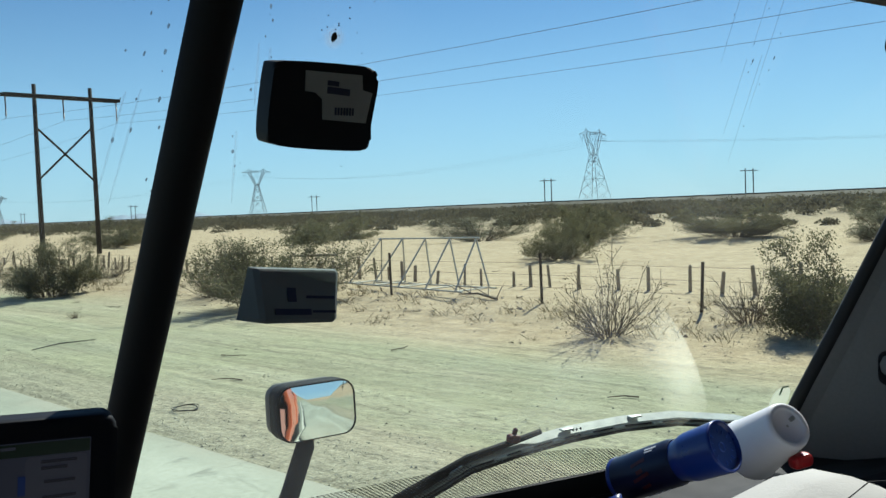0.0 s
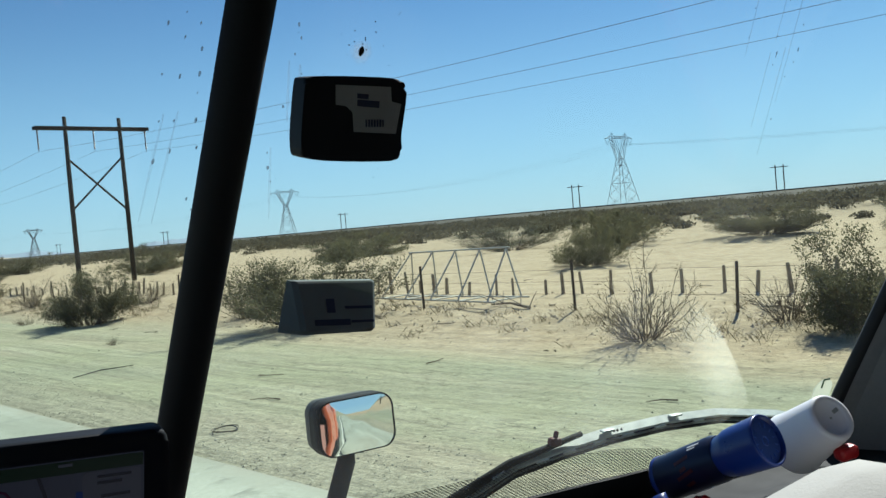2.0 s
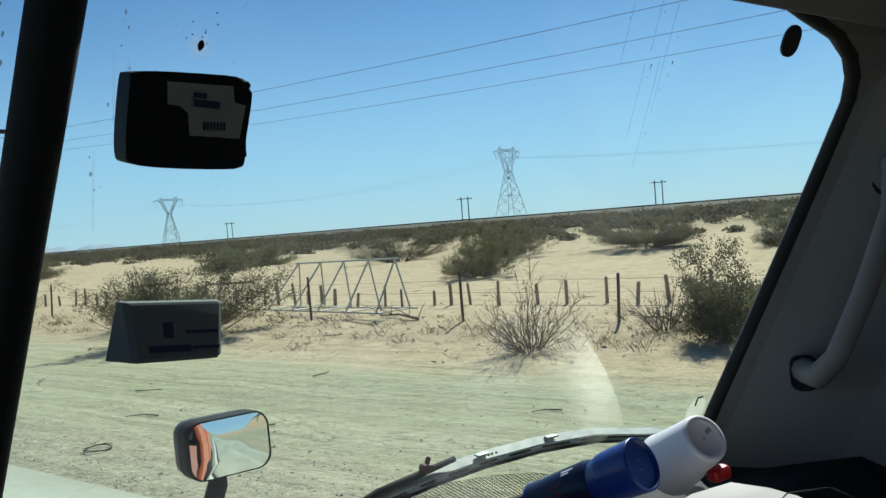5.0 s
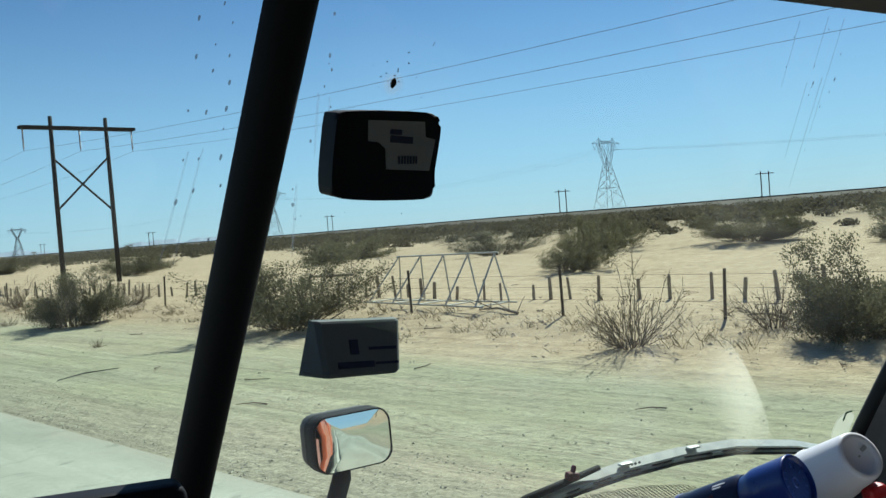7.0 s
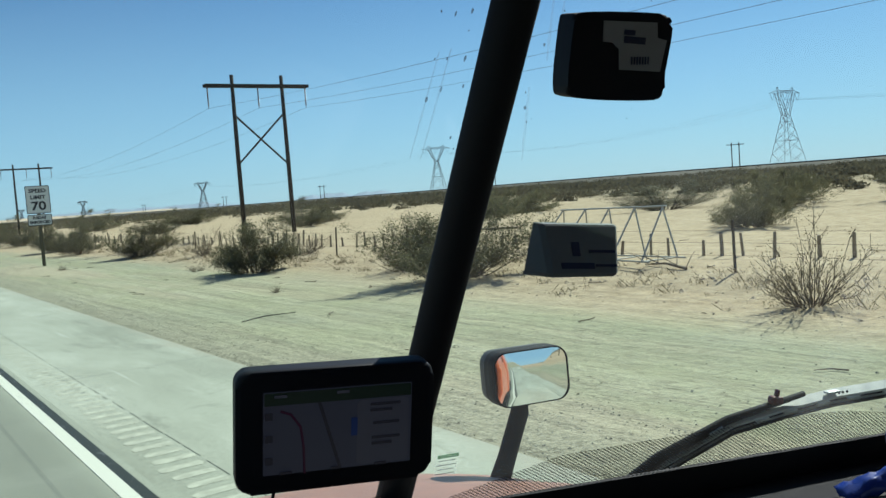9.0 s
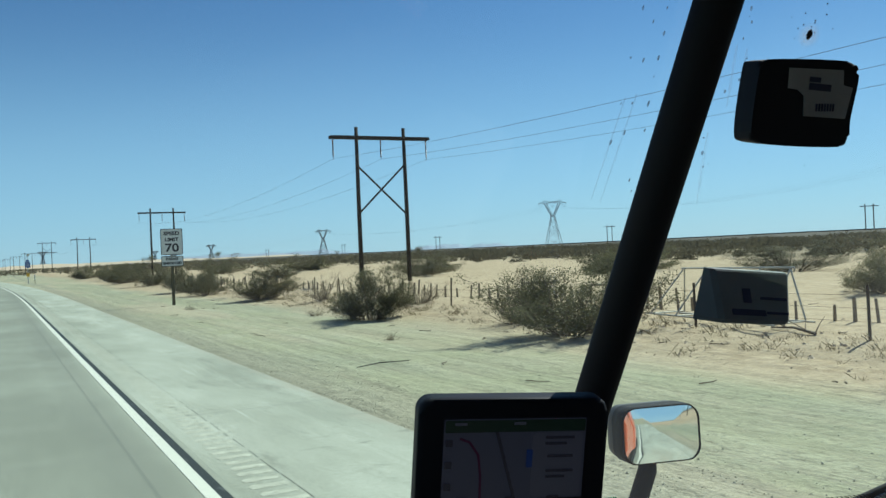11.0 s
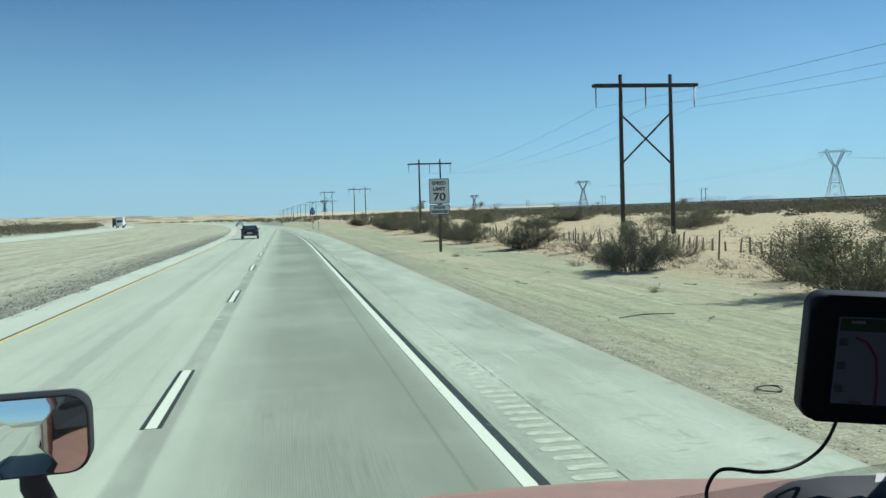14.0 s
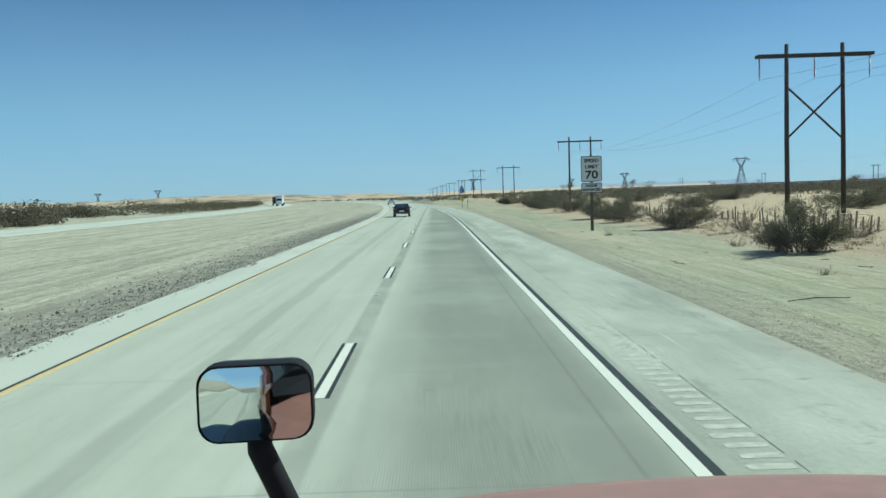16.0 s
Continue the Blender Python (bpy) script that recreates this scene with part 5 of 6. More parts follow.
q.n.remove(q.b)
pale_arc, clear_, mx = q.n.new("ShaderNodeBsdfTranslucent"), q.n.new("ShaderNodeBsdfTransparent"), q.n.new("ShaderNodeMixShader")
pale_arc.inputs["Color"].default_value = (0.93, 0.92, 0.74, 1)
far = q.n.new("ShaderNodeVectorMath")
far.operation = "LENGTH"
q.link(q.local(), far.inputs[0])
along = q.axis(1, q.local())
share = q.math("MULTIPLY", q.span(far.outputs["Value"], ARC - WIDE, ARC - 0.012, 0.0, 0.175), q.span(far.outputs["Value"], ARC - 0.006, ARC - 0.001, 1.0, 0.0))
share = q.math("MULTIPLY", share, q.math("MULTIPLY", q.math("MULTIPLY", q.span(along, 0.0, HALF - 0.01, 1.0, 0.0), q.span(along, -HALF, -0.04, 0.25, 1.0)), q.span(q.noise(22, 4, (1, 1, 0.35)), 0.25, 0.7, 0.65, 1.1)))
q.link(share, mx.inputs[0])
q.link(clear_.outputs[0], mx.inputs[1])
q.link(pale_arc.outputs[0], mx.inputs[2])
q.link(mx.outputs[0], q.n["Material Output"].inputs["Surface"])
turns = [-HALF / ARC + 2 * HALF / ARC * k / 14 for k in range(15)]
bm = bmesh.new()
slab(bm, [(ARC * math.cos(a), ARC * math.sin(a)) for a in turns] + [((ARC - WIDE) * math.cos(a), (ARC - WIDE) * math.sin(a)) for a in turns[::-1]], 0.0004)
o = tagged(part("glass_arc", bm, q.m), "pale arc-shaped smear on the windscreen", "smear")
o.matrix_basis = on_glass(1.124, 2.192, 0.003) @ pose(0, 0, 0, 0, 0, 40.7) @ pose(-ARC + 0.0095, 0, 0)
M_DRIP = backlit("dried_grey_drip", (0.16, 0.22, 0.28), 0.52)


def beside_post(x, z):
    return axes((x, glass_y(x, z) - 0.004, z), (1, -0.33 if x > XC else 0.33, 0), (0, -0.49, 1))


def drop(bm, x, z, s, tall):
    """A dried drop: a rounded blot, a little drawn out downward."""
    rim = [(s * math.cos(j * 0.628) * rnd.uniform(0.85, 1.1), tall * s * math.sin(j * 0.628) * (1.25 if j > 5 else 0.85)) for j in range(10)]
    slab(bm, rim, 0.0004, beside_post(x, z))


bm, trail = bmesh.new(), bmesh.new()
# columns of drops beside the post: foot and head of each, how many drops, whether a trail runs on below
for x0, z0, x1, z1, n_, run in ((0.401, 2.452, 0.398, 2.585, 5, 0.055), (0.4145, 2.455, 0.4175, 2.60, 6, 0.06), (0.441, 2.462, 0.425, 2.60, 8, 0.0), (0.5190, 2.497, 0.5175, 2.60, 4, 0.022), (0.5285, 2.494, 0.524, 2.57, 3, 0.026), (0.516, 2.430, 0.509, 2.462, 3, 0.035), (0.446, 2.410, 0.436, 2.425, 2, 0.0)):
    for k in range(n_):
        s = (k + rnd.uniform(-0.3, 0.3)) / n_
        drop(bm, x0 + (x1 - x0) * s + rnd.gauss(0, 0.0012), z0 + (z1 - z0) * s, rnd.choice((0.0006, 0.0008, 0.0010, 0.0013)), rnd.uniform(1.2, 2.0))
    if run:
        for dx, w_ in ((0.0006, 0.0012),):
            slab(trail, [(-w_ * 0.4, -run), (w_ * 0.4, -run), (w_, -run * 0.3), (w_ * 0.7, 0.03), (-w_ * 0.7, 0.03), (-w_, -run * 0.3)], 0.0003, beside_post(x0 + dx, z0))
for k in range(16):
    drop(bm, rnd.uniform(0.50, 0.62), rnd.uniform(2.42, 2.60), rnd.uniform(0.0003, 0.0005), 1.1)
# thin runs high on the passenger pane, each from a dark drop
for x0, z0, x1, z1, head in ((1.036, 2.458, 1.034, 2.534, 1), (1.06, 2.428, 1.063, 2.538, 1), (1.026, 2.547, 1.026, 2.596, 0), (1.058, 2.484, 1.057, 2.594, 0), (0.991, 2.53, 0.98, 2.591, 0)):
    a, b = Vector((x0, glass_y(x0, z0) - 0.004, z0)), Vector((x1, glass_y(x1, z1) - 0.004, z1))
    slab(trail, [(-0.0003, 0), (0.0003, 0), (0.00075, (b - a).length), (-0.00075, (b - a).length)], 0.0003, axes(a, (1, -0.33, 0), b - a))
    if head:
        drop(bm, x1, z1, 0.0009, 2.4)
    for k in range(2):
        s = rnd.random()
        drop(bm, x0 + (x1 - x0) * s, z0 + (z1 - z0) * s, 0.00045, 2.2)
tagged(part("water_trails", trail, backlit("faint_water_trail", (0.30, 0.37, 0.45), 0.905)), "faint dried water trails on the windscreen", "trails", kind="stuff")
tagged(part("water_drips", bm, M_DRIP), "dried water drips and specks on the windscreen", "drips", kind="stuff")

# ---- roadside things ----


def bar(bm, a, b, r, seg=4):
    return tube(bm, [a, b], r, seg, False)


POLE_Y = [-53, 57, 148, 290, 420, 540, 660, 790, 930, 1080, 1240]
PX0, PX1 = 22.9, 26.6


def lean_in(y):
    """How far the pole line draws in towards the road with distance."""
    return 0.03 * max(0.0, y - 290)


def h_pole(x0, x1, y, tall, double, braced=True):
    z0, z1 = height(x0, y), height(x1, y)
    top = 0.4 + tall
    ob = thing("power_pole", "dark wooden H-frame power pole with crossarm and insulator strings", "power pole", pose((x0 + x1) / 2, y, 0), "power poles along the road")
    h = (x1 - x0) / 2
    for x, z in ((-h, z0), (h, z1)):
        bm = bmesh.new()
        tube(bm, [(x, 0, z - 0.4), (x, 0, top / 2), (x * 0.985, 0, top)], [0.165, 0.15, 0.125], 12)
        part("pole", bm, M_POLE, ob, "", True)
    arm = top - 0.75
    bm = bmesh.new()
    for dy in (-0.2, 0.2):
        box(bm, (2 * h + 3.9, 0.10, 0.22), pose(0, dy, arm))
    part("crossarm", bm, M_POLE, ob)
    if double:
        bm = bmesh.new()
        box(bm, (2 * h + 4.4, 0.10, 0.22), pose(0, 0.2, arm - 4.2))
        part("crossarm", bm, M_POLE, ob)
    if braced:
        for s in (1, -1):
            bm = bmesh.new()
            tube(bm, [(-h * s, 0.14, arm - 1.9), (h * s, 0.14, arm - 5.4)], 0.07, 8)
            part("cross_brace", bm, M_POLE, ob)
    for x in (-h - 1.75, 0.0, h + 1.75):
        bm = bmesh.new()
        prof = [(0.0, 0.0), (0.02, 0.0)]
        for k in range(11):
            prof += [(0.055, -0.10 - 0.11 * k), (0.065, -0.14 - 0.11 * k), (0.02, -0.17 - 0.11 * k)]
        prof += [(0.02, -1.42), (0.0, -1.45)]
        lathe(bm, prof, pose(x, 0, arm - 0.08), 8)
        part("insulator_string", bm, M_INSUL, ob)


hang = []
for k, y in enumerate(POLE_Y):
    dbl = k == 4
    h_pole(PX0 - lean_in(y), PX1 - lean_in(y), y, 10.9 if not dbl else 13.5, dbl, braced=k < 2 or dbl)
    hang.append((y, 10.9 + 0.4 - 0.75 - 1.5))
for dx in (-1.75 - 1.85, 0.0, 1.75 + 1.85):
    bm = bmesh.new()
    pts = []
    for (ya, za), (yb, zb) in zip(hang, hang[1:]):
        n_ = 20 if ya < 200 else 6
        for q_ in range(n_):
            s = q_ / n_
            pts.append(((PX0 + PX1) / 2 + dx - lean_in(ya + (yb - ya) * s), ya + (yb - ya) * s, za + (zb - za) * s - 6.0 * s * (1 - s) * 1.1))
    tube(bm, pts, 0.0075, 5)
    tagged(part("power_line", bm, M_WIRE), "thin sagging power conductor between the wooden poles", "power line", "power lines")


def tower(az, dist, tall, base=0.0):
    """A lattice transmission tower."""
    x, y = dist * math.sin(radians(az)), dist * math.cos(radians(az))
    ob = thing("transmission_tower", "grey steel lattice transmission tower on the far plain", "tower", pose(x, y, 1.0, 0, 0, -az + (55 if az > 50 else 12)), "transmission towers")
    s = tall / 46.0
    r = max(0.10, dist * 0.00020)
    neck, deck = 30.0, 42.5
    corners = [(-1, -1), (1, -1), (1, 1), (-1, 1)]

    def wd(z):
        return 7.6 + (1.7 - 7.6) * z / neck

    def at(k, z):
        return (corners[k][0] * wd(z) * s, corners[k][1] * wd(z) * s, z * s)
    lev = [0, 8.5, 15.5, 21.3, 26.2, neck]
    for k in range(4):
        bm = bmesh.new()
        tube(bm, [at(k, z) for z in lev], r * 1.3, 4)
        part("leg", bm, M_STEEL, ob)
    bm = bmesh.new()
    for z0, z1 in zip(lev, lev[1:]):
        for a in range(4):
            b = (a + 1) % 4
            bar(bm, at(a, z0), at(b, z1), r * 0.75)
            bar(bm, at(b, z0), at(a, z1), r * 0.75)
            if z1 in (15.5, 26.2, neck):
                bar(bm, at(a, z1), at(b, z1), r * 1.1)
    part("lattice", bm, M_STEEL, ob)
    # the fork: two braced arms that spread from the neck to the cross beam
    for sx in (-1, 1):
        bm = bmesh.new()
        foot = [(sx * u * s, v * s, neck * s) for u in (0.2, 1.7) for v in (-1.7, 1.7)]
        head = [(sx * u * s, v * s, deck * s) for u in (5.6, 8.2) for v in (-1.0, 1.0)]
        for a, b in zip(foot, head):
            bar(bm, a, b, r * 1.2)
        for q0 in range(5):
            for a, b in ((0, 2), (1, 3), (2, 3)):
                pa, pb = Vector(foot[a]).lerp(Vector(head[a]), q0 / 5), Vector(foot[b]).lerp(Vector(head[b]), (q0 + 1) / 5)
                bar(bm, pa, pb, r * 0.7)
        bar(bm, (sx * 6.9 * s, 0, deck * s), (sx * 6.9 * s, 0, 46 * s), r * 1.3)
        bar(bm, (sx * 4.6 * s, 0, (deck + 1.4) * s), (sx * 6.9 * s, 0, 46 * s), r)
        bar(bm, (sx * 9.2 * s, 0, (deck + 1.2) * s), (sx * 6.9 * s, 0, 46 * s), r)
        part("fork_arm", bm, M_STEEL, ob)
    bm = bmesh.new()
    for v in (-1.0, 1.0):
        bar(bm, (-14 * s, 0, deck * s), (-7 * s, v * s, (deck + 1.4) * s), r)
        bar(bm, (-7 * s, v * s, (deck + 1.4) * s), (7 * s, v * s, (deck + 1.4) * s), r)
        bar(bm, (7 * s, v * s, (deck + 1.4) * s), (14 * s, 0, deck * s), r)
        bar(bm, (-14 * s, 0, deck * s), (14 * s, 0, deck * s), r * 1.2)
        for k in range(-6, 6):
            bar(bm, (k * s, v * s, (deck + 1.4 * (k % 2)) * s), ((k + 1) * s, v * s, (deck + 1.4 * ((k + 1) % 2)) * s), r * 0.7)
    part("crossarm", bm, M_STEEL, ob)
    for xx in (-11.5, 0, 11.5):
        bm = bmesh.new()
        for dx in (-2.4, 2.4):
            bar(bm, ((xx + dx) * s, 0, deck * s), (xx * s, 0, (deck - 4.0) * s), r * 0.8)
        part("insulator_string", bm, M_INSUL, ob)
    return Vector((x, y, 1.0)), s


TOW = [(56.5, 540, 46), (34.6, 850, 46), (19.5, 1480, 46), (12.4, 2500, 46), (9.0, 3400, 46), (2.6, 2600, 46), (-17.5, 2900, 46), (-21, 3300, 46)]
spots = []
for az, dist, tall in TOW:
    spots.append(tower(az, dist, tall)[0])
spots.insert(0, Vector((600, -200, 1.0)))
for off in (-11.5, 0, 11.5):
    bm = bmesh.new()
    pts = []
    for a, b in zip(spots[:6], spots[1:6]):
        d = (b - a).normalized()
        sd = Vector((d.y, -d.x, 0))
        for q_ in range(14):
            s = q_ / 14
            pts.append(a.lerp(b, s) + sd * off + Vector((0, 0, 38.5 - 40 * s * (1 - s))))
    tube(bm, pts, 0.035, 4)
    tagged(part("power_line", bm, M_WIRE), "far thin conductor of the steel towers", "power line", "power lines")


def far_pole(az, dist):
    x, y = dist * math.sin(radians(az)), dist * math.cos(radians(az))
    ob = thing("far_power_pole", "small dark H-frame pole far across the plain", "power pole", pose(x, y, 1.0, 0, 0, -az + 10), "far power poles")
    for sx in (-2.2, 2.2):
        bm = bmesh.new()
        tube(bm, [(sx, 0, -1), (sx, 0, 17.5)], 0.32, 6)
        part("pole", bm, M_POLE, ob)
    bm = bmesh.new()
    box(bm, (10, 0.3, 0.45), pose(0, 0, 16.2))
    part("crossarm", bm, M_POLE, ob)


for az, dist in ((38.2, 800), (27.0, 980), (20.8, 1350), (53.5, 560), (15.9, 1700), (66.0, 540)):
    far_pole(az, dist)


# fences: thin steel posts with wire, and a row of old wooden posts behind
def fence_line(x):
    return lambda y: x + 0.5 * math.sin(y * 0.05) + 0.25 * math.sin(y * 0.31)


tl = fence_line(15.2)
steel_fence = thing("steel_post_fence", "low wire fence on thin rusty steel posts", "fence")
rnd = random.Random(21)
bm = bmesh.new()
box(bm, (0.045, 0.012, 1.3), pose(0, 0, 0.45))
box(bm, (0.012, 0.05, 1.3), pose(0, 0.025, 0.45))
post0 = part("post", bm, M_RUST, steel_fence)
post0.matrix_basis = pose(tl(1.0), 1.0, height(tl(1.0), 1.0))
y = 4.2
posts = [1.0]
while y < 190:
    o = post0.copy()
    scene.collection.objects.link(o)
    o.matrix_basis = pose(tl(y), y, height(tl(y), y) - rnd.uniform(0, 0.15), rnd.gauss(0, 3), rnd.gauss(0, 4), rnd.uniform(0, 90))
    posts.append(y)
    y += rnd.uniform(3.2, 5.2) if y < 90 else 4.5
bm = bmesh.new()
for hgt in (0.35, 0.62, 0.88):
    tube(bm, [(tl(v), v, height(tl(v), v) + hgt - (0.0 if i % 2 else 0.02)) for i, v in enumerate(posts)], 0.0035, 4)
part("wire", bm, M_RUST, steel_fence, "thin strands of fence wire")

wl = fence_line(18.0)
wood_fence = thing("wooden_post_fence", "row of short weathered wooden posts in the sand", "fence")
bm = bmesh.new()
tube(bm, [(0, 0, -0.4), (0.0, 0, 0.3), (0.015, 0, 0.97), (0.01, 0, 1.0)], [0.075, 0.07, 0.062, 0.04], 8)
wp = part("post", bm, M_WOOD, wood_fence)
wp.matrix_basis = pose(wl(0.5), 0.5, height(wl(0.5), 0.5))
y = 2.4
while y < 150:
    o = wp.copy()
    scene.collection.objects.link(o)
    o.matrix_basis = pose(wl(y), y, height(wl(y), y), rnd.gauss(0, 3), rnd.gauss(0, 4), rnd.uniform(0, 360)) @ Matrix.Diagonal((rnd.uniform(0.5, 0.8), rnd.uniform(0.5, 0.8), rnd.choice((0.42, 0.5, 0.58, 0.62, 0.72)), 1))
    y += rnd.uniform(0.55, 1.2)
for ya, yb in ((22.5, 25.0), (27.0, 29.3)):
    bm = bmesh.new()
    tube(bm, [(wl(ya), ya, height(wl(ya), ya) + 0.75), (wl(yb), yb, height(wl(yb), yb) + 0.72)], 0.045, 6)
    part("rail", bm, M_WOOD, wood_fence)

# fallen metal pipe frame by the fence
fx, fy = 17.0, 16.5
ob = thing("pipe_frame", "pale metal pipe frame lying by the fence", "metal frame", pose(fx, fy, height(fx, fy) + 0.05, 0, 0, 82) @ Matrix.Scale(1.4, 4))
M_PIPE = plain("pale_pipe_metal", (0.5, 0.48, 0.42), 0.5, 0.4)
segs = [((-1.9, 0, 0.05), (1.9, 0, 0.0)), ((-1.9, 0.8, 0.05), (1.9, 0.8, 0.05)), ((-1.6, 0.1, 0.95), (1.6, 0.1, 0.92))]
segs += [((-1.7 + 0.85 * k, 0, 0.05), (-1.7 + 0.85 * k, 0.8, 0.05)) for k in range(5)]
segs += [((-1.5 + 0.75 * k, 0.1, 0.93), (-1.7 + 0.85 * k, 0, 0.05)) for k in range(5)] + [((-1.5 + 0.75 * k, 0.1, 0.93), (-1.7 + 0.85 * k, 0.8, 0.05)) for k in range(5)]
for a, b in segs:
    bm = bmesh.new()
    tube(bm, [a, b], 0.016, 6)
    part("pipe", bm, M_PIPE, ob)

# speed limit sign on a wooden post
sx, sy = 8.8, 50.0
sz = height(sx, sy)
sign = thing("speed_limit_sign", "white speed limit sign with a radar plate on a wooden post", "road sign", pose(sx, sy, 0, 0, 0, 2))
bm = bmesh.new()
box(bm, (0.15, 0.15, 3.9), pose(0, 0.09, 2.2 + sz - 0.3), 0.008)
part("post", bm, plain("stained_sign_post", (0.115, 0.10, 0.055), 0.85, vary=0.3, scale=8, bump=0.3), sign)


def panel(w, h, z, name, label):
    bm = bmesh.new()
    slab(bm, rounded(w, h, 0.06, 4), 0.01, pose(0, 0, z, 90, 0, 0))
    p = part(name, bm, M_SIGNBLACK, sign, label)
    bm = bmesh.new()
    slab(bm, rounded(w - 0.075, h - 0.075, 0.045, 4), 0.003, pose(0, -0.01, z, 90, 0, 0))
    part("face", bm, M_SIGNWHITE, p)
    return p


p = panel(1.2, 1.46, 3.50, "speed_panel", "white panel with black border and lettering")
words("SPEED", 0.30, M_SIGNBLACK, p, pose(0, -0.0135, 3.96, 90, 0, 0) @ Matrix.Diagonal((1.05, 0.9, 1, 1)), thick=0.002, heavy=0.012)
words("LIMIT", 0.30, M_SIGNBLACK, p, pose(0, -0.0135, 3.62, 90, 0, 0) @ Matrix.Diagonal((1.05, 0.9, 1, 1)), thick=0.002, heavy=0.012)
words("70", 0.66, M_SIGNBLACK, p, pose(0, -0.0135, 3.15, 90, 0, 0) @ Matrix.Diagonal((1.15, 0.95, 1, 1)), thick=0.002, heavy=0.016)
p = panel(1.2, 0.58, 2.42, "radar_panel", "white plate lettered in black")
words("RADAR", 0.21, M_SIGNBLACK, p, pose(0, -0.0135, 2.545, 90, 0, 0), thick=0.002, heavy=0.012)
words("ENFORCED", 0.20, M_SIGNBLACK, p, pose(0, -0.0135, 2.30, 90, 0, 0), thick=0.002, heavy=0.012)

# emergency call box and marker paddle
cx_, cy_ = 4.6, 150.0
cbx = thing("call_box", "yellow call box and blue sign on a steel post", "call box", pose(cx_, cy_, 0, 0, 0, 6))
bm = bmesh.new()
tube(bm, [(0, 0.05, -0.2), (0, 0.05, 4.4)], 0.05, 8)
part("post", bm, M_STEEL, cbx)
bm = bmesh.new()
slab(bm, rounded(0.75, 0.92, 0.05), 0.01, pose(0, 0, 2.9, 90, 0, 0))
cs = part("sign_panel", bm, M_SIGNBLUE, cbx, "blue sign lettered in white")
words("CALL", 0.23, M_SIGNWHITE, cs, pose(0, -0.014, 3.05, 90, 0, 0), thick=0.002)
words("BOX", 0.23, M_SIGNWHITE, cs, pose(0, -0.014, 2.81, 90, 0, 0), thick=0.002)
words("IMPERIAL COUNTY", 0.065, M_SIGNWHITE, cs, pose(0, -0.014, 3.28, 90, 0, 0), thick=0.002)
for dx in (-0.18, 0.18):
    bm = bmesh.new()
    box(bm, (0.16, 0.003, 0.10), pose(dx, -0.013, 2.55))
    part("number_bar", bm, M_SIGNWHITE, cs)
bm = bmesh.new()
slab(bm, rounded(0.45, 0.25, 0.03), 0.01, pose(0, 0, 3.55, 90, 0, 0))
part("phone_sign", bm, M_SIGNBLUE, cbx, "small blue telephone sign")
bm = bmesh.new()
box(bm, (0.42, 0.3, 0.55), pose(0, -0.1, 1.35), 0.03)
part("phone_housing", bm, M_CALLBOX, cbx, "bright yellow phone housing")
bm = bmesh.new()
box(bm, (0.45, 0.02, 0.4), pose(0.1, 0, 4.45, 50, 0, 20))
part("solar_panel", bm, M_GREYBACK, cbx, "tilted solar panel")
ob = thing("marker_paddle", "white roadside marker paddle on a steel stake", "marker", pose(5.2, 141.0, 0))
bm = bmesh.new()
box(bm, (0.05, 0.03, 0.9), pose(0, 0, 0.4))
part("stake", bm, M_RUST, ob)
bm = bmesh.new()
slab(bm, rounded(0.16, 0.75, 0.06), 0.006, pose(0, -0.02, 1.05, 90, 0, 0))
part("paddle", bm, M_SIGNWHITE, ob)
bm = bmesh.new()
for k in range(4):
    box(bm, (0.09, 0.003, 0.07), pose(0, -0.03, 0.82 + 0.14 * k))
part("number_bar", bm, M_SIGNBLACK, ob)


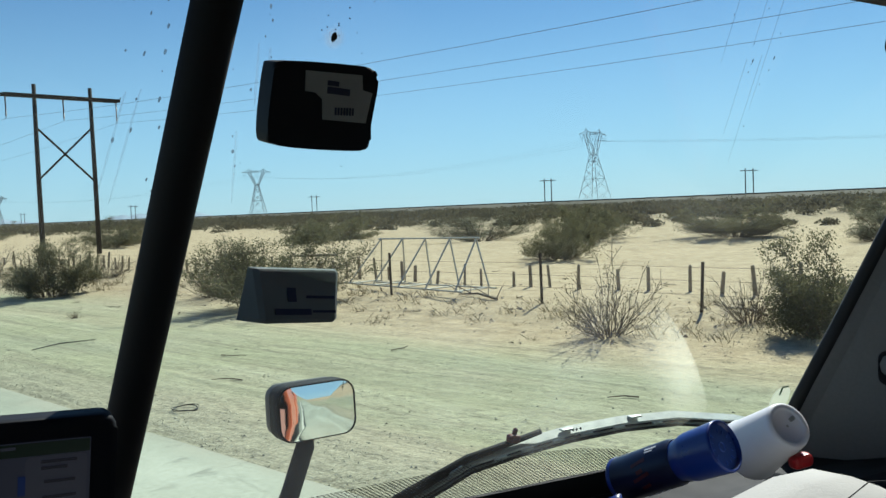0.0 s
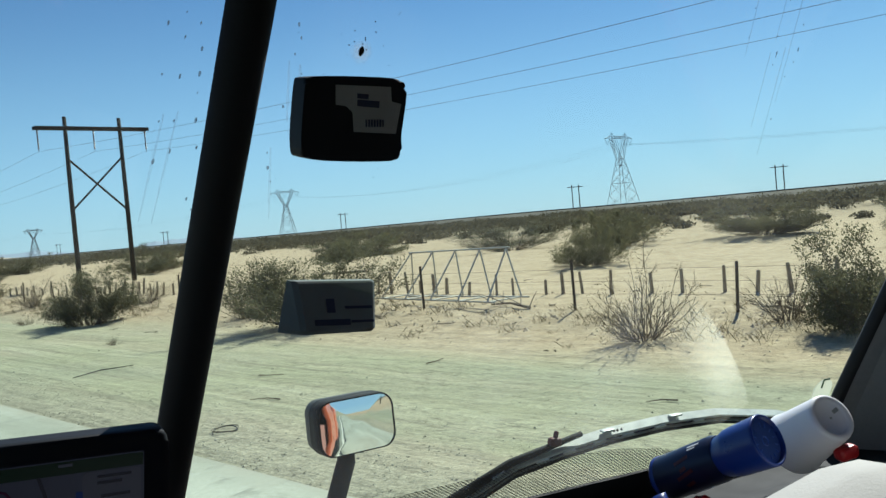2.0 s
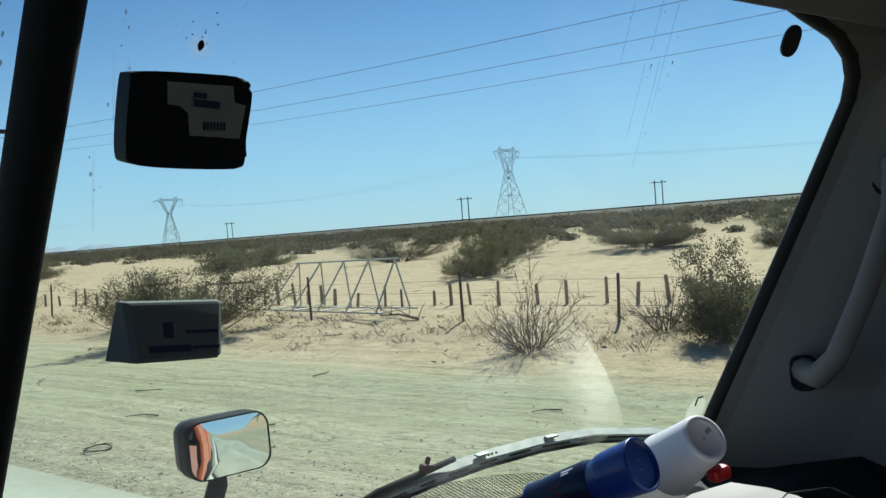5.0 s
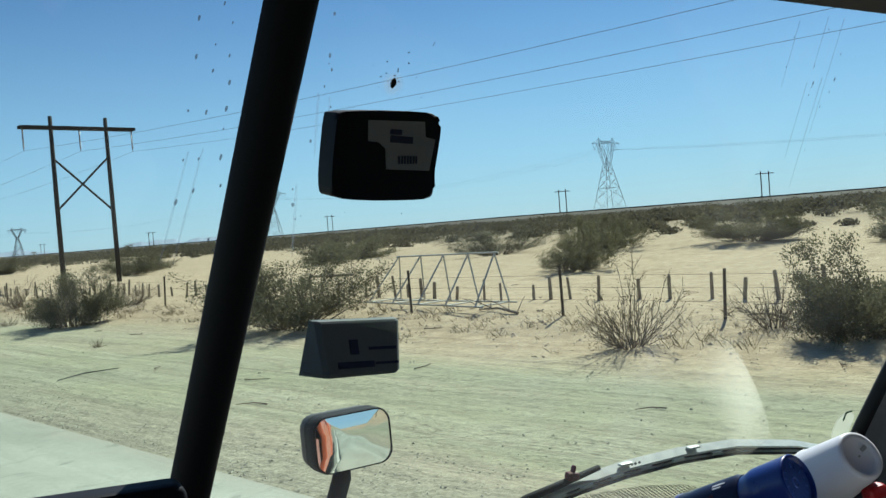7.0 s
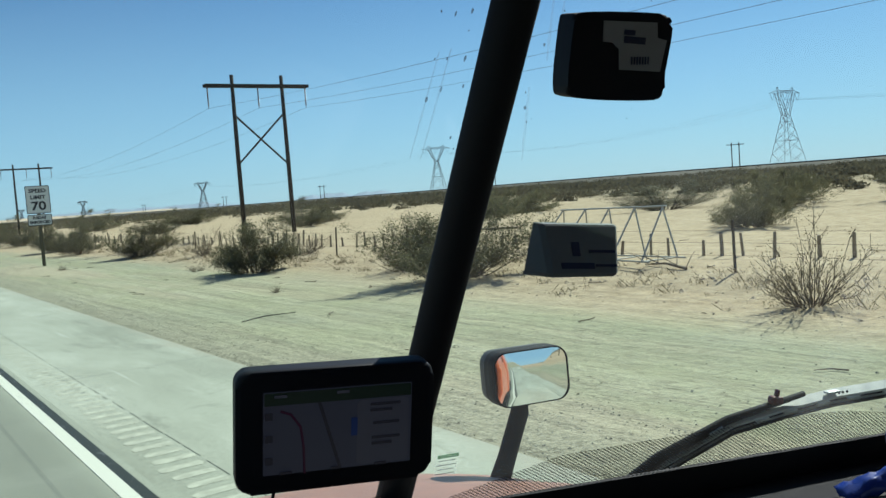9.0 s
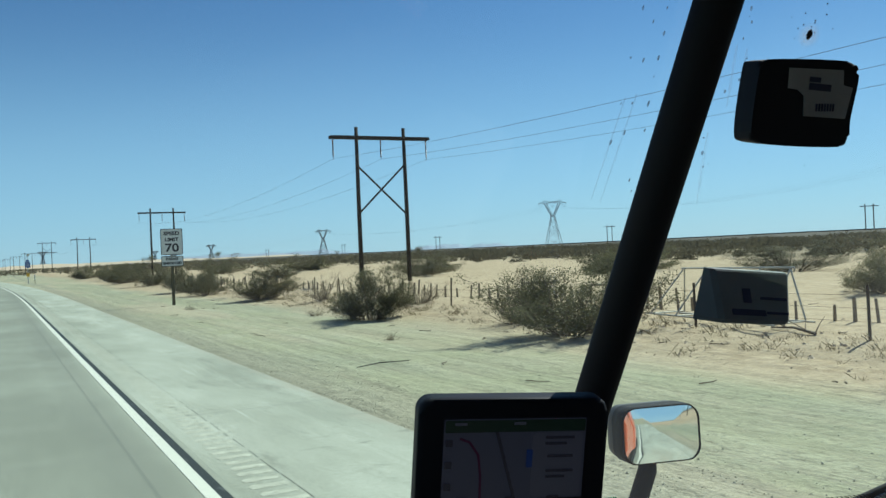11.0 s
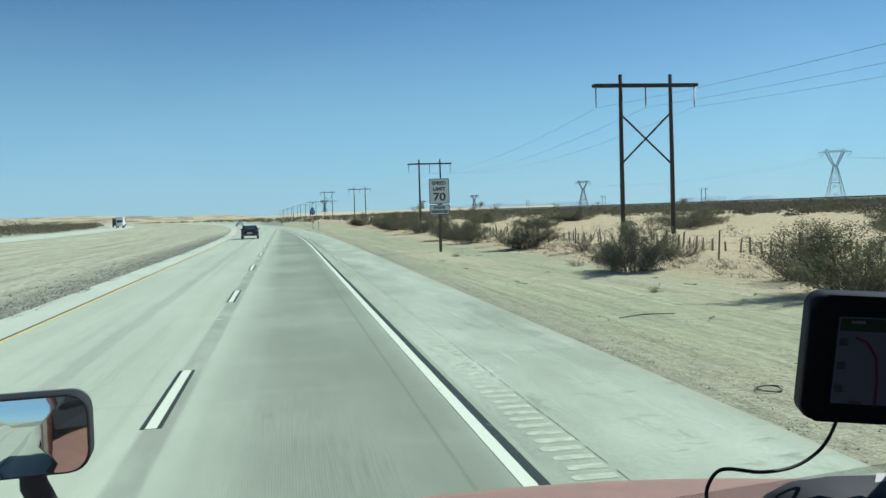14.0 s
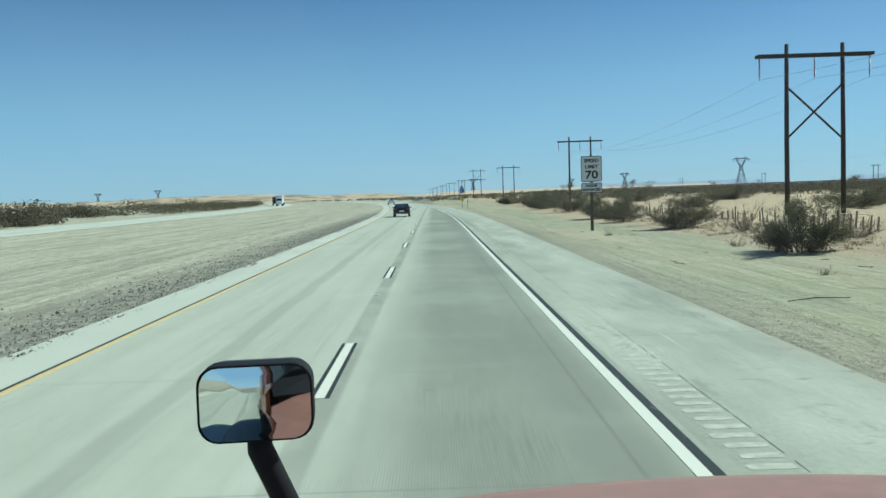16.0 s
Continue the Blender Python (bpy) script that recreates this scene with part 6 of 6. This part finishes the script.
# black saloon ahead, far lorries
def car(at, paint, label):
    ob = thing("car", label, "car", at, "cars ahead")
    prof = [(-2.3, 0.35), (-2.35, 0.62), (-2.28, 0.95), (-1.75, 1.02), (-1.05, 1.42), (0.2, 1.46), (1.0, 1.0), (2.1, 0.85), (2.3, 0.6), (2.25, 0.35)]
    bm = bmesh.new()
    rings = []
    for x, k in ((-0.92, 0.93), (-0.86, 1.0), (0.86, 1.0), (0.92, 0.93)):
        rings.append([bm.verts.new((x * (0.80 if z > 1.2 else 1.0), yy * k, z if abs(x) < 0.9 else 0.35 + (z - 0.35) * 0.93)) for yy, z in prof])
    for a, b in zip(rings, rings[1:]):
        for k in range(len(prof)):
            k2 = (k + 1) % len(prof)
            bm.faces.new((a[k], a[k2], b[k2], b[k]))
    bm.faces.new(rings[0])
    bm.faces.new(rings[-1][::-1])
    bmesh.ops.recalc_face_normals(bm, faces=bm.faces)
    part("body", bm, paint, ob)
    bm = bmesh.new()
    slab(bm, [(-0.62, -0.32), (0.62, -0.32), (0.52, 0.32), (-0.52, 0.32)], 0.01, Matrix.Translation((0, -1.44, 1.235)) @ pose(0, 0, 0, 33, 0, 0))
    part("rear_window", bm, M_CARGLASS, ob, "dark rear window")
    for s in (-1, 1):
        bm = bmesh.new()
        box(bm, (0.34, 0.06, 0.13), pose(0.68 * s, -2.31, 0.84), 0.02)
        part("tail_lamp", bm, M_TAIL, ob, "red tail lamp")
        bm = bmesh.new()
        box(bm, (0.2, 0.12, 0.12), pose(1.0 * s, 0.65, 1.03), 0.03)
        part("door_mirror", bm, paint, ob)
        for yy in (-1.4, 1.4):
            bm = bmesh.new()
            lathe(bm, [(0, -0.11), (0.2, -0.11), (0.3, -0.12), (0.33, -0.08), (0.33, 0.08), (0.3, 0.12), (0, 0.11)], pose(0.82 * s, yy, 0.33, 0, 90, 0), 18)
            part("wheel", bm, M_TYRE, ob)
    bm = bmesh.new()
    box(bm, (0.5, 0.02, 0.13), pose(0, -2.36, 0.66))
    part("number_plate", bm, M_SIGNWHITE, ob, "pale plate")
    return ob


car(pose(-3.55 - shift(98), 98, 0, 0, 0, 1.5), M_CARBLACK, "black saloon car driving in the passing lane")
car(pose(-3.5 - shift(250), 250, 0, 0, 0, 6), M_CARWHITE, "pale car far along the bend")


def lorry(at, cabcol, boxcol, label):
    ob = thing("lorry", label, "lorry", at, "lorries on the far carriageway")
    bm = bmesh.new()
    box(bm, (2.4, 2.4, 2.5), pose(0, 0, 2.0), 0.15)
    box(bm, (1.7, 1.4, 1.2), pose(0, -1.8, 1.3), 0.15)
    cabp = part("lorry_cab", bm, cabcol, ob)
    bm = bmesh.new()
    box(bm, (2.0, 0.05, 0.8), pose(0, -1.21, 2.45), 0.02)
    part("windscreen", bm, M_CARGLASS, cabp)
    bm = bmesh.new()
    box(bm, (2.55, 13, 2.8), pose(0, 8.2, 2.6), 0.05)
    part("trailer_box", bm, boxcol, ob)
    for s in (-1, 1):
        for yy in (-1.6, 1.4, 12.5, 13.7):
            bm = bmesh.new()
            lathe(bm, [(0, -0.14), (0.45, -0.14), (0.51, -0.1), (0.51, 0.1), (0.45, 0.14), (0, 0.14)], pose(1.05 * s, yy, 0.51, 0, 90, 0), 14)
            part("wheel", bm, M_TYRE, ob)


lorry(pose(-40.5 - shift(330), 330, 0, 0, 0, 8), M_CARWHITE, M_CARWHITE, "white lorry coming on the far carriageway")
lorry(pose(-44 - shift(395), 395, 0, 0, 0, 9), M_CARBLACK, M_GREYBACK, "dark lorry with a grey trailer far off")
lorry(pose(-40.5 - shift(450), 450, 0, 0, 0, 11), M_CARWHITE, M_CARBLACK, "white lorry with a dark trailer far off")

# ---- shrubs ----


def shrub_meshes(seed, dry=False, leaves=2600, airy=0.0):
    """Twigs and leaves of one shrub, about 1 m in radius and 1.3 m tall."""
    r = random.Random(seed)
    tv, tf, lv, lf = [], [], [], []
    tips = []

    def twig(pts, w):
        for p, q_ in zip(pts, pts[1:]):
            b = len(tv)
            d = (q_ - p).normalized()
            o1 = d.orthogonal().normalized() * w
            o2 = d.cross(o1)
            tv.extend([p + o1, p - o1 * 0.5 + o2 * 0.87, p - o1 * 0.5 - o2 * 0.87])
            w *= 0.76
            o1, o2 = o1 * 0.76, o2 * 0.76
            tv.extend([q_ + o1, q_ - o1 * 0.5 + o2 * 0.87, q_ - o1 * 0.5 - o2 * 0.87])
            tf.extend([(b, b + 1, b + 4, b + 3), (b + 1, b + 2, b + 5, b + 4), (b + 2, b, b + 3, b + 5)])

    skew = [r.uniform(0.5, 1.22) for _ in range(7)]
    for s in range(46):
        a = r.uniform(0, 6.283)
        lean = r.random() ** 0.7 * 1.25
        reach = r.uniform(0.75, 1.15) * skew[int(a / 6.283 * 7) % 7] * (1.25 - 0.25 * lean) * (1.25 if s % 9 == 4 else 1.0)
        out = Vector((math.cos(a) * math.sin(lean), math.sin(a) * math.sin(lean), math.cos(lean)))
        st = Vector((0.12 * math.cos(a), 0.12 * math.sin(a), -0.05))
        pts = [st]
        for k in range(1, 6):
            q_ = k / 5
            pts.append(st + out * reach * q_ * 1.2 + Vector((r.gauss(0, 0.035), r.gauss(0, 0.035), 0.10 * q_ * q_ + r.gauss(0, 0.03))))
        twig(pts, r.uniform(0.011, 0.018))
        for k in range(5 if not dry else 7):
            i = r.randint(1, 4)
            base_ = pts[i].lerp(pts[i + 1], r.random())
            d = (out + Vector((r.gauss(0, 0.55), r.gauss(0, 0.55), r.gauss(0.15, 0.4)))).normalized()
            L_ = r.uniform(0.12, 0.34)
            sub = [base_, base_ + d * L_ * 0.5 + Vector((0, 0, 0.02)), base_ + d * L_ + Vector((r.gauss(0, 0.03), r.gauss(0, 0.03), 0.05))]
            twig(sub, 0.006)
            tips += [sub[1], sub[2], sub[2]]
        tips += [pts[-1], pts[-2]]
    for _ in range(leaves):
        t = r.choice(tips)
        sp_ = 0.05 + 0.03 * airy if r.random() < 0.8 else 0.10
        c_ = t + Vector((r.gauss(0, sp_), r.gauss(0, sp_), r.gauss(0, sp_)))
        if c_.z < 0.02:
            c_.z = 0.02 + r.random() * 0.1
        s = r.uniform(0.007, 0.016)
        u = Vector((r.gauss(0, 0.8), r.gauss(0, 0.8), r.gauss(0.6, 1))).normalized()
        v2 = u.orthogonal().normalized()
        b = len(lv)
        lv += [c_ + u * s * 1.7, c_ + v2 * s * 0.75, c_ - u * s * 1.7, c_ - v2 * s * 0.75]
        lf.append((b, b + 1, b + 2, b + 3))
    return tv, tf, lv, lf


def shrub(name, seed, dry, leaves, label, airy=0.0):
    tv, tf, lv, lf = shrub_meshes(seed, dry, leaves, airy)
    ob = thing(name, label, "bush", group="desert bushes")
    mesh_part("branches", tv, tf, M_TWIG, ob)
    mesh_part("foliage", lv, lf, M_LEAF_DRY if dry else M_LEAF, ob)
    return ob


GREEN = [shrub("creosote_bush", 30 + k, False, 26000, "dark olive creosote bush on pale sand", 0.1 * k) for k in range(5)]
DRY = [shrub("dry_bush", 60 + k, True, 1800, "dry twiggy grey-brown desert bush") for k in range(3)]
used = set()


def put(kinds, k, x, y, w, h, seed):
    r = random.Random(seed)
    src = kinds[k % len(kinds)]
    m = pose(x, y, height(x, y) - 0.04, 0, 0, r.uniform(0, 360)) @ Matrix.Diagonal((w / 2.0, w / 2.0 * r.uniform(0.8, 1.1), h / 1.35, 1))
    if src not in used:
        used.add(src)
        src.matrix_basis = m
        return src
    return copy_thing(src, m @ Matrix.Diagonal((*(1 / v for v in src.scale), 1)))


# bushes along the fence, x, y, width, height
NEAR = [(11.9, 29.0, 3.4, 1.9), (13.3, 48, 4.0, 1.8), (13.4, 69, 4.2, 2.0), (12.6, 60, 3.0, 1.4), (14.4, 92, 4.5, 2.0), (13.6, 110, 5, 1.8), (15.2, 135, 5, 1.8), (14.4, 165, 6, 2.0),
        (13.2, 18.4, 3.6, 1.6)]
DUNE = [
        (26.5, 19.0, 2.6, 1.3), (36.5, 10.5, 4.4, 1.3), (25.5, 3.6, 2.6, 1.2),
        (38, 17.5, 5.0, 1.4), (38, 33, 5.0, 1.3), (37, 25, 4.0, 1.2), (36, 46, 5.0, 1.4), (44, 21, 5.0, 1.3), (42, 50, 5.5, 1.4), (46, 31, 4.8, 1.3), (32, 66, 5.2, 1.6), (38, 76, 5.6, 1.6), (26, 88, 5.6, 1.7), (33, 100, 6, 1.8),
        (49, 14, 4.8, 1.3), (28, 122, 6, 2.0), (20, 150, 7, 2.3), (48, 60, 5.4, 1.4)]
for k, (x, y, w, h) in enumerate(NEAR + DUNE):
    put(GREEN, k, x, y, w, h, 100 + k)
put(GREEN, 1, 14.4, 5.1, 2.3, 1.35, 151)
for k, (x, y, w, h) in enumerate([(13.0, 8.3, 2.0, 1.15), (14.0, 22.2, 2.0, 1.3), (14.9, 6.6, 1.5, 0.75), (17.5, 27, 2.2, 1.1), (15.8, 33, 2.0, 1.0), (14.3, 41, 2.2, 1.0), (17, 56, 2.5, 1.1), (11.2, 33.0, 0.8, 0.35), (9.6, 22.0, 0.35, 0.22), (8.5, 44.0, 0.6, 0.3)]):
    put(DRY, k, x, y, w, h, 300 + k)


def scrub(name, spots_, seed, label, fine=1.0):
    """Far bushes: many clumps of small blades in one object."""
    r = np.random.default_rng(seed)
    vs, fs, nb = [], [], 0
    for x, y, w, h, n_ in spots_:
        z = height(x, y)
        d = r.normal(size=(n_, 3))
        d /= np.linalg.norm(d, axis=1)[:, None]
        rad = r.random(n_)[:, None] ** 0.45
        wob_ = 0.75 + 0.5 * np.sin(3 * np.arctan2(d[:, 1], d[:, 0]) + x)[:, None]
        c_ = d * rad * np.array([[w / 2, w / 2, h * 0.55]]) * (0.7 + 0.3 * wob_)
        c_[:, 2] = np.abs(c_[:, 2] + h * 0.4)
        c_ += np.array([[x, y, z]])
        s = fine * (0.04 + 0.026 * w) * r.uniform(0.6, 1.5, (n_, 1))
        u = r.normal(size=(n_, 3))
        u /= np.linalg.norm(u, axis=1)[:, None]
        t = np.cross(u, r.normal(size=(n_, 3)))
        t /= np.linalg.norm(t, axis=1)[:, None]
        quad = np.stack([c_ + u * s * 1.5, c_ + t * s, c_ - u * s * 1.5, c_ - t * s], 1).reshape(-1, 3)
        vs.append(quad)
        fs.append(np.arange(nb, nb + 4 * n_).reshape(-1, 4))
        nb += 4 * n_
    return tagged(mesh_part(name, np.concatenate(vs).tolist(), np.concatenate(fs).tolist(), M_LEAF_FAR), label, "scrub", kind="stuff")


rnd = random.Random(77)
sp = []
while len(sp) < 1900:
    x = 24 + 130 * rnd.random() ** 0.8
    y = -20 + 330 * rnd.random() ** 1.2
    dens = smooth(43, 78, x) * 0.95 + 0.02
    dens *= 0.35 + 0.9 * smooth(-0.25, 0.3, noise.noise(Vector((x * 0.06, y * 0.04, 1.0))))
    if rnd.random() < dens:
        w = rnd.uniform(1.4, 4.2)
        far_ = math.hypot(x, y)
        sp.append((x, y, w, w * rnd.uniform(0.28, 0.42), int(330 if far_ < 90 else 150)))
for _ in range(1100):
    x = 70 + 82 * rnd.random()
    w = rnd.uniform(2.6, 5.0)
    sp.append((x, rnd.uniform(-60, 260), w, w * rnd.uniform(0.2, 0.3), 120))
scrub("far_scrub", sp, 5, "dark scrub bushes spread over the sandy plain", 0.6)
sp = []
for _ in range(1500):
    y = 180 + 1500 * rnd.random() ** 1.4
    x = rnd.uniform(16 - (shift(y) if y > 300 else 0.0), 140 + 0.08 * y)
    w = rnd.uniform(3, 7)
    sp.append((x, y, w, w * 0.26, 40))
scrub("distant_scrub", sp, 6, "dark scrub thinning towards the horizon")
sp = []
for _ in range(1500):
    y = 30 + 1200 * rnd.random() ** 1.3
    u = -51 - abs(rnd.gauss(0, 1)) * (6 + 0.05 * y)
    if noise.noise(Vector((u * 0.09, y * 0.022, 4.0))) < -0.12:
        continue
    w = rnd.uniform(3.5, 8.0)
    sp.append((u - shift(y), y, w, w * rnd.choice((0.14, 0.2, 0.26, 0.34, 0.5)), 620 if y < 160 else 150))
scrub("median_scrub", sp, 7, "brown-green scrub belt beyond the far carriageway", 0.42)

# ragged dry grass and weeds below the fence
rnd = random.Random(31)
gv_, gf_ = [], []
for _ in range(620):
    cx0, cy0 = rnd.gauss(14.6, 1.0), 3 + 75 * rnd.random() ** 1.2
    big = rnd.random() ** 3
    for _b in range(int(7 + 16 * big)):
        a, rr = rnd.uniform(0, 6.283), rnd.random() * (0.10 + 0.28 * big)
        x, y = cx0 + rr * math.cos(a), cy0 + rr * math.sin(a)
        z = height(x, y) - 0.01
        hh = rnd.uniform(0.04, 0.13) * (1 + 0.9 * big)
        lx, ly = rnd.gauss(0, 0.6) * hh, rnd.gauss(0, 0.6) * hh
        w_ = rnd.uniform(0.004, 0.009)
        n0 = len(gv_)
        gv_ += [(x - w_, y, z), (x + w_, y, z), (x + lx * 0.6 + w_ * 0.6, y + ly * 0.6, z + hh * 0.7), (x + lx, y + ly, z + hh)]
        gf_.append((n0, n0 + 1, n0 + 2, n0 + 3))
tagged(mesh_part("dry_grass", gv_, gf_, M_LEAF_DRY), "ragged tufts of dry grass and weeds below the fence", "grass", kind="stuff")

# sticks and litter on the verge
rnd = random.Random(5)
bm = bmesh.new()
for k in range(90):
    x, y = rnd.uniform(7, 22), 4 + 50 * rnd.random() ** 1.3
    z = height(x, y) + 0.02
    a = rnd.uniform(0, 6.28)
    L = rnd.uniform(0.1, 0.55)
    tube(bm, [(x, y, z), (x + L * 0.5 * math.cos(a), y + L * 0.5 * math.sin(a), z + 0.006), (x + L * math.cos(a + 0.3), y + L * math.sin(a + 0.3), z)], [0.012, 0.01, 0.006], 4)
tagged(part("dead_sticks", bm, M_TWIG), "dead grey sticks strewn over the verge", "sticks", kind="stuff")
bm = bmesh.new()
pts = [(6.6, 17.0, 0.03), (7.2, 17.2, 0.04), (7.9, 17.15, 0.02)]
tube(bm, [(x, y, height(x, y) + z) for x, y, z in pts], [0.009, 0.014, 0.007], 6)
tagged(part("tyre_shred", bm, M_RUBBER), "long black shred of tyre rubber on the dirt verge", "tyre shred")


def fallen_branch(x, y, turn, size, seed):
    """A dead forked branch lying on the sand."""
    r = random.Random(seed)
    ob = thing("fallen_branch", "dead grey forked branch lying by the fence", "branch", pose(x, y, height(x, y) + 0.03, 0, 0, turn) @ Matrix.Scale(size, 4), "fallen branches")
    bm = bmesh.new()
    main = [(0, 0, 0), (0.35, 0.05, 0.05), (0.8, 0.0, 0.08), (1.2, 0.12, 0.05), (1.5, 0.1, 0.02)]
    tube(bm, main, [0.035, 0.032, 0.027, 0.02, 0.01], 6)
    part("limb", bm, M_TWIG, ob)
    for k in range(7):
        i = r.randint(0, 3)
        p = Vector(main[i]).lerp(Vector(main[i + 1]), r.random())
        d = Vector((r.uniform(0.1, 0.6), r.choice((-1, 1)) * r.uniform(0.2, 0.5), r.uniform(0.02, 0.35)))
        bm = bmesh.new()
        tube(bm, [p, p + d * 0.5 + Vector((0, 0, 0.03)), p + d], [0.014, 0.010, 0.004], 5)
        part("twig", bm, M_TWIG, ob)


for k, (x, y, a, s_) in enumerate(((15.6, 13.0, 75, 1.0), (16.1, 24.0, 110, 1.2), (15.4, 6.5, 60, 0.8), (16.4, 36.0, 95, 1.1))):
    fallen_branch(x, y, a, s_, 400 + k)

# loose ring of wire on the dirt
COIL = (5.68, 9.84)
bm = bmesh.new()
for r_, z_, ph in ((0.16, 0.012, 0.0), (0.15, 0.02, 0.6), (0.165, 0.028, 1.3)):
    tube(bm, [(COIL[0] + r_ * math.cos(a) + 0.01 * math.sin(3 * a + ph), COIL[1] + r_ * 1.1 * math.sin(a), height(COIL[0], COIL[1]) + z_ + 0.01 * math.sin(2 * a + ph)) for a in (k * 0.2618 for k in range(25))], 0.0045, 5)
tagged(part("wire_coil", bm, M_RUBBER), "loose black ring of wire lying on the dirt", "wire")
